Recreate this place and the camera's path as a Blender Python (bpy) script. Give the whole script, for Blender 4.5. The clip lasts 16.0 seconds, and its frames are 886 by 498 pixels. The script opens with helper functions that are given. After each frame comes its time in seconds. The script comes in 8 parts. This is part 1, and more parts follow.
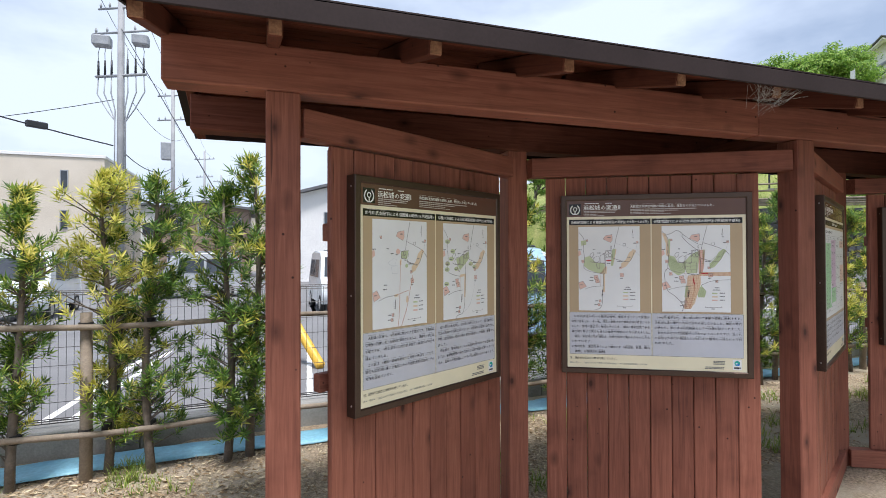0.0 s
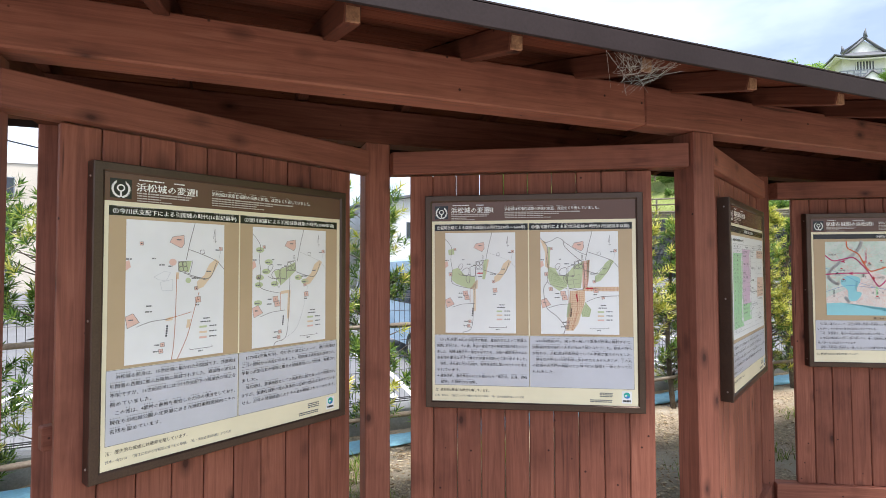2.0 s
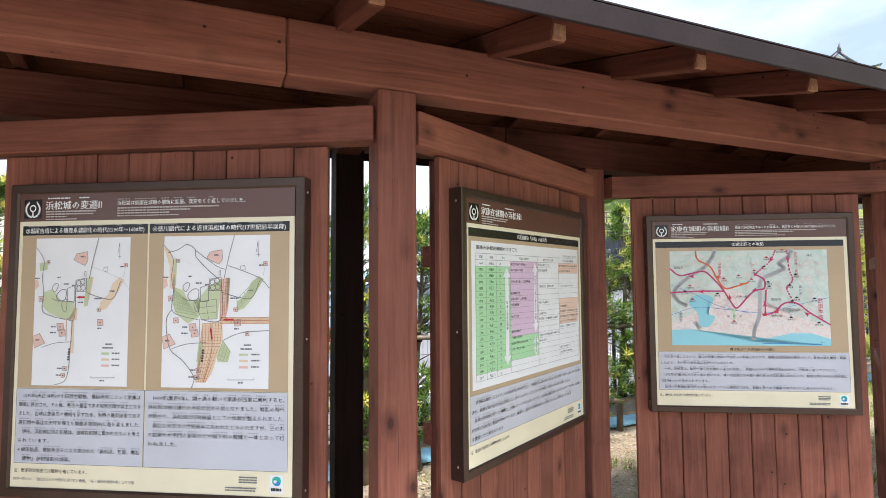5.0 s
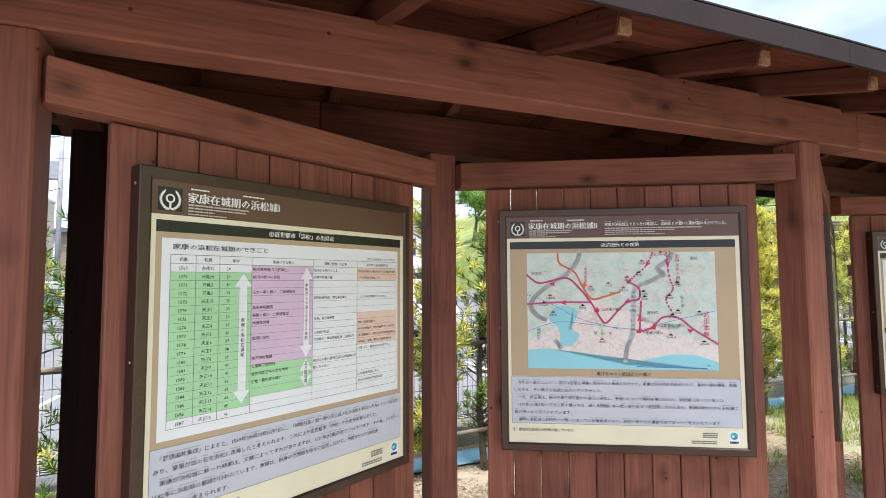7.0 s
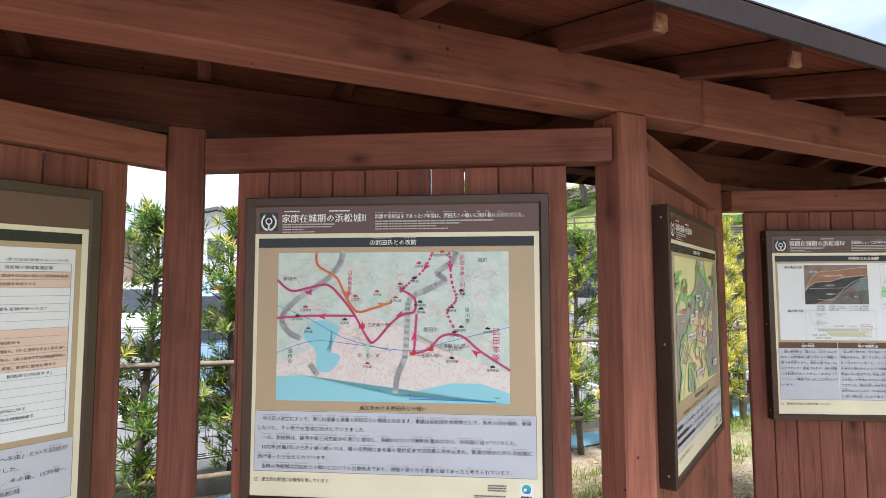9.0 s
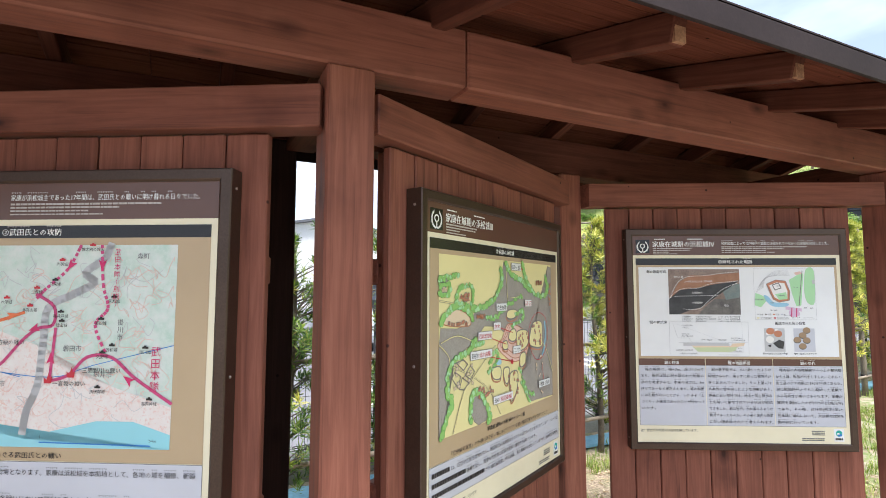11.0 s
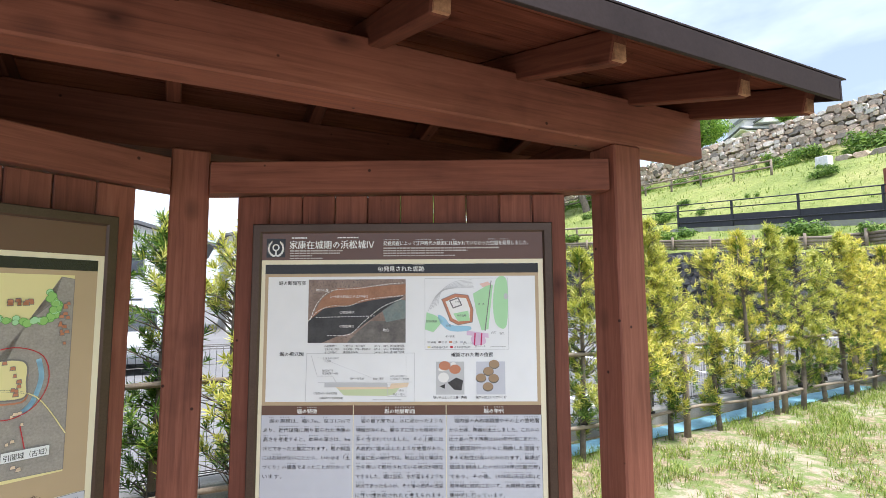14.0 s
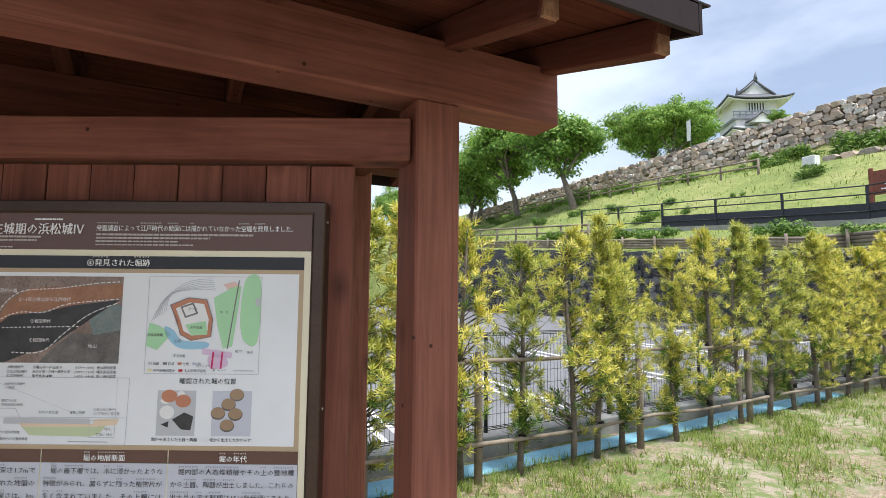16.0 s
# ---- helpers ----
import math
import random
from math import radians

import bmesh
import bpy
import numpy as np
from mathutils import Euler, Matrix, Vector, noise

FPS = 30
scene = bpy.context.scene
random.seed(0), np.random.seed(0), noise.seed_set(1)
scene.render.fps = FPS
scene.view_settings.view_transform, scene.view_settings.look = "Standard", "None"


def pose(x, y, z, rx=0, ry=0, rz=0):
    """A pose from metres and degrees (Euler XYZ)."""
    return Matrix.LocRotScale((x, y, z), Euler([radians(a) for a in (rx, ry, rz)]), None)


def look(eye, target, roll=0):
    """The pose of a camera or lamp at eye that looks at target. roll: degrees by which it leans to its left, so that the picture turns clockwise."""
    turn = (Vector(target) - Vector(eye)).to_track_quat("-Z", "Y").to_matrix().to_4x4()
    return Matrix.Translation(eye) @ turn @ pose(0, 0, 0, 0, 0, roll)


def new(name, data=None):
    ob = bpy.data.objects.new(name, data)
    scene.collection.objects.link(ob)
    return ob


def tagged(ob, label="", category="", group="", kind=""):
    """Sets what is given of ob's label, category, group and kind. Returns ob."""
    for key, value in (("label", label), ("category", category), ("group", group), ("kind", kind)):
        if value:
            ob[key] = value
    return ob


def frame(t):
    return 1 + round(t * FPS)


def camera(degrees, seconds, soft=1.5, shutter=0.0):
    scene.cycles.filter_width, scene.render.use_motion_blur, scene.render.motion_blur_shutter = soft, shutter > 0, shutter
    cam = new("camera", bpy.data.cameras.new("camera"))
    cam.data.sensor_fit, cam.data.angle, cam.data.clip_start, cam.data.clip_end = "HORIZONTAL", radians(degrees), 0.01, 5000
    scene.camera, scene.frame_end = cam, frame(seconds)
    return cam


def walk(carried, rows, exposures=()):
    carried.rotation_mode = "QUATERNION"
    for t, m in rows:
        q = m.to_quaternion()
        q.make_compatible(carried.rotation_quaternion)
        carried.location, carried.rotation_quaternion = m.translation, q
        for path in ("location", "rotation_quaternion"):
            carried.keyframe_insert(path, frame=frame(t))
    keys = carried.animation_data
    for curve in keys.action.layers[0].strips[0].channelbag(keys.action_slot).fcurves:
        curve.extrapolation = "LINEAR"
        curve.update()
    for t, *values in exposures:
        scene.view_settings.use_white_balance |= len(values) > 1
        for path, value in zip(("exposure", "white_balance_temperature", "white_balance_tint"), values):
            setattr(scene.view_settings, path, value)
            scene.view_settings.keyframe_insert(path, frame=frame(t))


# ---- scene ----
cam = camera(80.4, 16.0, soft=0.5)
PATH = [
    (0, (0.001, 0.009, 1.521), (0.644, 1.902, 1.545), -0.2),
    (0.5, (0.186, 0.027, 1.516), (0.853, 1.912, 1.551), -0.2),
    (1, (0.355, 0.154, 1.508), (1.054, 2.027, 1.552), -0.1),
    (1.5, (0.521, 0.242, 1.511), (1.242, 2.106, 1.569), -0.1),
    (2, (0.766, 0.26, 1.521), (1.5, 2.119, 1.587), -0.2),
    (2.5, (0.997, 0.27, 1.515), (1.734, 2.128, 1.588), -0.2),
    (3, (1.227, 0.354, 1.515), (1.963, 2.212, 1.596), -0.2),
    (3.5, (1.456, 0.408, 1.528), (2.2, 2.262, 1.615), -0.2),
    (4, (1.748, 0.398, 1.545), (2.504, 2.247, 1.649), -0.4),
    (4.5, (2.01, 0.417, 1.538), (2.77, 2.264, 1.646), -0.4),
    (5, (2.282, 0.496, 1.537), (3.049, 2.34, 1.653), -0.4),
    (7.3, (3.406, 0.632, 1.553), (4.161, 2.48, 1.685), -0.3),
    (7.5, (3.509, 0.634, 1.549), (4.267, 2.48, 1.685), -0.3),
    (8, (3.789, 0.628, 1.558), (4.562, 2.467, 1.705), -0.4),
    (8.5, (4.022, 0.645, 1.555), (4.797, 2.483, 1.69), -0.3),
    (9, (4.261, 0.739, 1.567), (5.055, 2.57, 1.705), -0.1),
    (9.5, (4.488, 0.784, 1.569), (5.301, 2.605, 1.716), 0.0),
    (11.8, (5.642, 0.773, 1.555), (6.503, 2.569, 1.743), -0.3),
    (12, (5.767, 0.763, 1.561), (6.633, 2.556, 1.754), -0.4),
    (12.5, (6.041, 0.735, 1.572), (6.905, 2.528, 1.765), -0.3),
    (13, (6.295, 0.776, 1.576), (7.165, 2.566, 1.772), -0.3),
    (13.5, (6.534, 0.799, 1.585), (7.411, 2.585, 1.782), -0.2),
    (14, (6.812, 0.782, 1.595), (7.696, 2.564, 1.796), -0.3),
    (14.5, (7.038, 0.801, 1.59), (7.925, 2.584, 1.781), 0.3),
    (15, (7.266, 0.875, 1.608), (8.156, 2.657, 1.796), 0.2),
    (15.5, (7.432, 0.914, 1.617), (8.328, 2.692, 1.805), 0.5),
    (16, (7.601, 0.908, 1.627), (8.503, 2.684, 1.813), 0.5),
]
walk(cam, [(t, look(eye, target, roll)) for t, eye, target, roll in PATH], [(0, 0.55, 6200, 13), (2, 1.0, 6200, 13), (5, 1.16, 6200, 13), (9, 1.12, 6200, 13), (12.5, 1.21, 6200, 13), (14.5, 0.98, 6200, 13), (16, 0.66, 6200, 13)])

# ---------------------------------------------------------------- light
SUN_ELEV, SUN_AZ = 70.0, 178.0          # degrees; azimuth clockwise from +y
world = bpy.data.worlds.new("sky")
world.use_nodes = True
scene.world = world
wn, wl = world.node_tree.nodes, world.node_tree.links
bg = wn["Background"]
sky = wn.new("ShaderNodeTexSky")
sky.sky_type = "NISHITA"
sky.sun_disc = False
sky.sun_elevation, sky.sun_rotation = radians(SUN_ELEV), radians(SUN_AZ)
sky.air_density, sky.dust_density, sky.ozone_density = 1.0, 2.5, 1.2
tc = wn.new("ShaderNodeTexCoord")
mp = wn.new("ShaderNodeMapping")
mp.inputs["Scale"].default_value = (1.0, 1.0, 2.6)
wl.new(tc.outputs["Generated"], mp.inputs["Vector"])
cl = wn.new("ShaderNodeTexNoise")
cl.inputs["Scale"].default_value, cl.inputs["Detail"].default_value, cl.inputs["Roughness"].default_value = 1.7, 6.0, 0.55
wl.new(mp.outputs["Vector"], cl.inputs["Vector"])
cr = wn.new("ShaderNodeMapRange")
cr.inputs["From Min"].default_value, cr.inputs["From Max"].default_value = 0.36, 0.62
cr.inputs["To Min"].default_value, cr.inputs["To Max"].default_value = 0.30, 0.96
wl.new(cl.outputs["Fac"], cr.inputs["Value"])
mix = wn.new("ShaderNodeMix")
mix.data_type = "RGBA"
mix.inputs[7].default_value = (6.2, 7.0, 8.0, 1)      # thin bright cloud
wl.new(cr.outputs["Result"], mix.inputs[0])
wl.new(sky.outputs["Color"], mix.inputs[6])
wl.new(mix.outputs[2], bg.inputs["Color"])
bg.inputs["Strength"].default_value = 0.10

sun = new("sun", bpy.data.lights.new("sun", "SUN"))
sun.data.energy, sun.data.angle, sun.data.color = 3.6, radians(14), (1.0, 0.96, 0.90)
_a, _e = radians(SUN_AZ), radians(SUN_ELEV)
sun.matrix_world = look((math.sin(_a) * math.cos(_e) * 30, math.cos(_a) * math.cos(_e) * 30, math.sin(_e) * 30), (0, 0, 0))


# ---------------------------------------------------------------- materials
def material(name):
    m = bpy.data.materials.new(name)
    m.use_nodes = True
    return m, m.node_tree.nodes, m.node_tree.links, m.node_tree.nodes["Principled BSDF"]


def ramp(nodes, stops):
    r = nodes.new("ShaderNodeValToRGB")
    while len(r.color_ramp.elements) < len(stops):
        r.color_ramp.elements.new(0.5)
    for e, (p, c) in zip(r.color_ramp.elements, stops):
        e.position, e.color = p, (*c, 1) if len(c) == 3 else c
    return r


def tex_noise(nodes, links, vec, scale, detail=4.0, rough=0.55, dist=0.0):
    n = nodes.new("ShaderNodeTexNoise")
    n.inputs["Scale"].default_value, n.inputs["Detail"].default_value = scale, detail
    n.inputs["Roughness"].default_value, n.inputs["Distortion"].default_value = rough, dist
    if vec is not None:
        links.new(vec, n.inputs["Vector"])
    return n


def bump(nodes, links, height, bsdf, strength=0.3, distance=0.01):
    b = nodes.new("ShaderNodeBump")
    b.inputs["Strength"].default_value, b.inputs["Distance"].default_value = strength, distance
    links.new(height, b.inputs["Height"])
    links.new(b.outputs["Normal"], bsdf.inputs["Normal"])


def blend(nodes, links, fac, a, b, kind="MIX"):
    m = nodes.new("ShaderNodeMix")
    m.data_type, m.blend_type = "RGBA", kind
    for sock, v in ((m.inputs[0], fac), (m.inputs[6], a), (m.inputs[7], b)):
        if isinstance(v, (int, float)):
            sock.default_value = v
        elif isinstance(v, tuple):
            sock.default_value = (*v, 1)
        else:
            links.new(v, sock)
    return m.outputs[2]


def speckled(name, c1, c2, scale=8.0, rough=0.8, fine=60.0, bumpy=0.2, metal=0.0, c3=None, spec=0.5):
    """A surface that varies between two colours at a coarse scale, with fine grain over it."""
    m, n, l, b = material(name)
    t = n.new("ShaderNodeTexCoord")
    v = t.outputs["Object"]
    big = tex_noise(n, l, v, scale, 5, 0.6)
    small = tex_noise(n, l, v, fine, 3, 0.6)
    r = ramp(n, [(0.3, c1), (0.7, c2)])
    l.new(big.outputs["Fac"], r.inputs["Fac"])
    col = r.outputs["Color"]
    if c3:
        r2 = ramp(n, [(0.52, (0, 0, 0)), (0.68, (1, 1, 1))])
        l.new(small.outputs["Fac"], r2.inputs["Fac"])
        col = blend(n, l, r2.outputs["Color"], col, c3)
    else:
        r2 = ramp(n, [(0.25, (0.8, 0.8, 0.8)), (0.75, (1.12, 1.12, 1.12))])
        l.new(small.outputs["Fac"], r2.inputs["Fac"])
        col = blend(n, l, 1.0, col, r2.outputs["Color"], "MULTIPLY")
    l.new(col, b.inputs["Base Color"])
    b.inputs["Roughness"].default_value, b.inputs["Metallic"].default_value = rough, metal
    b.inputs["Specular IOR Level"].default_value = spec
    if bumpy:
        bump(n, l, small.outputs["Fac"], b, bumpy, 0.004)
    return m


def stained_wood(name, dark, mid, light, rough=(0.55, 0.75), spec=0.22):
    """Stained softwood, with the grain along the piece's own x, knots and uneven stain."""
    m, n, l, b = material(name)
    t = n.new("ShaderNodeTexCoord")
    info = n.new("ShaderNodeObjectInfo")
    off = n.new("ShaderNodeVectorMath")
    off.operation = "SCALE"
    off.inputs[0].default_value = (37.0, 19.0, 53.0)
    l.new(info.outputs["Random"], off.inputs["Scale"])
    add = n.new("ShaderNodeVectorMath")
    l.new(t.outputs["Object"], add.inputs[0])
    l.new(off.outputs["Vector"], add.inputs[1])
    mapg = n.new("ShaderNodeMapping")
    mapg.inputs["Scale"].default_value = (1.6, 34.0, 34.0)
    l.new(add.outputs["Vector"], mapg.inputs["Vector"])
    warp = tex_noise(n, l, add.outputs["Vector"], 5.0, 2)
    grain = tex_noise(n, l, mapg.outputs["Vector"], 1.6, 6, 0.62, 0.9)
    blot = tex_noise(n, l, add.outputs["Vector"], 2.4, 4, 0.6)
    r = ramp(n, [(0.28, dark), (0.5, mid), (0.75, light)])
    l.new(grain.outputs["Fac"], r.inputs["Fac"])
    rb = ramp(n, [(0.28, (0.66, 0.63, 0.64)), (0.45, (0.96, 0.95, 0.95)), (0.75, (1.14, 1.13, 1.12))])
    l.new(blot.outputs["Fac"], rb.inputs["Fac"])
    col = blend(n, l, 1.0, r.outputs["Color"], rb.outputs["Color"], "MULTIPLY")
    rv = ramp(n, [(0.0, (0.84, 0.80, 0.80)), (1.0, (1.14, 1.12, 1.10))])
    l.new(info.outputs["Random"], rv.inputs["Fac"])
    col = blend(n, l, 1.0, col, rv.outputs["Color"], "MULTIPLY")
    # knots
    mapk = n.new("ShaderNodeMapping")
    mapk.inputs["Scale"].default_value = (4.2, 7.5, 7.5)
    l.new(add.outputs["Vector"], mapk.inputs["Vector"])
    wk = n.new("ShaderNodeMix")
    wk.data_type = "VECTOR"
    wk.inputs[0].default_value = 0.06
    l.new(mapk.outputs["Vector"], wk.inputs[4])
    l.new(warp.outputs["Color"], wk.inputs[5])
    vor = n.new("ShaderNodeTexVoronoi")
    vor.inputs["Scale"].default_value = 1.0
    l.new(wk.outputs[1], vor.inputs["Vector"])
    rk = ramp(n, [(0.05, (1, 1, 1)), (0.09, (0.6, 0.6, 0.6)), (0.24, (0, 0, 0))])
    l.new(vor.outputs["Distance"], rk.inputs["Fac"])
    pick = n.new("ShaderNodeSeparateColor")
    l.new(vor.outputs["Color"], pick.inputs["Color"])
    gt = n.new("ShaderNodeMath")
    gt.operation = "GREATER_THAN"
    gt.inputs[1].default_value = 0.22
    l.new(pick.outputs["Red"], gt.inputs[0])
    kf = n.new("ShaderNodeMath")
    kf.operation = "MULTIPLY"
    l.new(rk.outputs["Color"], kf.inputs[0])
    l.new(gt.outputs["Value"], kf.inputs[1])
    kf2 = n.new("ShaderNodeMath")
    kf2.operation = "MULTIPLY"
    kf2.inputs[1].default_value = 0.9
    l.new(kf.outputs["Value"], kf2.inputs[0])
    col = blend(n, l, kf2.outputs["Value"], col, (dark[0] * 0.25, dark[1] * 0.25, dark[2] * 0.3))
    mapc = n.new("ShaderNodeMapping")                   # drying checks along the grain
    mapc.inputs["Scale"].default_value = (1.1, 34.0, 34.0)
    l.new(add.outputs["Vector"], mapc.inputs["Vector"])
    check = tex_noise(n, l, mapc.outputs["Vector"], 1.0, 2, 0.5)
    rc = ramp(n, [(0.23, (0.7, 0.7, 0.7)), (0.265, (0, 0, 0))])
    l.new(check.outputs["Fac"], rc.inputs["Fac"])
    col = blend(n, l, rc.outputs["Color"], col, (dark[0] * 0.3, dark[1] * 0.3, dark[2] * 0.3))
    pin = n.new("ShaderNodeTexVoronoi")                 # small pin knots and nail heads
    pin.inputs["Scale"].default_value = 9.0
    l.new(add.outputs["Vector"], pin.inputs["Vector"])
    rp = ramp(n, [(0.035, (0.85, 0.85, 0.85)), (0.06, (0, 0, 0))])
    l.new(pin.outputs["Distance"], rp.inputs["Fac"])
    col = blend(n, l, rp.outputs["Color"], col, (dark[0] * 0.15, dark[1] * 0.15, dark[2] * 0.2))
    l.new(col, b.inputs["Base Color"])
    rr = ramp(n, [(0.3, (rough[0],) * 3), (0.7, (rough[1],) * 3)])
    l.new(grain.outputs["Fac"], rr.inputs["Fac"])
    l.new(rr.outputs["Color"], b.inputs["Roughness"])
    b.inputs["Specular IOR Level"].default_value = spec
    bump(n, l, grain.outputs["Fac"], b, 0.25, 0.003)
    return m


WOOD = stained_wood("stained_cedar", (0.155, 0.056, 0.038), (0.240, 0.090, 0.060), (0.310, 0.128, 0.087))
# the same cedar again, with the shade under the roof put into its colour
SHADEWOOD = stained_wood("sheltered_cedar", (0.070, 0.024, 0.016), (0.112, 0.040, 0.026), (0.152, 0.058, 0.039), (0.7, 0.85), 0.12)
WOOD_END = speckled("cut_end_grain", (0.20, 0.085, 0.045), (0.42, 0.22, 0.12), 30, 0.8, 120, 0.3)
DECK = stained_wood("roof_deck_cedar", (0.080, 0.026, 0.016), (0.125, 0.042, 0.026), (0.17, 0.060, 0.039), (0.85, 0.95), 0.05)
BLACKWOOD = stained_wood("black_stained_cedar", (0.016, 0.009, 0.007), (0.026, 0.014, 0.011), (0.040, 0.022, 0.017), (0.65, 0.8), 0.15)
METAL = speckled("dark_brown_sheet_metal", (0.020, 0.012, 0.012), (0.030, 0.019, 0.019), 4, 0.65, 90, 0.05, 0.0, spec=0.2)
BRONZE = speckled("bronze_anodised_metal", (0.066, 0.041, 0.030), (0.090, 0.058, 0.043), 5, 0.33, 200, 0.03, 0.55)
STEEL = speckled("screw_steel", (0.45, 0.44, 0.42), (0.6, 0.59, 0.57), 60, 0.35, 300, 0.0, 0.9)


# ---------------------------------------------------------------- mesh helpers
def part(name, bm, mat, parent=None, label="", m=None):
    """Links a bmesh as one mesh object, under a thing or a part."""
    me = bpy.data.meshes.new(name)
    bm.to_mesh(me)
    bm.free()
    return put(name, me, mat, parent, label, m)


def put(name, me, mat, parent=None, label="", m=None):
    ob = new(name, me)
    for x in (mat if isinstance(mat, (list, tuple)) else (mat,)):
        if x and len(me.materials) < (len(mat) if isinstance(mat, (list, tuple)) else 1):
            me.materials.append(x)
    if m is not None:
        ob.matrix_basis = m
    if parent is not None:
        ob.parent = parent
    if label:
        ob["label"] = label
    return ob


def add_box(bm, x0, x1, y0, y1, z0, z1, bevel=0.0, mi=0):
    vs = [bm.verts.new(p) for p in ((x0, y0, z0), (x1, y0, z0), (x1, y1, z0), (x0, y1, z0), (x0, y0, z1), (x1, y0, z1), (x1, y1, z1), (x0, y1, z1))]
    fs = [bm.faces.new([vs[i] for i in q]) for q in ((3, 2, 1, 0), (4, 5, 6, 7), (0, 1, 5, 4), (1, 2, 6, 5), (2, 3, 7, 6), (3, 0, 4, 7))]
    for f in fs:
        f.material_index = mi
    if bevel:
        es = list({e for f in fs for e in f.edges})
        bmesh.ops.bevel(bm, geom=es, offset=bevel, segments=1, affect="EDGES")
    return fs


def box(x0, x1, y0, y1, z0, z1, bevel=0.0):
    bm = bmesh.new()
    add_box(bm, x0, x1, y0, y1, z0, z1, bevel)
    return bm


def timber(name, a, b, w, h, mat, parent, up=(0, 0, 1), bevel=0.004, label=""):
    """A sawn piece from a to b, w across and h along up, with its grain along its own x."""
    a, b, up = Vector(a), Vector(b), Vector(up)
    d = (b - a)
    L = d.length
    d.normalize()
    side = up.cross(d).normalized()
    top = d.cross(side).normalized()
    rot = Matrix((d, side, top)).transposed().to_4x4()
    return part(name, box(-L / 2, L / 2, -w / 2, w / 2, -h / 2, h / 2, bevel), mat, parent, label, Matrix.Translation((a + b) / 2) @ rot)


def tube(bm, pts, radii, sides=8, caps=True):
    """A tapered tube through pts."""
    rings = []
    for i, p in enumerate(pts):
        p = Vector(p)
        d = (Vector(pts[min(i + 1, len(pts) - 1)]) - Vector(pts[max(i - 1, 0)])).normalized()
        ref = Vector((1, 0, 0)) if abs(d.x) < 0.8 else Vector((0, 1, 0))
        u = d.cross(ref).normalized()
        v = d.cross(u)
        rings.append([bm.verts.new(p + radii[i] * (math.cos(2 * math.pi * k / sides) * u + math.sin(2 * math.pi * k / sides) * v)) for k in range(sides)])
    for r0, r1 in zip(rings, rings[1:]):
        for k in range(sides):
            f = bm.faces.new((r0[k], r0[(k + 1) % sides], r1[(k + 1) % sides], r1[k]))
            f.smooth = True
    if caps:
        bm.faces.new(rings[0][::-1])
        bm.faces.new(rings[-1])


def thing(name, label, category, group="", m=None, kind=""):
    ob = new(name)
    ob.empty_display_size = 0.2
    if m is not None:
        ob.matrix_basis = m
    return tagged(ob, label, category, group, kind)


# ---------------------------------------------------------------- the plan
GZ = -0.09                                            # the ground round the shelter
POSTS = ((0.066, 2.123), (1.424, 2.873), (2.781, 2.123), (4.154, 2.873), (5.526, 2.123), (6.822, 2.873), (8.194, 2.167))
BEAM_X0, BEAM_X1 = -0.347, 8.600


def lean(x):
    """The last bay stands a little out of line."""
    return 0.047 * max(0.0, x - 5.5) / 2.7


def roof_sag(x):
    return -0.016 * min(1.0, max(0.0, x - 5.0) / 2.3)


def roof_lean(x):
    return 0.4 * lean(x)



EAVE_Y, RIDGE_Y, SLOPE = 1.60, 2.498, 0.28
ROOF_Z = 2.288                                        # roof's upper side at the eave


def hedge_y(x):
    return 4.45 + 0.075 * (x + 0.7)


# ---------------------------------------------------------------- the shelter
shelter = thing("notice_board_shelter", "long roofed wooden shelter in reddish-brown stain, with zigzag board walls", "shelter", m=pose(4.1, 2.5, GZ))


def under(ob, parent):
    """Hangs a piece with world coordinates under a thing that stands elsewhere."""
    ob.parent = parent
    ob.matrix_parent_inverse = parent.matrix_basis.inverted()
    return ob


def st(name, a, b, w, h, mat=WOOD, up=(0, 0, 1), bevel=0.004, label=""):
    return under(timber(name, a, b, w, h, mat, None, up, bevel, label), shelter)


for i, (x, y) in enumerate(POSTS):
    st("post", (x, y, GZ - 0.05), (x, y, 2.141), 0.126, 0.126, up=(0, 1, 0), bevel=0.006)
    if i % 2 == 0:                                      # rear posts behind the front ones
        xr = x + (-0.075 if i == 4 else 0.015)
        # rear posts 2 and 4 are almost black, the end ones plain cedar
        st("post", (xr, y + 0.75, GZ - 0.05), (xr, y + 0.75, 2.141), 0.126, 0.126, BLACKWOOD if i in (2, 4) else WOOD, up=(0, 1, 0), bevel=0.006, label="almost black post" if i in (2, 4) else "")

# the rear beam takes the shade-darkened cedar, the front beam the plain one
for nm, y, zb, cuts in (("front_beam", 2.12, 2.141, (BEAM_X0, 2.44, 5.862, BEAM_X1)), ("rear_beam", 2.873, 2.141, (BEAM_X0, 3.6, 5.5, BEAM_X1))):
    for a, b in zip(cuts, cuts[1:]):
        st(nm, (a + 0.001, y + lean(a), zb + 0.087), (b - 0.001, y + lean(b), zb + 0.087), 0.12, 0.174, WOOD if nm == "front_beam" else SHADEWOOD, bevel=0.006)

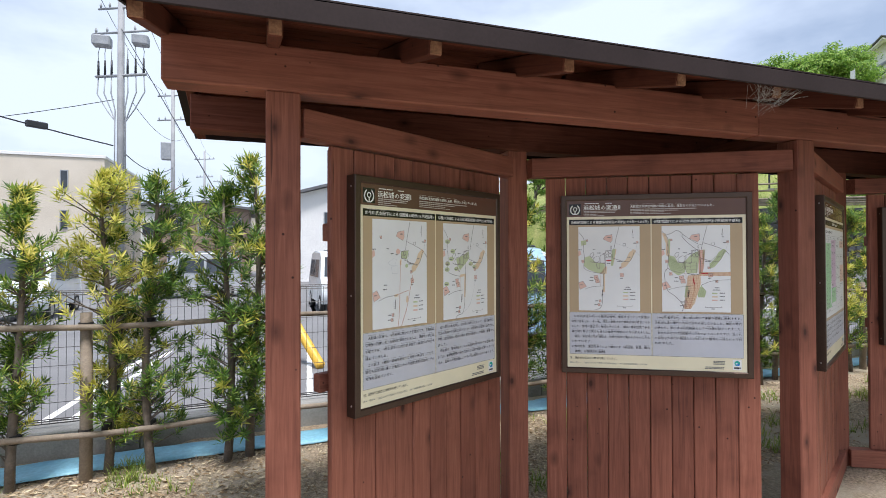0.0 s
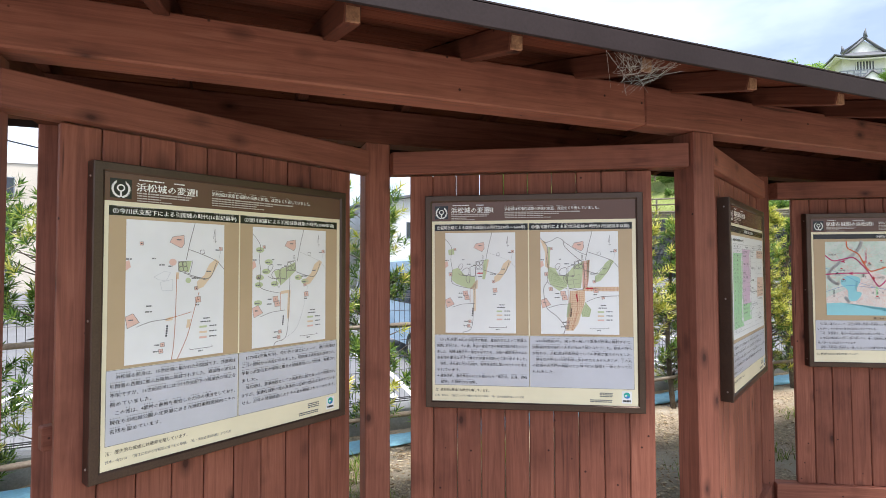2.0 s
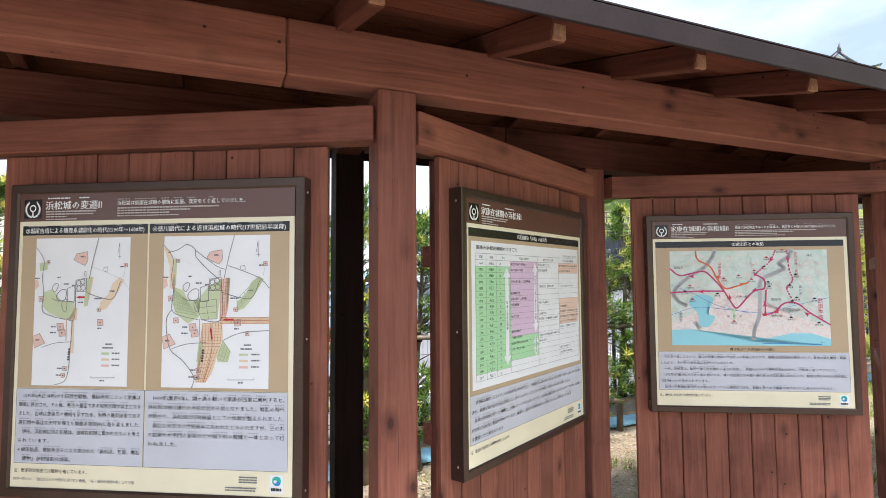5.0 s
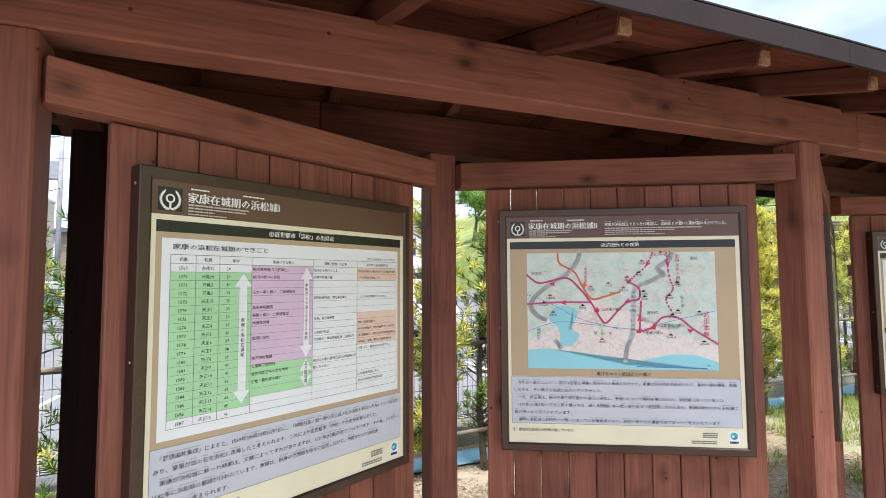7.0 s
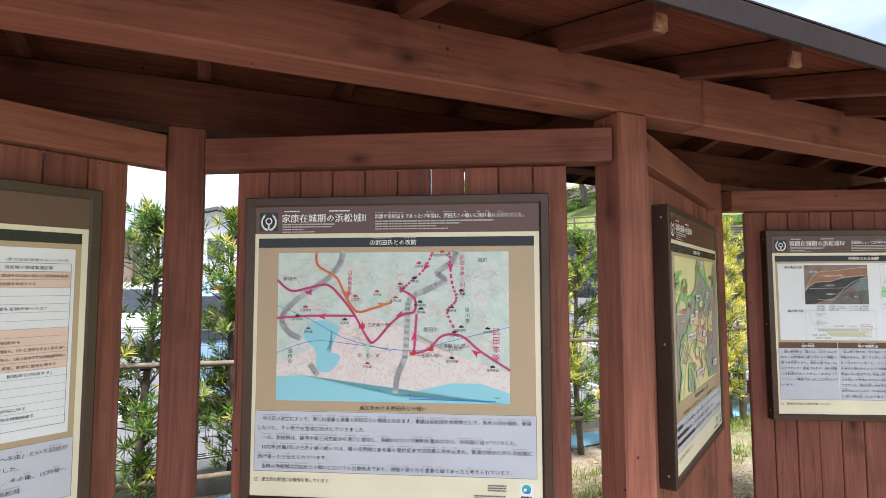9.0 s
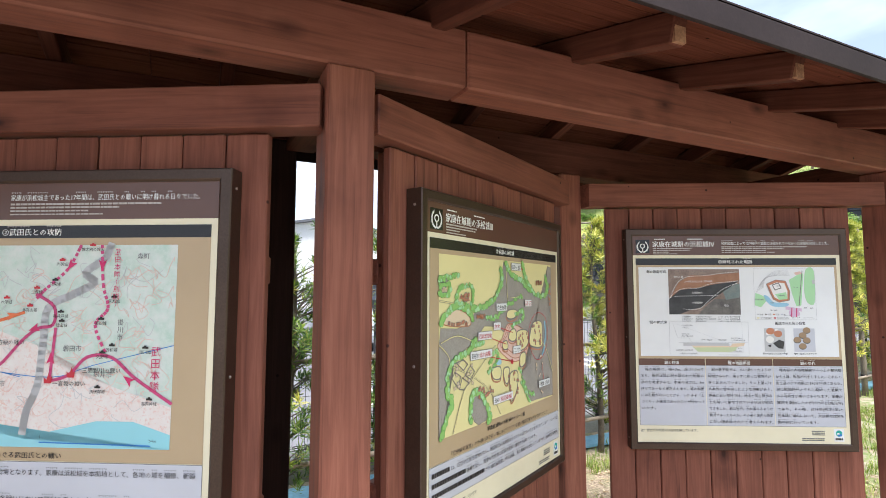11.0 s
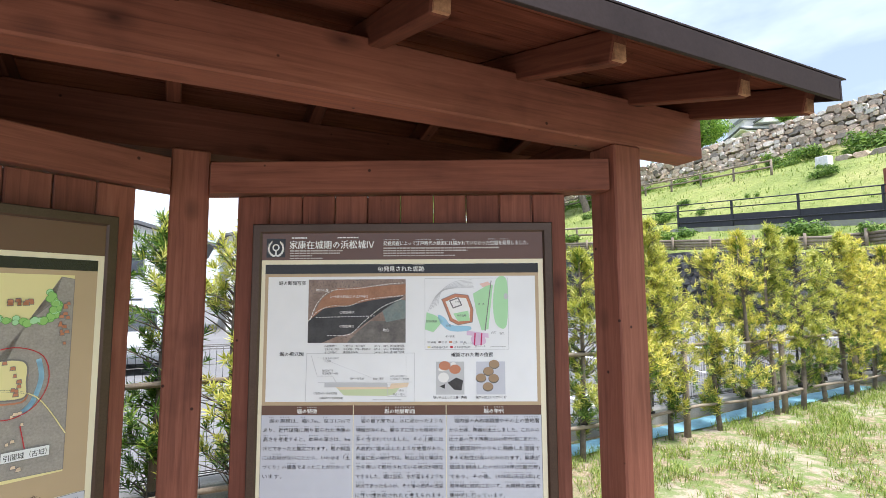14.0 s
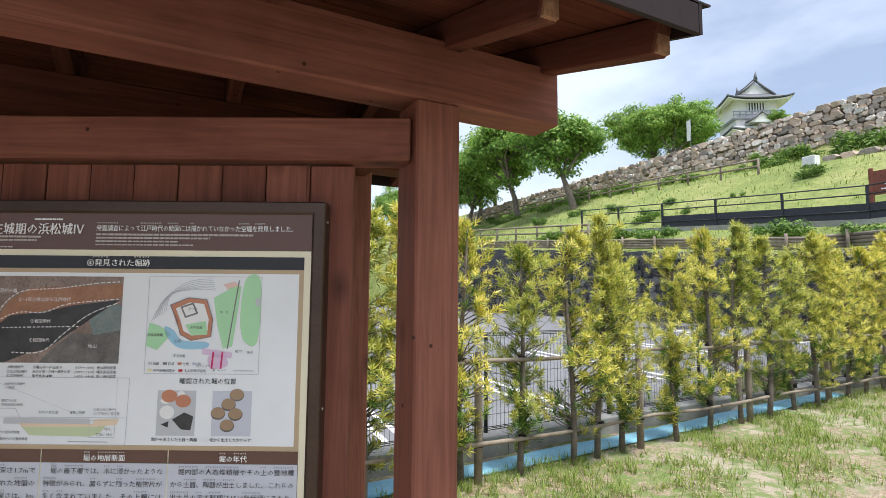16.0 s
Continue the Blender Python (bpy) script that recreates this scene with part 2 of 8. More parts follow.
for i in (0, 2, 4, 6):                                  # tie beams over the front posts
    st("tie_beam", (POSTS[i][0], POSTS[i][1] + 0.06, 2.160), (POSTS[i][0], POSTS[i][1] + 0.69, 2.160), 0.105, 0.120, SHADEWOOD)
SIGN_S = (0.775, 0.785, 0.752, 0.794, 0.712, 0.782)
SIGN_FRAMES = []
BOARD_N, BOARD_W = 10, 0.1158
board_mesh = None
for k in range(6):
    a, b = Vector((*POSTS[k], 0)), Vector((*POSTS[k + 1], 0))
    d = (b - a).normalized()
    nrm = Vector((d.y, -d.x, 0))                       # towards the walker
    L = (b - a).length
    s0, s1 = 0.070, L - 0.070
    lintel = st("lintel", a + d * 0.045 + nrm * 0.036 + Vector((0, 0, 2.032)), a + d * (L - 0.045) + nrm * 0.036 + Vector((0, 0, 2.032)), 0.088, 0.112)
    away = 1 if k % 2 == 0 else -1                     # its rear end is cut to butt against the post's side
    face_x, mb = (b.x if away > 0 else a.x) - away * 0.062, lintel.matrix_basis
    for v in lintel.data.vertices:
        if v.co.x * away > 0:
            v.co.x = (face_x - mb[0][3] - mb[0][1] * v.co.y) / mb[0][0]
    st("sill", a + d * s0 + nrm * 0.03 + Vector((0, 0, -0.020)), a + d * s1 + nrm * 0.03 + Vector((0, 0, -0.020)), 0.088, 0.128)
    c0 = L / 2 - BOARD_N * BOARD_W / 2 + (0.0, -0.006, -0.01, 0.015, -0.036, 0.0)[k]
    for j in range(BOARD_N):
        s = c0 + (j + 0.5) * BOARD_W
        p = a + d * s + nrm * (0.028 + 0.0015 * ((j * 7 + k * 3) % 3))
        m = Matrix((Vector((0, 0, 1)), d, nrm)).transposed().to_4x4()
        m.translation = p + Vector((0, 0, 1.008))
        if board_mesh is None:
            bm = box(-0.963, 0.963, -BOARD_W / 2 + 0.0016, BOARD_W / 2 - 0.0016, -0.014, 0.014, 0.004)
            ob = part("board", bm, WOOD, None, m=m)
            board_mesh = ob.data
        else:
            ob = put("board", board_mesh, WOOD, None, m=m)
        under(ob, shelter)
    for s in (c0 + 0.05, c0 + BOARD_N * BOARD_W - 0.05):   # studs behind the outer boards
        p = a + d * s - nrm * 0.006
        st("stud", p + Vector((0, 0, 0.045)), p + Vector((0, 0, 1.970)), 0.06, 0.036, up=(d.x, d.y, 0))
    for z in (0.99, 1.62):
        st("rail", a + d * (c0 - (0.014 if k == 0 and z < 1 else -0.03)) - nrm * 0.046 + Vector((0, 0, z)), a + d * (c0 + BOARD_N * BOARD_W - 0.03) - nrm * 0.046 + Vector((0, 0, z)), 0.045, 0.075)
    SIGN_FRAMES.append((a + d * SIGN_S[k] + nrm * 0.045, d.copy(), nrm.copy()))

# roof: rafters, deck boards, sheet metal
RAFT_X = (8.555, 8.235, 7.75, 7.262, 6.755, 6.265, 5.774, 5.257, 4.73, 4.204, 3.66, 3.127, 2.607, 2.09, 1.575, 1.06, 0.545, 0.03, -0.345)
run = RIDGE_Y - 1.675
ROOF_CUTS = (-0.40, 5.0, 7.3, 8.58)                     # lengths of deck, sheet and fascia
for sgn in (1, -1):
    for x in RAFT_X:
        y0, yr = RIDGE_Y - sgn * run + roof_lean(x), RIDGE_Y - sgn * 0.003 + roof_lean(x)
        z0 = 2.192 + 0.042 + roof_sag(x)
        ob = st("rafter", (x, y0, z0), (x, yr, z0 + SLOPE * run), 0.048, 0.084, SHADEWOOD)
        if sgn == 1:
            under(part("end_grain", box(x - 0.019, x + 0.019, y0 - 0.0015, y0 + 0.010, z0 - 0.037, z0 + 0.033), WOOD_END, None, "pale weathered end grain"), shelter)
    n_deck = 7
    width = (RIDGE_Y - EAVE_Y) / n_deck
    ys = EAVE_Y if sgn == 1 else 2 * RIDGE_Y - EAVE_Y
    for xa, xb in zip(ROOF_CUTS, ROOF_CUTS[1:]):
        first, final = xa == ROOF_CUTS[0], xb == ROOF_CUTS[-1]
        for i in range(n_deck):
            ya, yb = EAVE_Y + 0.012 + i * width, EAVE_Y + 0.006 + (i + 1) * width
            za, zb = ROOF_Z - 0.022 + SLOPE * (ya - EAVE_Y), ROOF_Z - 0.022 + SLOPE * (yb - EAVE_Y)
            yc = (ya + yb) / 2 if sgn == 1 else 2 * RIDGE_Y - (ya + yb) / 2
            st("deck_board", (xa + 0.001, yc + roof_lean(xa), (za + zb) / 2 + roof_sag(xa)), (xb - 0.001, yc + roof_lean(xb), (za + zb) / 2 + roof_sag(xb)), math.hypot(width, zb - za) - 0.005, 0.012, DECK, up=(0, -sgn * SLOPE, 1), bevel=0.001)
        # metal sheet, and the folded strip along the eave
        X0, X1 = (-0.435 if first else xa), (8.618 if final else xb)
        bm = bmesh.new()
        slope_pts = [(ys, ROOF_Z - 0.004), (RIDGE_Y, ROOF_Z - 0.004 + SLOPE * (RIDGE_Y - EAVE_Y))]
        lo = [bm.verts.new((x, y + roof_lean(x), z + roof_sag(x))) for x in (X0, X1) for y, z in slope_pts]
        hi = [bm.verts.new((v.co.x, v.co.y, v.co.z + 0.005)) for v in lo]
        bm.faces.new([lo[i] for i in (0, 1, 3, 2)])
        bm.faces.new([hi[i] for i in (2, 3, 1, 0)])
        for i, j in ((0, 1), (1, 3), (3, 2), (2, 0)):
            bm.faces.new((lo[i], hi[i], hi[j], lo[j]))
        bmesh.ops.recalc_face_normals(bm, faces=bm.faces)
        under(part("roof_sheet", bm, METAL, None, "dark brown sheet metal roofing"), shelter)
        F0, F1 = (-0.385 if first else xa), (8.578 if final else xb)
        bm = box(F0, F1, min(ys, ys + sgn * 0.012), max(ys, ys + sgn * 0.012), ROOF_Z - 0.075, ROOF_Z - 0.006, 0.002)
        for v in bm.verts:
            v.co.y += roof_lean(v.co.x)
            v.co.z += roof_sag(v.co.x)
        under(part("fascia", bm, METAL, None, "dark brown folded metal eave strip"), shelter)
    for xe in (-0.388, 8.578):                            # barge strips along the gable ends
        bm = bmesh.new()
        w = 0.010
        pts = [(ys, ROOF_Z - 0.075), (ys, ROOF_Z - 0.006), (RIDGE_Y, ROOF_Z - 0.006 + SLOPE * (RIDGE_Y - EAVE_Y)), (RIDGE_Y, ROOF_Z - 0.075 + SLOPE * (RIDGE_Y - EAVE_Y))]
        va = [bm.verts.new((xe, y + roof_lean(xe), z + roof_sag(xe))) for y, z in pts]
        vb = [bm.verts.new((xe + w, y + roof_lean(xe), z + roof_sag(xe))) for y, z in pts]
        bm.faces.new(va)
        bm.faces.new(vb[::-1])
        for i in range(4):
            bm.faces.new((va[i], vb[i], vb[(i + 1) % 4], va[(i + 1) % 4]))
        bmesh.ops.recalc_face_normals(bm, faces=bm.faces)
        under(part("barge_strip", bm, METAL, None), shelter)


# ---------------------------------------------------------------- the information boards
FACE = 0.94                                           # the printed sheet is square, in metres


def ink(name, c, rough=0.32, fade=0.06):
    m, n, l, b = material(name)
    t = n.new("ShaderNodeTexCoord")
    a = tex_noise(n, l, t.outputs["Object"], 3.0, 4, 0.6)
    r = ramp(n, [(0.3, tuple(x * (1 - fade) for x in c)), (0.7, tuple(min(1, x * (1 + fade)) for x in c))])
    l.new(a.outputs["Fac"], r.inputs["Fac"])
    l.new(r.outputs["Color"], b.inputs["Base Color"])
    b.inputs["Roughness"].default_value = rough
    return m


I_CREAM = ink("printed_cream", (0.84, 0.77, 0.56))
I_TAN = ink("printed_tan", (0.50, 0.37, 0.225))
I_BROWN = ink("printed_brown", (0.125, 0.060, 0.042), 0.22)
I_BLACK = ink("printed_black", (0.012, 0.011, 0.012), 0.25)
I_GREY = ink("printed_blue_grey", (0.58, 0.59, 0.65))
I_WHITE = ink("printed_white", (0.84, 0.845, 0.85))
I_INK = ink("text_black", (0.022, 0.020, 0.024), 0.5)
I_MARK = ink("text_mark_grey", (0.30, 0.31, 0.33), 0.5)
I_DIM = ink("text_grey", (0.16, 0.16, 0.17), 0.5)
I_PALE = ink("text_white", (0.85, 0.83, 0.80), 0.4)
I_SOFT = ink("text_soft_white", (0.52, 0.46, 0.42), 0.4)
I_PINK = ink("map_pink", (0.80, 0.54, 0.46))
I_ORANGE = ink("map_orange", (0.80, 0.63, 0.44))
I_GREEN = ink("map_green", (0.56, 0.63, 0.38))
I_LEAF = ink("map_leaf_green", (0.11, 0.36, 0.07))
I_SHRUB = ink("map_shrub_green", (0.30, 0.58, 0.16))
I_ROAD = ink("map_line_grey", (0.22, 0.20, 0.20))
I_LITE = ink("map_line_light", (0.55, 0.55, 0.56))
I_LEAFD = ink("map_lane_green", (0.30, 0.38, 0.20))
I_FAINT = ink("map_faint_grey", (0.70, 0.71, 0.73))
I_RED = ink("map_red", (0.55, 0.02, 0.035))
I_MAG = ink("map_magenta", (0.62, 0.015, 0.13))
I_MAGL = ink("map_magenta_light", (0.60, 0.06, 0.20))
I_FLAME = ink("map_flame_orange", (0.78, 0.18, 0.06))
I_SEA = ink("map_sea_blue", (0.30, 0.66, 0.74))
I_LAKE = ink("map_lake_blue", (0.33, 0.58, 0.74))
I_YELLOW = ink("map_yellow", (0.83, 0.74, 0.36), 0.3, 0.05)
I_MUD = speckled("map_grey_valley", (0.33, 0.30, 0.27), (0.40, 0.36, 0.32), 20, 0.4, 160, 0.0)
I_TERRA = ink("map_terracotta", (0.55, 0.22, 0.12))
I_ROW1 = ink("table_green", (0.42, 0.72, 0.40))
I_ROW2 = ink("table_violet", (0.72, 0.52, 0.68))
I_ROW3 = ink("table_peach", (0.83, 0.60, 0.48))
I_TEAL = ink("logo_teal", (0.02, 0.42, 0.36))
I_BLUE = ink("logo_blue", (0.03, 0.22, 0.60))
I_RELIEF = speckled("map_relief", (0.50, 0.66, 0.56), (0.76, 0.77, 0.74), 30, 0.35, 120, 0.0, c3=(0.62, 0.74, 0.66))
I_TOWN = speckled("map_town", (0.80, 0.70, 0.66), (0.82, 0.78, 0.74), 34, 0.35, 150, 0.0, c3=(0.78, 0.56, 0.50))
I_EARTH = speckled("photo_earth", (0.20, 0.13, 0.10), (0.34, 0.25, 0.20), 26, 0.35, 140, 0.0, c3=(0.12, 0.09, 0.08))
I_CLAY = speckled("photo_clay", (0.30, 0.13, 0.06), (0.42, 0.20, 0.11), 24, 0.35, 140, 0.0)
I_PEAT = speckled("photo_peat", (0.018, 0.017, 0.018), (0.05, 0.048, 0.05), 24, 0.35, 140, 0.0)
I_STONE = speckled("photo_stone", (0.09, 0.08, 0.075), (0.20, 0.18, 0.16), 30, 0.35, 150, 0.0)
I_TEALR = speckled("photo_blue_clay", (0.14, 0.20, 0.20), (0.24, 0.26, 0.23), 26, 0.35, 140, 0.0)
I_BEIGE = ink("photo_dish", (0.36, 0.24, 0.14))


def at(u, v, layer):
    return Vector(((u / 100 - 0.5) * FACE, -(0.049 + 0.0005 * layer), (0.5 - v / 100) * FACE))


def smooth_line(pts, closed=False, steps=5):
    """A rounded line through a few points."""
    n, out = len(pts), []
    for i in range(n if closed else n - 1):
        if closed:
            p = [pts[(i + k) % n] for k in (-1, 0, 1, 2)]
        else:
            p = [pts[max(0, min(n - 1, i + k))] for k in (-1, 0, 1, 2)]
        for s in range(steps):
            t = s / steps
            out.append(tuple(0.5 * (2 * p[1][a] + (p[2][a] - p[0][a]) * t + (2 * p[0][a] - 5 * p[1][a] + 4 * p[2][a] - p[3][a]) * t * t + (3 * p[1][a] - p[0][a] - 3 * p[2][a] + p[3][a]) * t ** 3) for a in (0, 1)))
    if not closed:
        out.append(tuple(pts[-1][:2]))
    return out


class Sheet:
    """Collects what is printed on one board, colour by colour, and links it as parts."""

    def __init__(self, board, layer=1):
        self.board, self.bms = board, {}

    def get(self, name, mat):
        single = name in ("column_head", "plan_area", "find_picture", "photo_area", "section_layer", "text_panel", "title_bar", "backing_tint")
        return self.bms.setdefault((name, mat.name, len(self.bms) if single else -1), bmesh.new())

    def rect(self, name, mat, u0, v0, u1, v1, layer=1):
        bm = self.get(name, mat)
        bm.faces.new([bm.verts.new(at(u, v, layer)) for u, v in ((u0, v1), (u1, v1), (u1, v0), (u0, v0))])

    def poly(self, name, mat, pts, layer=2, curved=False):
        bm = self.get(name, mat)
        if curved:
            pts = smooth_line(pts, True)
        area = sum(a[0] * b[1] - b[0] * a[1] for a, b in zip(pts, pts[1:] + pts[:1]))
        if area > 0:
            pts = pts[::-1]
        f = bm.faces.new([bm.verts.new(at(u, v, layer)) for u, v in pts])
        bmesh.ops.triangulate(bm, faces=[f])

    def line(self, name, mat, pts, w=0.3, layer=3, curved=False, closed=False, dash=0.0):
        bm = self.get(name, mat)
        if curved:
            pts = smooth_line(pts, closed)
        if closed:
            pts = list(pts) + [pts[0]]
        run_len = 0.0
        for (u0, v0), (u1, v1) in zip(pts, pts[1:]):
            L = math.hypot(u1 - u0, v1 - v0)
            if L < 1e-6:
                continue
            du, dv = (u1 - u0) / L, (v1 - v0) / L
            cuts = [(0, L)]
            if dash:
                cuts, s = [], 0.0
                while s < L:
                    cuts.append((s, min(L, s + dash * 0.55)))
                    s += dash
            for a, b in cuts:
                e = 0 if dash else w * 0.3
                c = [(u0 + du * (a - e), v0 + dv * (a - e)), (u0 + du * (b + e), v0 + dv * (b + e))]
                q = [(c[0][0] + dv * w / 2, c[0][1] - du * w / 2), (c[0][0] - dv * w / 2, c[0][1] + du * w / 2), (c[1][0] - dv * w / 2, c[1][1] + du * w / 2), (c[1][0] + dv * w / 2, c[1][1] - du * w / 2)]
                bm.faces.new([bm.verts.new(at(*p, layer)) for p in q])

    def disc(self, name, mat, u, v, r, layer=3, ry=None, sides=20, ring=0.0, a0=0.0, a1=360.0):
        ry = ry or r
        bm = self.get(name, mat)
        angs = [radians(a0 + (a1 - a0) * k / sides) for k in range(sides + 1)]
        if ring:
            o = [bm.verts.new(at(u + r * math.cos(a), v - ry * math.sin(a), layer)) for a in angs]
            i = [bm.verts.new(at(u + (r - ring) * math.cos(a), v - (ry - ring) * math.sin(a), layer)) for a in angs]
            for k in range(sides):
                bm.faces.new((i[k], o[k], o[k + 1], i[k + 1]))
        else:
            bm.faces.new([bm.verts.new(at(u + r * math.cos(a), v - ry * math.sin(a), layer)) for a in angs[:-1]])

    def arrow(self, name, mat, u, v, ang, size, layer=5):
        c, s = math.cos(radians(ang)), math.sin(radians(ang))
        pts = [(1.0, 0), (-0.7, 0.62), (-0.35, 0), (-0.7, -0.62)]
        self.poly(name, mat, [(u + size * (c * a - s * b), v - size * (s * a + c * b)) for a, b in pts], layer)

    def text(self, name, mat, s, u, v, h, width=None, layer=4, bold=0.0, align="l", vertical=False, ruby=None):
        """Words with their baseline at v and their height h, fitted to a width where one is given."""
        if vertical:
            for i, ch in enumerate(s):
                self.text(name, mat, ch, u, v + i * h * 1.08, h, None, layer, bold, "c")
            return
        cu = bpy.data.curves.new("letters", "FONT")
        cu.body, cu.size, cu.resolution_u = s, 1.0, 1
        tmp = bpy.data.objects.new("letters", cu)
        scene.collection.objects.link(tmp)
        dg = bpy.context.evaluated_depsgraph_get()
        dg.update()
        me = bpy.data.meshes.new_from_object(tmp.evaluated_get(dg))
        bpy.data.objects.remove(tmp)
        bpy.data.curves.remove(cu)
        if not me.vertices:
            return
        co = np.empty(len(me.vertices) * 3)
        me.vertices.foreach_get("co", co)
        co = co.reshape(-1, 3)
        x0, x1 = co[:, 0].min() - (1.0 if s.startswith("　") else 0.0), co[:, 0].max()
        k = h
        kx = width / (x1 - x0) if width else k * 0.98
        u0 = u if align == "l" else u - kx * (x1 - x0) / 2 if align == "c" else u - kx * (x1 - x0)
        bm = self.get(name, mat)
        polys = [tuple(p.vertices) for p in me.polygons]
        for shift, lift in (((-bold * 1.2, 0.0), (bold * 1.2, 0.3)) if bold else ((0.0, 0.0),)):
            vs = [bm.verts.new(at(u0 + (x - x0 + shift) * kx, v - y * k, layer + lift)) for x, y, _ in co]
            for p in polys:
                bm.faces.new([vs[i] for i in p])
        bpy.data.meshes.remove(me)
        if ruby:                                       # the small reading marks over the characters
            ws = [1.0 if ord(c) > 0x2E7F else 0.56 for c in s]
            tot, pos = sum(ws), 0.0
            full = kx * (x1 - x0)
            for c, wd in zip(s, ws):
                if 0x4E00 <= ord(c) <= 0x9FFF:
                    ca = u0 + full * pos / tot
                    step = full / tot
                    for j in range(3):
                        ua = ca + step * (0.06 + 0.31 * j)
                        self.rect("reading_mark", ruby, ua, v - h * 1.24, ua + step * 0.17, v - h * (1.10 if j % 2 else 1.04), layer)
                pos += wd

    def block(self, lines, u, v, width, pitch, h, mat=None, full=None):
        """Printed lines of one width; a short last line keeps the letter width."""
        full = full or max(sum(1.0 if ord(c) > 0x2E7F else 0.56 for c in s) for s in lines)
        for i, s in enumerate(lines):
            n = sum(1.0 if ord(c) > 0x2E7F else 0.56 for c in s)
            w = width if n > full - 3.0 else width * n / full
            self.text("body_lettering", mat or I_INK, s, u, v + i * pitch, h, w, ruby=I_MARK)

    def bars(self, name, mat, u, v, width, h, n=1, pitch=1.0, layer=4):
        """Writing too small to read."""
        for i in range(n):
            a = u
            while a < u + width - 0.2:
                w = min(0.5 + ((a * 7.3 + i * 3.1) % 1.0) * 1.2, u + width - a)
                self.rect(name, mat, a, v + i * pitch, a + w * 0.86, v + i * pitch + h, layer)
                a += w

    def done(self):
        for (name, mat, _), bm in self.bms.items():
            ob = part(name, bm, bpy.data.materials[mat], self.board)
            if name.startswith(("map_", "table_", "reading_", "photo_dash", "drawing_line")) or "lettering" in name:
                tagged(ob, kind="stuff")


def emblem(sh, u0, v0, size):
    """A pale wreath round a ring on a black square."""
    sh.rect("emblem_ground", I_BLACK, u0, v0, u0 + size, v0 + size, 2)
    cx, cy, r = u0 + size / 2, v0 + size * 0.47, size * 1.28
    sh.disc("emblem", I_PALE, cx, cy, r * 0.15, 3, ring=r * 0.055)
    sh.rect("emblem", I_PALE, cx - r * 0.035, cy + r * 0.13, cx + r * 0.035, cy + r * 0.36, 3)
    for k in range(9):
        for sg in (1, -1):
            a = radians(-78 + k * 16)
            px, py = cx + sg * r * 0.30 * math.cos(a), cy + r * 0.04 - r * 0.32 * math.sin(a)
            t = a + radians(60)
            tx, ty = sg * math.cos(t), -math.sin(t)
            s1, s2 = r * 0.10, r * 0.035
            sh.poly("emblem", I_PALE, [(px - tx * s1, py - ty * s1), (px - ty * s2, py + tx * s2), (px + tx * s1, py + ty * s1), (px + ty * s2, py - tx * s2)], 3)


BOARD_SIZE = (1.003, 1.012, 1.012, 1.024, 1.008, 1.014)


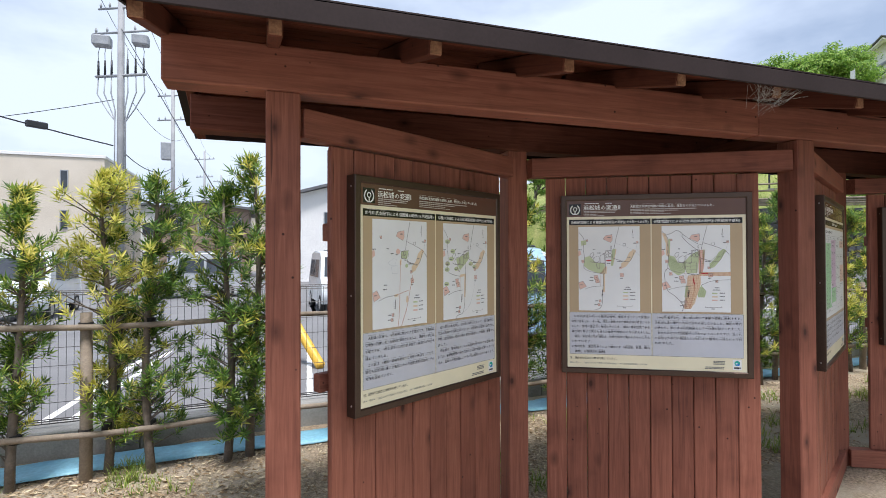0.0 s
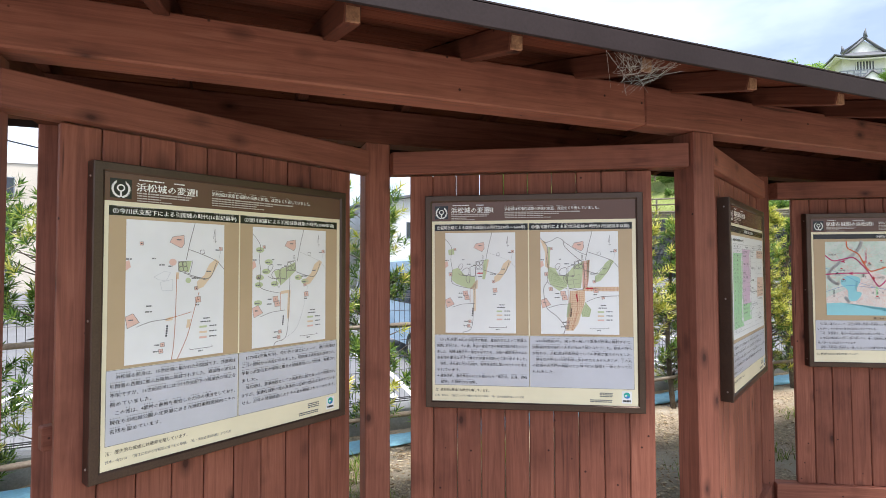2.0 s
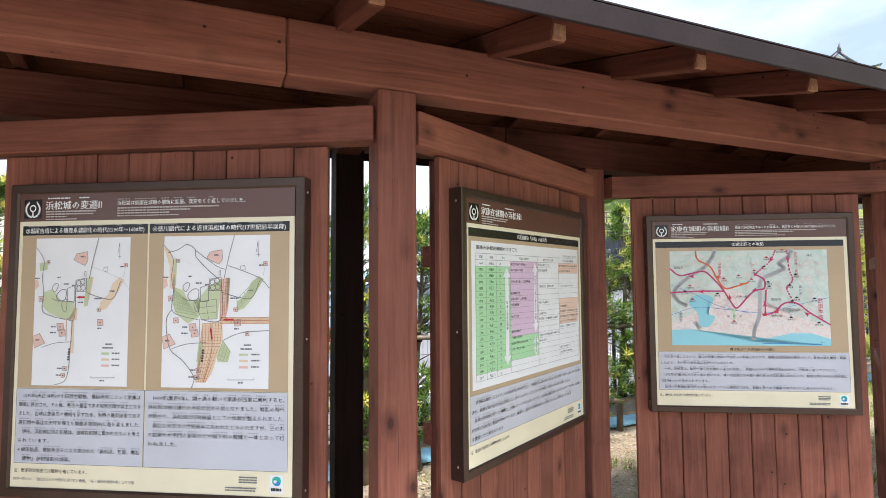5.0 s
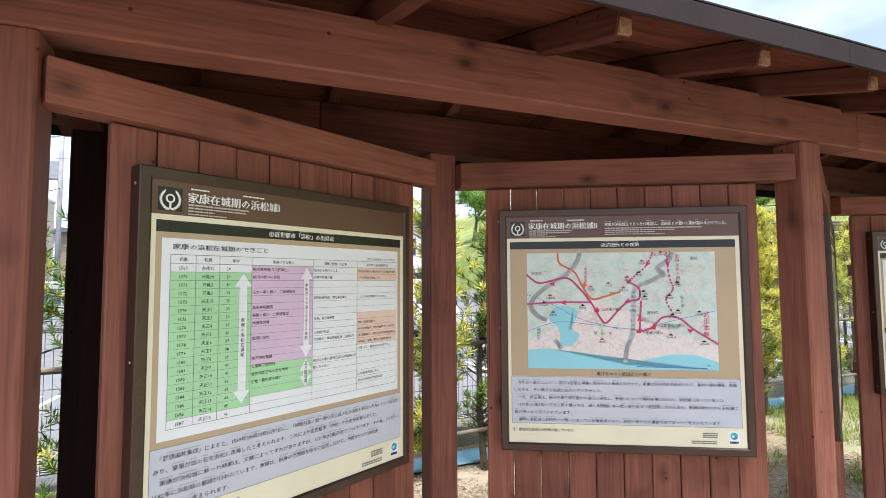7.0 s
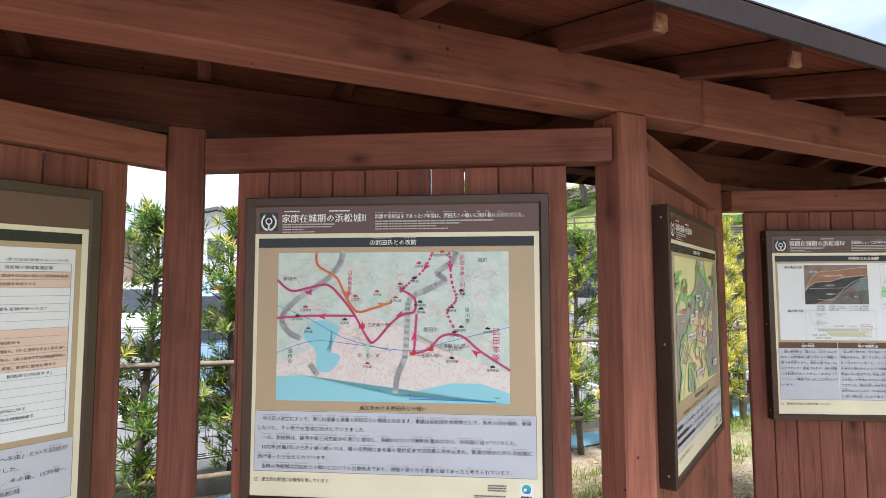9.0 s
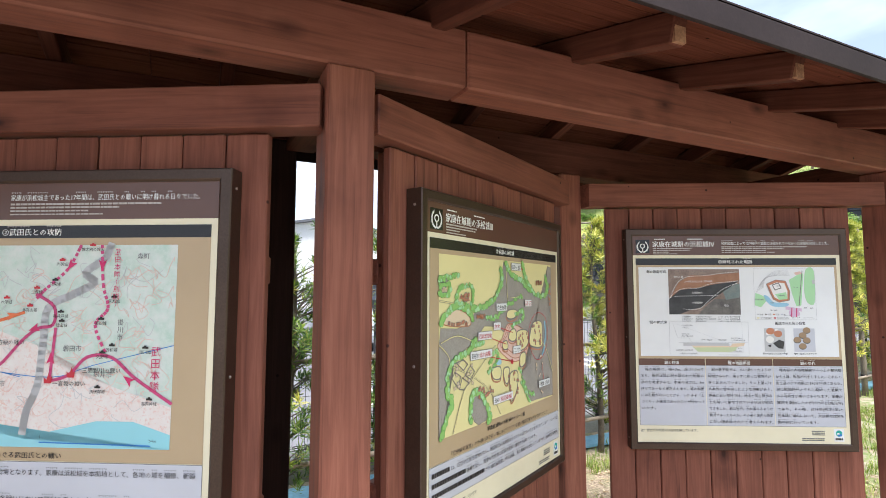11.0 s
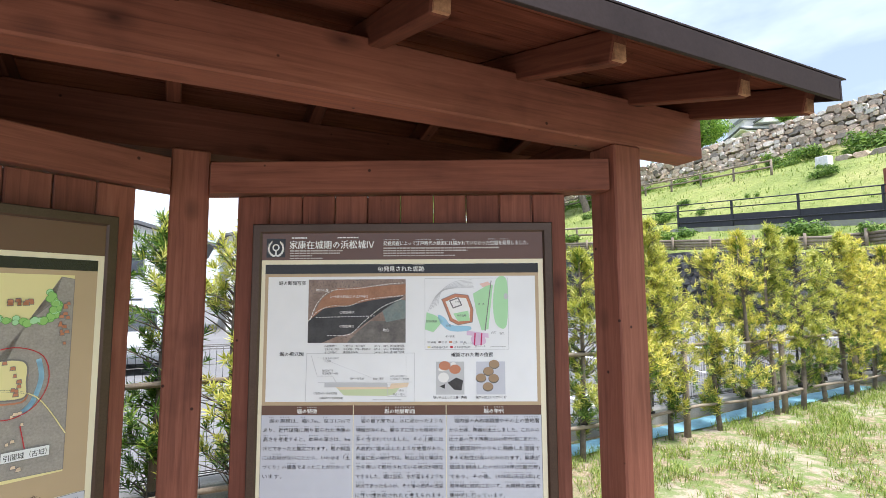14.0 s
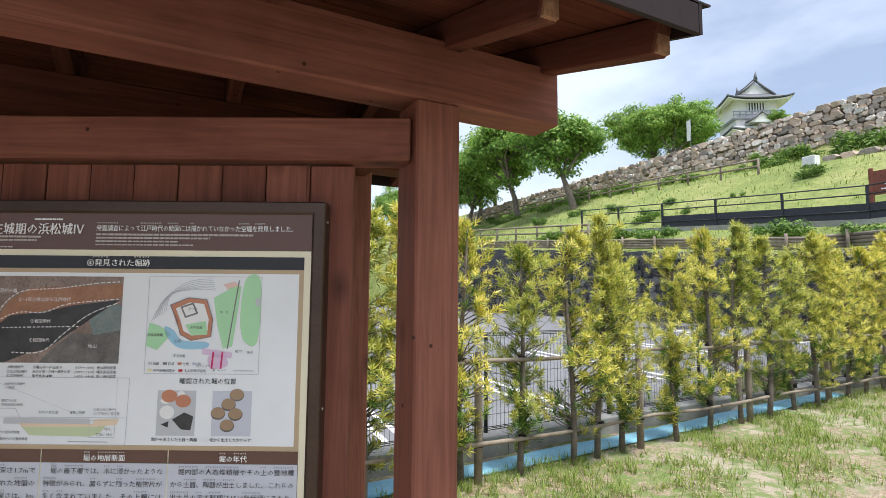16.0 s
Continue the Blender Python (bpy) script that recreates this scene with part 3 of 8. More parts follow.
def make_board(k, title, reading, subtitle, label):
    c, d, n = SIGN_FRAMES[k]
    m = Matrix((d, -n, Vector((0, 0, 1)))).transposed().to_4x4()
    m.translation = c + Vector((0, 0, 1.354))
    m = m @ Matrix.Diagonal((BOARD_SIZE[k], 1.0, BOARD_SIZE[k], 1.0))
    ob = thing("information_board", label, "sign", "boards on the shelter walls", m)
    o, i = 0.502, 0.470
    bm = bmesh.new()                                    # mitred frame with a stepped inner lip
    prof = [(0.0, 0.0), (0.0, -0.053), (0.003, -0.056), (0.026, -0.056), (0.032, -0.051), (0.032, -0.046), (0.032, 0.0)]
    rings = []
    for sx, sz in ((-1, -1), (1, -1), (1, 1), (-1, 1)):
        rings.append([bm.verts.new((sx * (o - a), y, sz * (o - a))) for a, y in prof])
    for a, b in zip(rings, rings[1:] + rings[:1]):
        for j in range(len(prof)):
            j2 = (j + 1) % len(prof)
            bm.faces.new((a[j], a[j2], b[j2], b[j]))
    bmesh.ops.recalc_face_normals(bm, faces=bm.faces)
    part("frame", bm, BRONZE, ob, "dark bronze metal frame with mitred corners")
    part("panel", box(-i, i, -0.0485, -0.004, -i, i), I_CREAM, ob, "cream printed sheet")
    for sx in (-1, 1):
        for z in (-0.455, 0.0, 0.455):
            bm = bmesh.new()
            tube(bm, [(sx * o, -0.030, z), (sx * (o + 0.003), -0.030, z)], [0.0045, 0.0035], 8)
            part("screw", bm, STEEL, ob)
    sh = Sheet(ob)
    sh.rect("header_band", I_BROWN, 0, 0, 100, 9.6, 1)
    emblem(sh, 1.6, 1.9, 6.7)
    sh.text("title_lettering", I_PALE, title, 9.9, 5.4, 3.25, 3.02 * len(title), bold=0.02)
    sh.bars("reading_mark", I_PALE, 10.6, 1.45, 5.6 if k > 1 else 8.5, 0.42)
    sh.bars("reading_mark", I_PALE, 27.0 if k > 1 else 22.5, 1.45, 7.5 if k > 1 else 4.0, 0.42)
    for j, w in enumerate((19, 18, 8, 12)):
        sh.bars("small_lettering", I_SOFT, 10.0, 6.05 + j * 0.92, w, 0.50 - 0.05 * j)
    if subtitle:
        u0 = 43.4 if k > 1 else 36.8
        w0 = 51.6 if k > 1 else 46.0
        sh.text("title_lettering", I_PALE, subtitle, u0, 4.5, 1.75, w0, bold=0.012, ruby=I_SOFT)
        for j, w in enumerate((0.80, 0.58, 0.42, 0.50)):
            sh.bars("small_lettering", I_SOFT, u0, 5.3 + j * 0.92, w0 * w, 0.50 - 0.05 * j)
    # foot of the sheet: blue and green roundel with its caption bars, and small print
    sh.rect("logo_ground", I_WHITE, 92.4, 93.0, 97.0, 98.8, 1)
    sh.disc("logo", I_TEAL, 94.7, 95.0, 1.5, 2, ry=1.5)
    sh.disc("logo", I_BLUE, 95.0, 95.8, 1.0, 3, ry=0.6)
    sh.disc("logo", I_WHITE, 94.3, 95.2, 0.55, 3)
    sh.bars("logo_caption", I_INK, 92.9, 97.2, 3.7, 0.9)
    sh.bars("small_print", I_DIM, 82.0, 93.9, 6.2, 0.42, 3, 0.8)
    sh.bars("small_print", I_DIM, 77.4, 97.3, 10.5, 0.42, 2, 0.8)
    return sh


def title_bar(sh, words, u0, u1, h=2.0):
    sh.rect("title_bar", I_BLACK, u0, 11.2, u1, 14.5, 1)
    n = sum(1.0 if ord(c) > 0x2E7F or c in "①②③④" else 0.56 for c in words)
    w = min(n * 2.05, (u1 - u0) - 2.4)
    sh.text("bar_lettering", I_PALE, words, (u0 + u1) / 2, 13.7, h, w, layer=3, bold=0.015, align="c", ruby=I_SOFT)


NOTE = "注：歴史的な叙述には敬称を略しています。"
SOURCE = "鈴木一有2014　「遠江における守護所と城下町の様相」『新・清洲会議資料集』より引用"


def town_map(sh, u0, u1, v0, v1, stage):
    """One of the four sketch maps of the town, with more streets and quarters at each later stage."""
    def q(p):
        return (u0 + p[0] * (u1 - u0), v0 + p[1] * (v1 - v0))

    def Q(*ps):
        return [q(p) for p in ps]

    sh.rect("map_sheet", I_WHITE, u0, v0, u1, v1, 2)
    P = lambda mat, *ps, curved=False: sh.poly("map_area", mat, Q(*ps), 3, curved)
    R = lambda *ps, w=0.2, mat=I_ROAD, curved=True: sh.line("map_road", mat, Q(*ps), w, 5, curved)
    O = lambda *ps, w=0.16, mat=I_ROAD, curved=False: sh.line("map_outline", mat, Q(*ps), w, 5, curved, True)
    Lb = lambda a, b, w: sh.bars("map_lettering", I_DIM, *q((a, b)), w, 0.45)

    def plot(a, b, s=0.03):
        """A temple ground: a pink block with an outline and a dot."""
        P(I_PINK, (a - s, b - s * 0.6), (a + s * 0.8, b - s * 0.7), (a + s, b + s * 0.6), (a - s * 0.8, b + s * 0.7))
        O((a - s, b - s * 0.6), (a + s * 0.8, b - s * 0.7), (a + s, b + s * 0.6), (a - s * 0.8, b + s * 0.7), w=0.12)
        sh.disc("map_outline", I_INK, *q((a, b)), 0.22, 6, sides=8)

    def plots(mat, n, m, c0, c1, c2, c3):
        """A quarter cut into plots by two sets of lanes."""
        def at4(s, t):
            return tuple((c0[i] * (1 - s) + c1[i] * s) * (1 - t) + (c3[i] * (1 - s) + c2[i] * s) * t for i in (0, 1))
        for k in range(n + 1):
            R(at4(k / n, 0), at4(k / n, 1), w=0.11, mat=mat, curved=False)
        for k in range(m + 1):
            R(at4(0, k / m), at4(1, k / m), w=0.11, mat=mat, curved=False)

    late, last = stage >= 2, stage == 4
    # temple grounds
    big = ((0.41, 0.15), (0.44, 0.11), (0.555, 0.095), (0.56, 0.16), (0.53, 0.19), (0.48, 0.175))
    P(I_PINK, *big)
    O(*big, w=0.12)
    left = ((0.0, 0.67), (0.07, 0.65), (0.13, 0.715), (0.02, 0.75))
    P(I_PINK, *left)
    O(*left, w=0.12)
    P(I_PINK, (0.0, 0.29), (0.03, 0.28), (0.045, 0.33), (0.0, 0.355), curved=False)
    for a, b, s in ((0.96, 0.19, 0.02), (0.71, 0.575, 0.032), (0.69, 0.49, 0.02), (0.35, 0.885, 0.022), (0.335, 0.93, 0.022), (0.14, 0.165, 0.018)):
        plot(a, b, s)
    if late:
        plot(0.29, 0.605, 0.036)
        plot(0.31, 0.645, 0.036)
        plot(0.075, 0.415, 0.026)
    # merchants' quarter
    oq = ((0.90, 0.27), (0.945, 0.29), (0.86, 0.40), (0.77, 0.48), (0.70, 0.50), (0.70, 0.44), (0.78, 0.39), (0.83, 0.31))
    P(I_GREEN if last else I_ORANGE, *oq)
    if last:
        plots(I_LEAFD, 6, 3, (0.90, 0.28), (0.70, 0.42), (0.71, 0.49), (0.94, 0.30))
    # roads
    R((0.67, 0.0), (0.62, 0.14), (0.58, 0.28), w=0.22)
    R((0.61, 0.20), (0.75, 0.235), (0.91, 0.285), (1.0, 0.35), w=0.2 if stage in (1, 4) else 0.12, mat=I_ROAD if stage in (1, 4) else I_LITE)
    R((0.91, 0.30), (0.84, 0.41), (0.72, 0.41), (0.56, 0.375), w=0.24)
    O((0.73, 0.205), (0.77, 0.20), (0.775, 0.228), (0.735, 0.233), w=0.14)
    R((0.94, 0.27), (0.96, 0.20), w=0.14, mat=I_LITE)
    R((0.1, 0.745), (0.24, 0.715), (0.42, 0.705), w=0.18)
    if stage == 1:
        P(I_GREEN, (0.50, 0.30), (0.56, 0.285), (0.64, 0.285), (0.61, 0.37), (0.50, 0.355))
        for a, b in ((0.525, 0.31), (0.565, 0.31), (0.53, 0.345), (0.575, 0.345)):
            O(*[(a + 0.024 * math.cos(k), b + 0.018 * math.sin(k)) for k in (0.4, 1.6, 2.9, 4.0, 5.2)], w=0.2, curved=True)
        O((0.50, 0.29), (0.65, 0.285), (0.62, 0.38), (0.50, 0.36), w=0.14)
        R((0.485, 0.385), (0.475, 0.70), (0.46, 0.90), (0.44, 1.0), w=0.2, mat=I_TERRA)
        R((0.62, 0.40), (0.80, 0.43), w=0.2)
        R((0.72, 0.52), (0.66, 0.68), (0.60, 0.84), (0.50, 1.0), w=0.2, mat=I_TERRA)
        R((0.40, 0.705), (0.64, 0.665), w=0.18, mat=I_TERRA)
        P(I_ORANGE, (0.48, 0.37), (0.51, 0.37), (0.505, 0.42), (0.475, 0.42))
        P(I_ORANGE, (0.38, 0.70), (0.45, 0.69), (0.45, 0.715), (0.38, 0.72))
        P(I_ORANGE, (0.60, 0.72), (0.635, 0.72), (0.625, 0.78), (0.59, 0.78))
        sh.disc("map_area", I_PINK, *q((0.445, 0.295)), 1.3, 3)
        sh.disc("map_area", I_GREEN, *q((0.605, 0.43)), 1.0, 3)
        for ps in (((0.26, 0.40), (0.36, 0.36), (0.42, 0.37), (0.38, 0.43), (0.30, 0.42)), ((0.32, 0.44), (0.44, 0.42), (0.44, 0.50), (0.34, 0.50))):
            O(*ps, w=0.2, mat=I_FAINT)
    if late:
        R((0.0, 0.06), (0.07, 0.12), (0.095, 0.17), (0.08, 0.27), (0.10, 0.37), (0.09, 0.49), (0.18, 0.53), (0.34, 0.555), w=0.2)
        # moats and baileys of the castle
        O((0.19, 0.34), (0.23, 0.31), (0.255, 0.325), (0.22, 0.37), w=0.2, curved=True)
        O((0.24, 0.39), (0.29, 0.355), (0.34, 0.36), (0.33, 0.42), (0.26, 0.425), w=0.22, curved=True)
        O((0.30, 0.44), (0.35, 0.42), (0.345, 0.50), (0.31, 0.49), w=0.2, curved=True)
        O((0.355, 0.345), (0.43, 0.325), (0.435, 0.43), (0.36, 0.435), w=0.2)
        for a, b in ((0.47, 0.31), (0.515, 0.30), (0.475, 0.345), (0.52, 0.34)):
            O(*[(a + 0.024 * math.cos(k), b + 0.018 * math.sin(k)) for k in (0.4, 1.6, 2.9, 4.0, 5.2)], w=0.2, curved=True)
        O((0.44, 0.29), (0.55, 0.275), (0.56, 0.365), (0.44, 0.365), w=0.18)
        O((0.53, 0.23), (0.545, 0.23), (0.545, 0.262), (0.53, 0.262), w=0.14)
        R((0.19, 0.41), (0.25, 0.43), (0.31, 0.43), (0.43, 0.44), w=0.2)
        R((0.355, 0.55), (0.355, 0.70), w=0.16, mat=I_TERRA)
    if stage == 2:
        for a, b in ((0.09, 0.19), (0.20, 0.29), (0.17, 0.37), (0.09, 0.42), (0.08, 0.48), (0.28, 0.475), (0.60, 0.425), (0.69, 0.46), (0.07, 0.63)):
            sh.disc("map_area", I_GREEN, *q((a, b)), 1.9, 3, ry=1.15)
            Lb(a - 0.04, b, 2.2)
        P(I_GREEN, (0.27, 0.37), (0.44, 0.33), (0.55, 0.29), (0.57, 0.36), (0.48, 0.42), (0.36, 0.49), (0.30, 0.43))
        P(I_ORANGE, (0.36, 0.54), (0.49, 0.53), (0.49, 0.555), (0.36, 0.565))
        P(I_ORANGE, (0.455, 0.555), (0.49, 0.555), (0.475, 0.78), (0.445, 0.78))
        R((0.60, 0.40), (0.62, 0.44), w=0.3, mat=I_ORANGE)
        R((0.48, 0.41), (0.475, 0.54), (0.46, 0.80), (0.42, 0.94), (0.30, 0.97), (0.27, 1.0), w=0.2)
        R((0.73, 0.50), (0.66, 0.72), (0.56, 0.88), (0.40, 0.95), w=0.12, mat=I_LITE)
    if stage == 3:
        P(I_GREEN, (0.10, 0.37), (0.18, 0.35), (0.29, 0.43), (0.43, 0.44), (0.43, 0.545), (0.32, 0.555), (0.16, 0.51), (0.09, 0.47))
        P(I_GREEN, (0.04, 0.17), (0.125, 0.16), (0.13, 0.215), (0.05, 0.225))
        P(I_GREEN, (0.55, 0.275), (0.61, 0.265), (0.57, 0.465), (0.53, 0.465))
        P(I_ORANGE, (0.605, 0.27), (0.625, 0.27), (0.585, 0.42), (0.565, 0.42))
        P(I_ORANGE, (0.435, 0.48), (0.465, 0.475), (0.46, 0.56), (0.36, 0.56), (0.36, 0.545), (0.43, 0.545))
        P(I_ORANGE, (0.40, 0.56), (0.435, 0.56), (0.435, 0.78), (0.405, 0.78))
        R((0.44, 0.37), (0.435, 0.55), (0.355, 0.555), w=0.2)
        R((0.415, 0.56), (0.405, 0.72), (0.375, 0.945), (0.25, 0.995), w=0.22)
        sh.line("map_arrow", I_RED, Q((0.48, 0.405), (0.535, 0.405)), 0.6, 6)
        sh.arrow("map_arrow", I_RED, *q((0.475, 0.405)), 180, 0.9)
        Lb(0.47, 0.435, 2.0)
    if last:
        P(I_ORANGE, (0.0, 0.08), (0.06, 0.09), (0.10, 0.20), (0.09, 0.34), (0.12, 0.37), (0.06, 0.34), (0.06, 0.20))
        P(I_GREEN, (0.10, 0.15), (0.13, 0.15), (0.12, 0.33), (0.10, 0.33))
        P(I_GREEN, (0.10, 0.34), (0.19, 0.36), (0.24, 0.43), (0.345, 0.44), (0.345, 0.54), (0.24, 0.58), (0.13, 0.52), (0.09, 0.44))
        plots(I_LEAFD, 7, 6, (0.11, 0.36), (0.22, 0.42), (0.33, 0.53), (0.12, 0.50))
        P(I_GREEN, (0.31, 0.44), (0.44, 0.33), (0.56, 0.29), (0.52, 0.55), (0.37, 0.555))
        plots(I_ROAD, 2, 3, (0.31, 0.44), (0.51, 0.42), (0.51, 0.55), (0.37, 0.555))
        P(I_PINK, (0.54, 0.29), (0.635, 0.28), (0.62, 0.48), (0.60, 0.54), (0.54, 0.55))
        P(I_GREEN, (0.60, 0.28), (0.635, 0.28), (0.62, 0.46), (0.60, 0.47))
        plots(I_TERRA, 3, 10, (0.55, 0.29), (0.62, 0.285), (0.60, 0.54), (0.55, 0.55))
        P(I_ORANGE, (0.55, 0.54), (1.0, 0.54), (1.0, 0.58), (0.55, 0.58))
        plots(I_TERRA, 26, 2, (0.55, 0.54), (1.0, 0.54), (1.0, 0.58), (0.55, 0.58))
        P(I_ORANGE, (0.38, 0.58), (0.565, 0.57), (0.575, 0.67), (0.48, 0.90), (0.42, 0.965), (0.32, 0.965), (0.37, 0.83), (0.37, 0.69))
        plots(I_TERRA, 6, 8, (0.385, 0.58), (0.565, 0.575), (0.55, 0.73), (0.385, 0.73))
        plots(I_TERRA, 5, 10, (0.385, 0.73), (0.54, 0.73), (0.42, 0.96), (0.34, 0.96))
        P(I_GREEN, (0.575, 0.69), (0.65, 0.76), (0.625, 0.83), (0.53, 0.83), (0.52, 0.79))
        plots(I_LEAFD, 3, 4, (0.575, 0.69), (0.64, 0.76), (0.61, 0.83), (0.53, 0.81))
        P(I_GREEN, (0.35, 0.70), (0.39, 0.70), (0.37, 0.83), (0.33, 0.83))
        R((0.04, 0.11), (0.14, 0.09), (0.22, 0.057), (0.30, 0.09), (0.31, 0.14), (0.43, 0.23), (0.53, 0.29), w=0.24)
        R((0.31, 0.10), (0.50, 0.20), (0.59, 0.225), w=0.2)
        R((0.09, 0.49), (0.04, 0.55), (0.05, 0.67), (0.09, 0.76), (0.21, 0.83), (0.31, 0.93), (0.29, 1.0), w=0.24)
        R((0.37, 0.555), (0.56, 0.55), (0.55, 0.29), w=0.26)
        R((0.56, 0.56), (1.0, 0.56), w=0.2, mat=I_TERRA)
        R((0.575, 0.69), (0.745, 0.64), (1.0, 0.625), w=0.2)
        R((0.46, 0.58), (0.475, 0.75), (0.40, 0.96), w=0.2, mat=I_TERRA)
        plot(0.80, 0.645, 0.02)
        plot(0.13, 0.56, 0.026)
        sh.line("map_arrow", I_RED, Q((0.60, 0.555), (0.67, 0.555)), 0.6, 6)
        sh.arrow("map_arrow", I_RED, *q((0.595, 0.555)), 180, 0.9)
        sh.line("map_arrow", I_RED, Q((0.475, 0.68), (0.465, 0.63)), 0.6, 6)
        sh.arrow("map_arrow", I_RED, *q((0.463, 0.62)), 95, 0.9)
    # compass, labels, key, scale
    R((0.89, 0.04), (0.895, 0.145), w=0.14, curved=False)
    R((0.875, 0.11), (0.89, 0.04), w=0.14, curved=False)
    R((0.88, 0.13), (0.91, 0.13), w=0.14, curved=False)
    for a, b, w in ((0.48, 0.125, 1.9), (0.90, 0.195, 1.6), (0.31, 0.31, 2.2), (0.0, 0.27, 1.9), (0.80, 0.36, 1.9), (0.64, 0.41, 3.0), (0.68, 0.61, 1.6), (0.27, 0.88, 2.0), (0.26, 0.925, 2.0), (0.19, 0.60, 2.0), (0.18, 0.64, 2.4), (0.03, 0.69, 1.6), (0.24, 0.265, 1.3), (0.40, 0.32, 1.4)):
        Lb(a, b, w)
    for k in range(5):
        sh.rect("map_lettering", I_INK, *q((0.385 - 0.002 * k, 0.75 + 0.017 * k)), *q((0.402 - 0.002 * k, 0.762 + 0.017 * k)), 6)
    Lb(0.77, 0.715, 2.6)
    Lb(0.74, 0.74, 4.0)
    for i in range(3):
        sh.rect("map_key", (I_GREEN, I_ORANGE, I_PINK)[i], *q((0.73, 0.775 + 0.04 * i)), *q((0.81, 0.79 + 0.04 * i)), 4)
        Lb(0.84, 0.775 + 0.04 * i, 2.9)
    sh.line("map_scale", I_ROAD, Q((0.63, 0.935), (0.63, 0.945), (0.87, 0.942), (0.87, 0.93)), 0.16, 5)
    Lb(0.72, 0.958, 1.8)


def two_maps(k, title, heads, stages, left, right):
    sh = make_board(k, title, 1, "浜松城は家康在城期の前後に拡張、改変をくり返していました。", "bronze-framed board with two printed castle-town maps on brown boarding")
    for (u0, u1), words, stage, mu in (((1.4, 48.2), heads[0], stages[0], (6.8, 42.0)), ((48.8, 98.2), heads[1], stages[1], (54.3, 91.6))):
        sh.rect("backing_tint", I_TAN, u0, 14.5, u1, 66.8, 1)
        title_bar(sh, words, u0, u1)
        town_map(sh, *mu, 15.6, 65.9, stage)
    for (u0, u1), lines in (((1.4, 48.2), left), ((48.8, 98.2), right)):
        sh.rect("text_panel", I_GREY, u0, 67.0, u1, 92.0, 1)
        sh.block(lines, u0 + 1.2, 70.0, u1 - u0 - 2.2, 3.0, 1.62, full=27.0)
    sh.line("panel_rule", I_DIM, [(1.4, 67.0), (98.2, 67.0), (98.2, 92.0), (1.4, 92.0)], 0.12, 2, closed=True)
    sh.line("panel_rule", I_DIM, [(48.5, 67.0), (48.5, 92.0)], 0.2, 2)
    sh.text("note_lettering", I_INK, NOTE, 1.5, 94.9, 1.5, 27.0)
    sh.text("note_lettering", I_DIM, SOURCE, 1.5, 97.6, 1.15, 44.0)
    sh.done()


two_maps(0, "浜松城の変遷Ⅰ", ("①今川氏支配下による引間城の時代(16世紀前半)", "②徳川家康による浜松城築城期の時代(1580年頃)"), (1, 2),
         ("　浜松城の前身は、15世紀頃に築かれた引間城です。引間城は", "引間宿の西側に並ぶ丘陵地に築城されました。築城時の城主は", "不明ですが、16世紀前半には今川氏支配下の飯尾氏が城主を", "務めていました。",
          "　この城は、4箇所の曲輪を複合した方形の構造をしており、", "現在も浜松城公園の北東部にある元城町東照宮境内にその", "名残を留めています。"),
         ("　1570年(元亀元年)、今川氏の滅亡によって、徳川家康は", "三河の岡崎から浜松に移りました。引間城は浜松城と改称され、", "甲斐の武田信玄の侵攻に備える前線基地として拡張、整備され", "ました。",
          "　浜松城は、軍事施設としての実用的な城であったと想像され", "ますが、家康在城期の城の具体的な記録や絵図は残されていま", "せん。近年の発掘調査によりその姿が解明されつつあります。"))
two_maps(1, "浜松城の変遷Ⅱ", ("③堀尾吉晴による織豊系城郭化の時代(1590年～1600年)", "④徳川譜代による近世浜松城の時代(17世紀前半以降)"), (3, 4),
         ("　1590年(天正18年)の小田原合戦後、豊臣秀吉によって家康は", "関東に移封され、その後、秀吉の重臣である堀尾吉晴が城主となり", "ました。吉晴は豊臣氏の権威を示すため、当時の最新技術である", "高石垣や豪壮な天守を備えた織豊系城郭(※)に造り変えました。",
          "　現在、浜松城に残る石垣は、吉晴在城時に築かれたものと考え", "られています。", "※ 織田信長、豊臣秀吉らにより築かれた「高石垣、瓦葺、礎石", "　建物」が特徴的な城郭。"),
         ("　1600年(慶長5年)、関ヶ原の戦いで家康が西軍に勝利すると、", "浜松城は徳川譜代の大名が治める城となりました。戦乱の時代", "が終わり、浜松城は行政施設としての体裁が整えられました。", "　豪壮な天守は17世紀前半に失われたとみられますが、三の丸",
          "の拡張や大手門の新設などが城下町の整備と一体となって行", "われました。"))

# board with the table of years
sh = make_board(2, "家康在城期の浜松城Ⅰ", 1, "", "bronze-framed board with coloured table of years on brown boarding")
title_bar(sh, "①近世都市「浜松」の出発点", 1.4, 98.2)
sh.rect("backing_tint", I_TAN, 1.4, 14.5, 98.2, 74.0, 1)
sh.rect("table_sheet", I_WHITE, 3.0, 16.2, 96.6, 72.2, 2)
sh.text("table_title", I_INK, "家康の浜松在城期のできごと", 6.0, 19.2, 1.8, 30.0, bold=0.01)
sh.text("small_print", I_DIM, "(家忠日記増補をもとに作成)", 79.5, 20.2, 1.0, 15.5)
COLS = (5.4, 12.6, 19.8, 30.4, 54.0, 74.4, 95.6)
T0, ROWH = 20.8, 2.42
rows_v = [T0 + 2.5 + ROWH * i for i in range(20)]
sh.rect("table_tint", I_ROW1, COLS[0], rows_v[1], COLS[3], rows_v[18], 3)
sh.rect("table_tint", I_ROW2, COLS[3], rows_v[0], COLS[4], rows_v[13], 3)
sh.rect("table_tint", I_ROW1, COLS[3], rows_v[13], COLS[4], rows_v[17], 3)
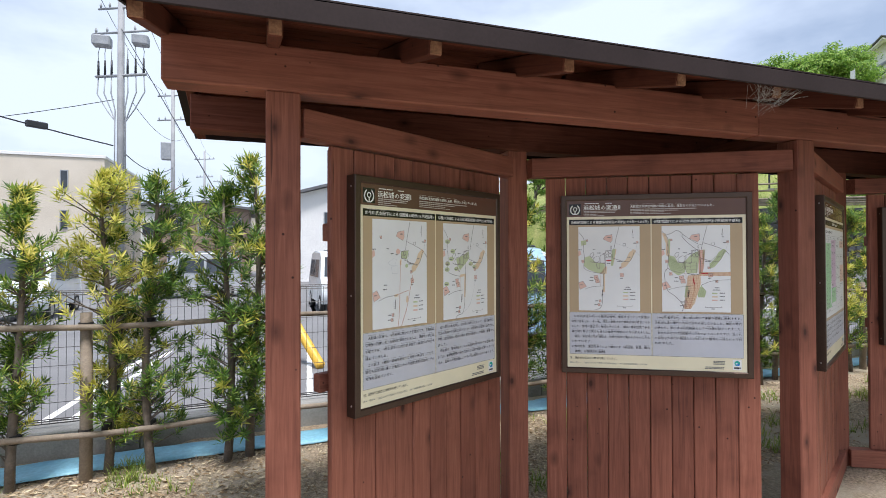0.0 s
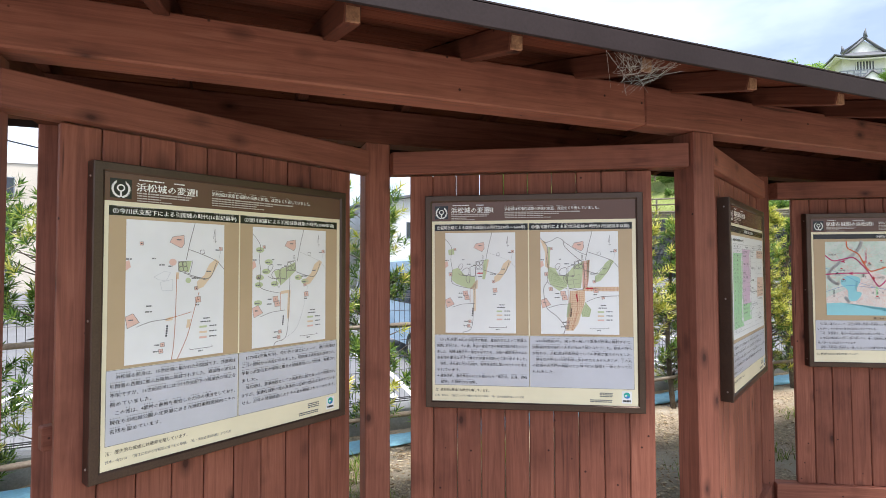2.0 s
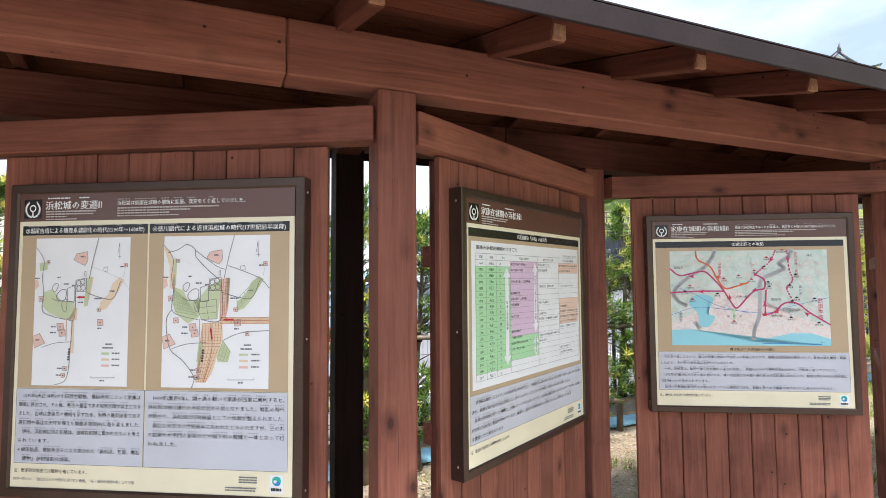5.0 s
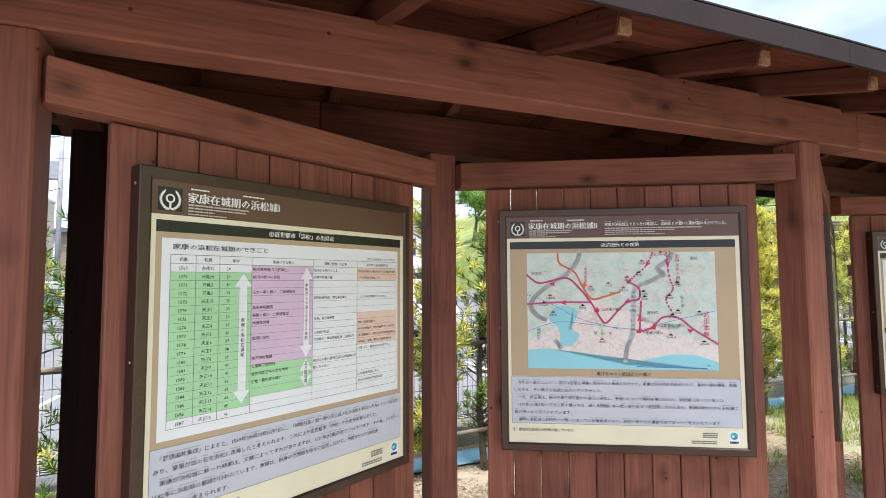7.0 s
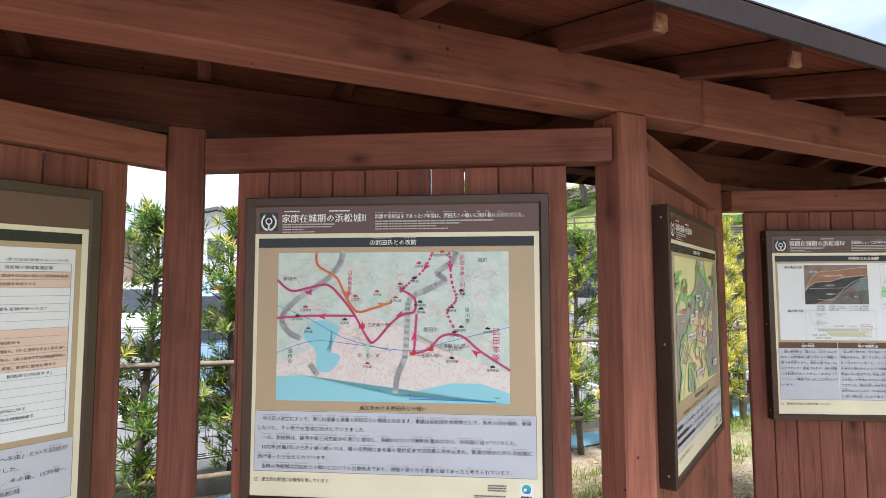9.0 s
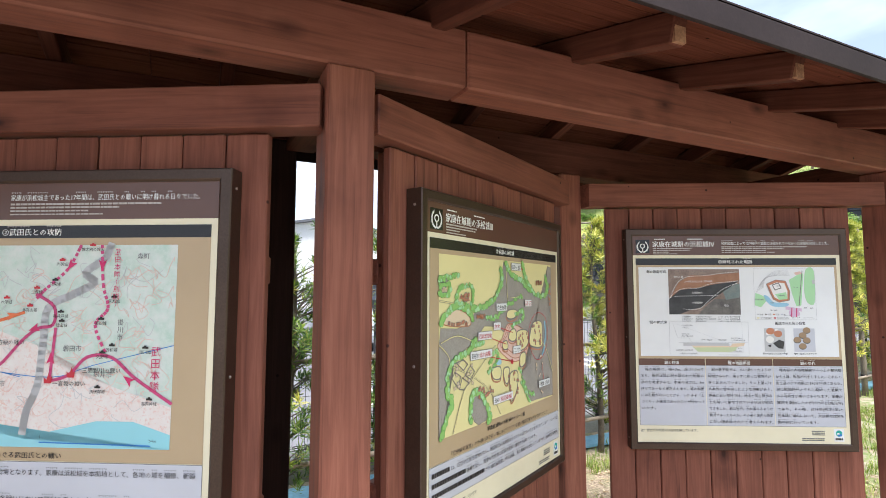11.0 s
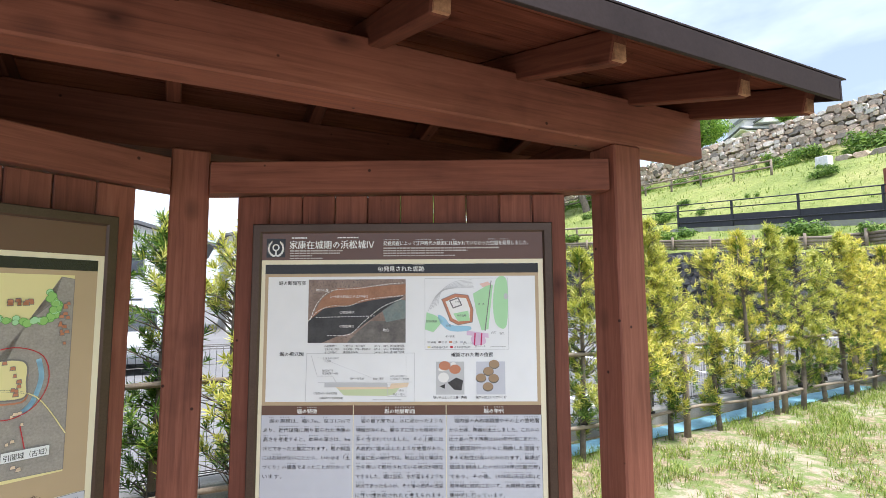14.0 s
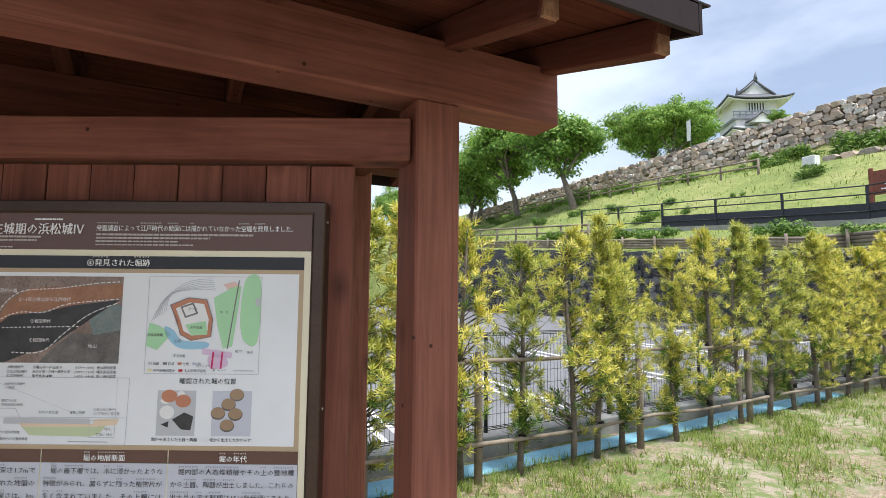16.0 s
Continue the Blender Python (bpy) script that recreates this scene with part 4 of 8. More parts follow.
sh.rect("table_tint", I_ROW3, COLS[5], rows_v[0], COLS[6], rows_v[2], 3)
sh.rect("table_tint", I_ROW3, COLS[5], rows_v[7], COLS[6], rows_v[12], 3)
for u in COLS:
    sh.line("table_rule", I_ROAD, [(u, T0), (u, rows_v[19])], 0.12, 5)
for v in [T0] + rows_v:
    sh.line("table_rule", I_ROAD, [(COLS[0], v), (COLS[6], v)], 0.12 if v in (T0, rows_v[0], rows_v[19]) else 0.07, 5)
for u, wd in zip((9.0, 16.2, 25.0, 42.0, 64.0, 85.0), ("西暦", "和暦", "年令", "家康の主な戦い", "家康に関連した記事", "浜松城の普請関連記事")):
    sh.text("table_lettering", I_INK, wd, u, T0 + 1.8, 1.2, align="c", layer=6)
ERA = ("永禄12", "元亀元", "元亀2", "元亀3", "天正元") + tuple("天正%d" % i for i in range(2, 16))
for i in range(19):
    v = rows_v[i] + 1.8
    sh.text("table_lettering", I_INK, str(1569 + i), 9.0, v, 1.35, align="c", layer=6)
    sh.text("table_lettering", I_INK, ERA[i], 16.2, v, 1.3, align="c", layer=6)
    sh.text("table_lettering", I_INK, str(28 + i), 22.6, v, 1.3, align="c", layer=6)
for i, wd in ((0, "掛川城攻略(今川氏滅亡)"), (1, "姉川の戦いに参戦"), (3, "三方ヶ原の戦い　二俣城陥落"), (5, "高天神城陥落"), (6, "長篠の戦い　二俣城奪還"), (7, "犬居城攻略"), (9, "駿河に進攻"), (12, "高天神城奪還"), (13, "三遠駿三国領有"), (14, "信州天正壬午の乱を平定"), (15, "小牧・長久手の戦い")):
    sh.text("table_lettering", I_INK, wd, 30.8, rows_v[i] + 1.8 - (1.0 if i > 11 else 0), 1.25, layer=6)
for i, wd in ((0, "松平から徳川となる"), (1, "長男の信康元服"), (4, "武田信玄死去　室町幕府滅亡"), (7, "信長、安土城築城"), (9, "上杉謙信死去"), (10, "秀忠誕生　築山御前殺害　信康自刃"), (13, "天目山の戦い(武田氏滅亡)本能寺の変"), (14, "賤ヶ岳の戦い")):
    sh.text("table_lettering", I_INK, wd, 54.4, rows_v[i] + 1.7, 1.15, min(19.5, len(wd) * 1.15), layer=6)
for i, wd in ((0, "5月7日引間城を浜松城と改める(武徳編年集成)"), (1, "この年浜松城を本城とする"), (4, "　　　この間も普請があったか？"), (8, "7月22日普請始る"), (9, "2月18日普請始る、3月1日普請を中止し田中城へ"), (10, "2月9日普請始る、2月21日本多作左曲輪普請始る"), (11, "9月25日　家康、家忠に普請を命ずる"), (12, "10月14日　普請成る(完成する)"), (16, "12月4日駿府城に移る"), (17, "4月25日駿府本城普請成る")):
    sh.text("table_lettering", I_INK, wd, 74.8, rows_v[i] + 1.7, 1.05, min(20.2, len(wd) * 1.0), layer=6)


def table_arrow(u, va, vb, w, words, both=True):
    sh.rect("table_arrow", I_WHITE, u - w, va + 4, u + w, vb - 4, 5)
    sh.poly("table_arrow", I_WHITE, [(u - 2.2 * w, va + 4), (u, va), (u + 2.2 * w, va + 4)], 5)
    sh.poly("table_arrow", I_WHITE, [(u - 2.2 * w, vb - 4), (u, vb), (u + 2.2 * w, vb - 4)], 5)
    if words:
        sh.text("table_lettering", I_INK, words, u, (va + vb) / 2 - len(words) * 0.75 + 1, 1.4, vertical=True, layer=7)


table_arrow(27.6, rows_v[1] + 0.3, rows_v[17] + 1.5, 1.3, "家康の浜松在城期")
table_arrow(51.3, rows_v[0] + 0.3, rows_v[13] - 0.2, 1.1, "武田氏との遠江をめぐる攻防")
table_arrow(51.3, rows_v[13] + 0.1, rows_v[17] + 0.2, 1.1, "五カ国領有")
table_arrow(76.8, rows_v[2] + 0.2, rows_v[7] - 0.2, 0.7, "")
sh.rect("text_panel", I_GREY, 1.4, 74.0, 98.2, 91.8, 1)
sh.line("panel_rule", I_DIM, [(1.4, 74.0), (98.2, 74.0), (98.2, 91.8), (1.4, 91.8)], 0.12, 2, closed=True)
sh.block(("　『武徳編年集成』によると、1569年(永禄12年)5月7日に、「神君引馬ノ城ヘ帰リ玉ヒ城ノ名ヲ浜松ト称スヘキ由」という記述が", "あり、家康が城の名を浜松に改称したと考えられます。これにより近世都市「浜松」の名前が定着しました。",
          "　家康が浜松城に移った時期は、文献によってずれがありますが、1570年(元亀元年)とされています。その後、1577年～", "1582年に浜松城の普請が行われています。家康は、前身の引間城を徐々に拡張しながら、時間をかけて浜松城", "を整備したと考えられます。"), 2.4, 77.4, 94.5, 3.25, 1.62, full=56.0)
sh.text("note_lettering", I_INK, NOTE, 1.5, 94.9, 1.5, 27.0)
sh.done()

# board with the campaign map
sh = make_board(3, "家康在城期の浜松城Ⅱ", 1, "家康が浜松城主であった17年間は、武田氏との戦いに明け暮れる日々でした。", "bronze-framed board with magenta campaign map on brown boarding")
title_bar(sh, "②武田氏との攻防", 1.4, 98.2)
sh.rect("backing_tint", I_TAN, 1.4, 14.5, 98.2, 71.0, 1)
MU0, MU1, MV0, MV1 = 8.8, 89.6, 16.4, 67.6


def mq(*ps):
    return [(MU0 + a * (MU1 - MU0), MV0 + b * (MV1 - MV0)) for a, b in ps]


sh.rect("map_sheet", I_RELIEF, MU0, MV0, MU1, MV1, 2)
sh.poly("map_area", I_TOWN, mq((0.14, 0.66), (0.36, 0.40), (0.58, 0.52), (0.62, 0.60), (0.80, 0.70), (1.0, 0.80), (1.0, 0.96), (0.55, 0.96), (0.16, 0.90), (0.0, 0.84), (0.0, 0.76)), 3)
sh.poly("map_sea", I_SEA, mq((0.0, 0.84), (0.12, 0.83), (0.25, 0.87), (0.40, 0.92), (0.52, 0.96), (0.62, 0.92), (0.76, 0.87), (0.88, 0.87), (1.0, 0.93), (1.0, 1.0), (0.0, 1.0)), 4)
sh.poly("map_sea", I_SEA, mq((0.13, 0.50), (0.20, 0.46), (0.27, 0.50), (0.26, 0.58), (0.22, 0.66), (0.28, 0.70), (0.24, 0.80), (0.18, 0.79), (0.17, 0.66), (0.12, 0.58)), 4, True)
for ps in (((0.29, 0.0), (0.27, 0.09), (0.22, 0.18), (0.13, 0.27), (0.05, 0.37), (0.02, 0.46), (0.05, 0.54), (0.10, 0.58)), ((0.78, 0.0), (0.76, 0.07), (0.70, 0.14), (0.73, 0.19), (0.66, 0.25), (0.58, 0.32), (0.57, 0.50), (0.56, 0.70), (0.53, 0.82), (0.52, 0.93)), ((0.15, 0.76), (0.18, 0.82))):
    sh.line("map_river", I_LITE, mq(*ps), 2.0, 5, True)
for ps in (((0.0, 0.68), (0.16, 0.60), (0.34, 0.62), (0.60, 0.66), (0.74, 0.60), (1.0, 0.50)), ((0.0, 0.36), (0.14, 0.45), (0.30, 0.58), (0.50, 0.66))):
    sh.line("map_railway", I_BLUE, mq(*ps), 0.18, 5, True)
rnd = random.Random(4)
for i in range(210):                                  # minor roads
    a, b = rnd.uniform(0.02, 0.96), rnd.uniform(0.05, 0.84)
    pts = [(a, b)]
    for j in range(4):
        a = min(0.99, max(0.01, a + rnd.uniform(-0.045, 0.045)))
        b = min(0.90, max(0.01, b + rnd.uniform(-0.06, 0.06)))
        pts.append((a, b))
    sh.line("map_road", I_PINK if i % 3 else I_LITE, mq(*pts), 0.13, 3.6, True)
for ps, mat, dash in ((((0.0, 0.19), (0.06, 0.26), (0.14, 0.24), (0.22, 0.22), (0.28, 0.30), (0.34, 0.42), (0.40, 0.58), (0.43, 0.60), (0.50, 0.48), (0.55, 0.42), (0.60, 0.40), (0.60, 0.31), (0.54, 0.25)), I_MAGL, 0),
                       (((0.0, 0.445), (0.16, 0.43), (0.34, 0.43)), I_MAGL, 0), (((0.61, 0.42), (0.60, 0.66)), I_MAGL, 0), (((1.0, 0.78), (0.88, 0.66), (0.80, 0.56), (0.72, 0.56), (0.66, 0.65), (0.59, 0.68)), I_MAGL, 0),
                       (((0.17, 0.0), (0.18, 0.09), (0.26, 0.17), (0.30, 0.29), (0.35, 0.40), (0.42, 0.38), (0.50, 0.34)), I_FLAME, 0), (((0.68, 0.0), (0.64, 0.12), (0.57, 0.22), (0.54, 0.27)), I_MAGL, 1.6), (((0.75, 0.0), (0.76, 0.20), (0.78, 0.32), (0.74, 0.40), (0.78, 0.54)), I_MAGL, 1.6)):
    sh.line("map_route", mat, mq(*ps), 0.80, 6, True, dash=dash)
for a, b, ang, mat in ((0.14, 0.27, 180, I_MAG), (0.20, 0.435, 180, I_MAG), (0.54, 0.42, 200, I_MAG), (0.60, 0.57, 90, I_MAG), (0.65, 0.10, 235, I_MAG), (0.755, 0.10, 270, I_MAG), (0.86, 0.67, 145, I_MAG), (0.31, 0.28, 285, I_FLAME), (0.46, 0.355, 15, I_FLAME), (0.40, 0.63, 90, I_ROW1)):
    sh.arrow("map_arrow", mat, *mq((a, b))[0], ang, 1.75, 7)
sh.line("map_arrow", I_ROW1, mq((0.40, 0.66), (0.40, 0.72)), 1.0, 7)
for a, b in ((0.375, 0.485), (0.595, 0.66), (0.67, 0.63)):
    sh.poly("map_flame", I_RED, [(MU0 + (a + da) * (MU1 - MU0), MV0 + (b + db) * (MV1 - MV0)) for da, db in ((-0.012, 0.03), (-0.014, 0.0), (-0.004, 0.012), (0.002, -0.022), (0.008, 0.006), (0.014, -0.006), (0.011, 0.03))], 8)
for a, b, wd, red in ((0.125, 0.40, "千頭峯城", 1), (0.09, 0.46, "日比沢城", 0), (0.14, 0.545, "佐久城", 1), (0.345, 0.325, "三岳城", 1), (0.44, 0.295, "大平城", 1), (0.54, 0.245, "二俣城", 1), (0.52, 0.335, "鳥羽山城", 1), (0.625, 0.365, "亀井戸城", 0), (0.63, 0.41, "社山城", 0), (0.60, 0.205, "只来城", 0), (0.62, 0.105, "光明城", 1), (0.72, 0.03, "堀之内の城山", 1), (0.80, 0.29, "天方城", 0), (0.76, 0.40, "飯田城", 0), (0.80, 0.53, "各和城", 0), (0.91, 0.54, "掛川城", 0), (0.77, 0.565, "久野城", 0), (0.30, 0.485, "刑部城", 0), (0.40, 0.775, "浜松城", 1), (0.93, 0.79, "高天神城", 0), (0.76, 0.735, "馬伏塚城", 0)):
    (u, v), = mq((a, b))
    sh.rect("map_castle_mark", I_RED if red else I_BLACK, u - 0.8, v - 1.75, u + 0.8, v - 1.25, 8)
    sh.rect("map_castle_mark", I_RED if red else I_BLACK, u - 0.3, v - 2.05, u + 0.3, v - 1.70, 8)
    sh.text("map_lettering", I_INK, wd, u, v, 1.05, align="c", layer=8)
for a, b, wd, h in ((0.055, 0.19, "新城市", 1.7), (0.89, 0.07, "森町", 1.7), (0.67, 0.53, "磐田市", 1.7), (0.775, 0.655, "袋井市", 1.7), (0.405, 0.705, "浜　松　市", 1.6)):
    sh.text("map_lettering", I_DIM, wd, *mq((a, b))[0], h, align="c", layer=8)
for a, b, wd in ((0.825, 0.40, "掛川市"), (0.06, 0.68, "湖西市")):
    sh.text("map_lettering", I_DIM, wd, *mq((a, b))[0], 1.7, vertical=True, layer=8)
for a, b, wd, h in ((0.32, 0.15, "山県昌景隊", 1.7), (0.805, 0.05, "武田本隊（別説）", 1.75), (0.945, 0.55, "武田本隊", 2.7)):
    sh.text("map_lettering", I_MAG, wd, *mq((a, b))[0], h, vertical=True, layer=8)
for a, b, wd in ((0.455, 0.50, "三方原の戦い"), (0.665, 0.70, "一言坂の戦い"), (0.77, 0.635, "三箇野川の戦い")):
    sh.text("map_lettering", I_INK, wd, *mq((a, b))[0], 1.5, align="c", layer=8)
sh.line("map_scale", I_BLUE, mq((0.58, 0.975), (0.94, 0.983)), 0.3, 8)
sh.text("map_lettering", I_INK, "0", *mq((0.578, 0.955))[0], 0.9, layer=8)
sh.text("map_lettering", I_INK, "20km", *mq((0.935, 0.965))[0], 0.9, layer=8)
sh.text("caption_lettering", I_INK, "遠江をめぐる武田氏との戦い", 50.0, 70.2, 1.6, 23.0, bold=0.012, align="c")
sh.rect("text_panel", I_GREY, 1.4, 71.2, 98.2, 91.6, 1)
sh.line("panel_rule", I_DIM, [(1.4, 71.2), (98.2, 71.2), (98.2, 91.6), (1.4, 91.6)], 0.12, 2, closed=True)
sh.block(("　今川氏の滅亡によって、遠江は家康と甲斐の武田氏との戦場となります。家康は浜松城を本拠地として、各地の城を補修、新築", "しながら、その勢力を急速に拡大していきました。", "　一方、武田軍は、駿河や東三河方面から遠江に侵攻し、各戦いにおいて勝利を重ねながら、浜松城に迫っていました。",
          "　1572年(元亀3年)の三方ヶ原の戦いでは、城の北西側にある犀ヶ崖付近まで武田軍に攻め込まれ、家康は命からがら浜松城に", "逃げ帰ったと伝えられています。", "　当時の浜松城は武田氏との戦いにおいての出撃拠点であり、防御の要となる重要な城であったと考えられています。"), 2.6, 74.4, 94.0, 3.22, 1.62, full=57.0)
sh.text("note_lettering", I_INK, NOTE, 1.5, 94.9, 1.5, 27.0)
sh.done()

# board with the drawn bird's-eye plan
sh = make_board(4, "家康在城期の浜松城Ⅲ", 1, "", "bronze-framed board with yellow and green drawn castle plan")
title_bar(sh, "③家康の浜松城", 1.4, 98.2)
sh.rect("backing_tint", I_TAN, 1.4, 14.5, 98.2, 80.0, 1)
MU0, MU1, MV0, MV1 = 6.2, 92.0, 16.0, 73.0
sh.rect("map_sheet", I_YELLOW, MU0, MV0, MU1, MV1, 2)
MUD = (((0.01, 0.41), (0.12, 0.42), (0.19, 0.4), (0.27, 0.31), (0.42, 0.25), (0.47, 0.14), (0.49, 0.01), (0.55, 0.1), (0.67, 0.13), (0.74, 0.2), (0.87, 0.24), (0.94, 0.14), (0.96, 0.01), (1, 0.02), (1, 0.99), (0.8, 0.98), (0.73, 0.98), (0.65, 0.77), (0.75, 0.71), (0.73, 0.53), (0.66, 0.46), (0.59, 0.47), (0.5, 0.48), (0.43, 0.43), (0.32, 0.42), (0.25, 0.5), (0.11, 0.58), (0.07, 0.67), (0.05, 0.78), (0.07, 0.86), (0.03, 0.95), (0, 1), (0, 0.72), (0, 0.5)), ((0.21, 0.9), (0.23, 0.84), (0.27, 0.82), (0.32, 0.89), (0.35, 0.96), (0.33, 0.99), (0.27, 1), (0.24, 0.97)), ((0, 0.14), (0.12, 0.11), (0.04, 0.16), (0, 0.16)),)
for ps in MUD:
    sh.poly("map_valley", I_MUD, mq(*ps), 3)
    sh.line("map_shore", I_ROAD, mq(*ps), 0.16, 4, closed=True)
HILL = ((0.03, 0.39), (0.05, 0.33), (0.12, 0.31), (0.2, 0.35), (0.2, 0.41))
sh.poly("map_area", I_ORANGE, mq(*HILL), 4, True)
sh.line("map_bank", I_TERRA, mq(*HILL), 0.35, 5, True, True)
KEEP = ((0.47, 0.51), (0.53, 0.42), (0.66, 0.46), (0.73, 0.53), (0.71, 0.63), (0.65, 0.67), (0.56, 0.67), (0.46, 0.6), (0.43, 0.55))
sh.poly("map_area", I_PINK, mq(*KEEP), 4, True)
for grow in (1.0, 0.9, 0.78):                         # banks drawn round the castle
    sh.line("map_bank", I_TERRA, mq(*[(0.66 + (a - 0.66) * grow, 0.46 + (b - 0.46) * grow) for a, b in KEEP]), 0.3, 5, True, True)
for ps in (((0.54, 0.47), (0.59, 0.46), (0.6, 0.52), (0.57, 0.54), (0.53, 0.52)), ((0.61, 0.48), (0.71, 0.48), (0.72, 0.57), (0.65, 0.61), (0.61, 0.57)), ((0.47, 0.54), (0.51, 0.53), (0.52, 0.58), (0.48, 0.58)), ((0.53, 0.33), (0.6, 0.33), (0.61, 0.37), (0.55, 0.39), (0.51, 0.37)), ((0.38, 0.69), (0.45, 0.69), (0.45, 0.76), (0.39, 0.75)), ((0.48, 0.71), (0.53, 0.71), (0.52, 0.8), (0.49, 0.79)), ((0.54, 0.75), (0.61, 0.75), (0.6, 0.87), (0.55, 0.93), (0.54, 0.87)), ((0.78, 0.43), (0.87, 0.43), (0.88, 0.53), (0.87, 0.61), (0.75, 0.59), (0.74, 0.53)), ((0.64, 0.64), (0.69, 0.63), (0.69, 0.7), (0.64, 0.72)),):
    sh.poly("map_area", I_YELLOW, mq(*ps), 6, True)
    sh.line("map_bank", I_ROAD, mq(*ps), 0.42, 7, True, True)
    sh.line("map_bank", I_TERRA, mq(*[(a, b + 0.016) for a, b in ps]), 0.5, 5, True, True)
rnd = random.Random(9)


def fringe(pts, size=1.2, closed=False):
    """A band of drawn shrubs along a line."""
    for u, v in smooth_line(mq(*pts), closed, 8):
        for j in range(2):
            r = size * rnd.uniform(0.5, 0.9)
            du, dv = rnd.uniform(-0.6, 0.6), rnd.uniform(-0.6, 0.6)
            lay = rnd.uniform(6, 8)
            sh.disc("map_shrub_edge", I_LEAF, u + du, v + dv, r * 1.15, lay, sides=7)
            sh.disc("map_shrub", I_SHRUB if rnd.random() < 0.7 else I_ROW1, u + du, v + dv, r, lay + 0.4, sides=7)


for ps in (((0.01, 0.39), (0.03, 0.35), (0.1, 0.29), (0.18, 0.31), (0.23, 0.37)), ((0.23, 0.31), (0.33, 0.3), (0.42, 0.23), (0.47, 0.14), (0.46, 0.06)), ((0.51, 0.02), (0.57, 0.1), (0.65, 0.12), (0.74, 0.19), (0.89, 0.24), (0.95, 0.18), (0.93, 0.1)), ((0.67, 0.01), (0.7, 0.1), (0.77, 0.19)), ((0.25, 0.49), (0.19, 0.56), (0.1, 0.59), (0.06, 0.65), (0.05, 0.76), (0.08, 0.82), (0.05, 0.89), (0.01, 0.99)), ((0.21, 0.96), (0.22, 0.83), (0.25, 0.8), (0.31, 0.86), (0.36, 0.97), (0.35, 1)),):
    fringe(ps)
for ps in (((0.34, 0.37), (0.42, 0.37), (0.53, 0.29), (0.66, 0.24)), ((0.6, 0.36), (0.66, 0.34), (0.67, 0.39), (0.56, 0.44)), ((0.36, 0.65), (0.41, 0.58), (0.43, 0.64), (0.35, 0.7)), ((0.63, 0.73), (0.71, 0.9), (0.78, 0.93)), ((0.73, 0.98), (0.65, 0.83)), ((0.11, 0.27), (0.13, 0.19), (0.22, 0.18), (0.22, 0.28), (0.11, 0.28)), ((0, 0.18), (0.06, 0.17), (0.06, 0.22), (0, 0.22)), ((0, 0.14), (0.06, 0.13), (0.12, 0.11)), ((0.22, 0.51), (0.27, 0.53), (0.31, 0.51)),):
    fringe(ps, 0.85)
for ps in (((0, 0.26), (0.11, 0.28), (0.23, 0.31)), ((0, 0.5), (0.06, 0.57), (0.07, 0.67)), ((0.09, 0.63), (0.23, 0.71), (0.36, 0.82), (0.45, 0.98)), ((0.41, 0.55), (0.28, 0.67), (0.21, 0.74), (0.16, 0.79), (0.09, 0.99)), ((0.51, 0.07), (0.52, 0.23), (0.53, 0.29)), ((0.55, 0.25), (0.66, 0.24)), ((0.81, 0.56), (0.91, 0.61), (1, 0.81)), ((0.01, 0.49), (0.12, 0.46), (0.24, 0.51)),):
    sh.line("map_road", I_ROAD, mq(*ps), 0.55, 6, True)
    sh.line("map_road_fill", I_YELLOW, mq(*ps), 0.34, 7, True)
for ps in (((0.11, 0.61), (0.16, 0.6), (0.19, 0.63), (0.16, 0.66)), ((0.08, 0.69), (0.1, 0.66), (0.14, 0.69), (0.12, 0.75)), ((0.13, 0.76), (0.15, 0.7), (0.2, 0.74), (0.16, 0.77)), ((0.17, 0.69), (0.21, 0.64), (0.24, 0.68), (0.21, 0.72)),):
    sh.line("map_enclosure", I_ROAD, mq(*ps), 0.4, 7, closed=True)
CLUSTERS = ((0.16, 0.69, 0.07, 0.07), (0.82, 0.51, 0.05, 0.08), (0.58, 0.82, 0.07, 0.09), (0.66, 0.54, 0.06, 0.06), (0.84, 0.81, 0.04, 0.14), (0.11, 0.39, 0.08, 0.01), (0.17, 0.24, 0.03, 0.02), (0.29, 0.36, 0.03, 0.01), (0.03, 0.2, 0.01, 0.01), (0.85, 0.14, 0.03, 0.01), (0.33, 0.81, 0.06, 0.04), (0.98, 0.24, 0.02, 0.12))
for i in range(170):                                  # small drawn roofs
    a, b, wx, wy = CLUSTERS[i % len(CLUSTERS)]
    (u, v), = mq((min(0.985, a + rnd.uniform(-wx, wx)), b + rnd.uniform(-wy, wy)))
    w = rnd.uniform(0.35, 0.7)
    sh.poly("map_house_edge", I_ROAD, [(u - w * 1.25, v + 0.55), (u - w * 0.9, v - 0.62), (u + w * 0.9, v - 0.62), (u + w * 1.25, v + 0.55)], 9)
    sh.poly("map_house", I_TERRA if i % 4 else I_ORANGE, [(u - w, v + 0.36), (u - w * 0.7, v - 0.44), (u + w * 0.7, v - 0.44), (u + w, v + 0.36)], 9.6)
sh.poly("map_pond", I_LAKE, mq(*((0.41, 0.64), (0.45, 0.63), (0.46, 0.67), (0.42, 0.67))), 6, True)
sh.line("map_moat", I_LAKE, mq(*((0.91, 0.43), (0.92, 0.52), (0.9, 0.63), (0.87, 0.68))), 1.3, 6, True)
sh.line("map_circle", I_RED, mq(*((0.94, 0.54), (0.9, 0.66), (0.82, 0.7), (0.75, 0.63), (0.72, 0.51), (0.76, 0.4), (0.84, 0.36), (0.92, 0.41))), 0.26, 11, True, True)
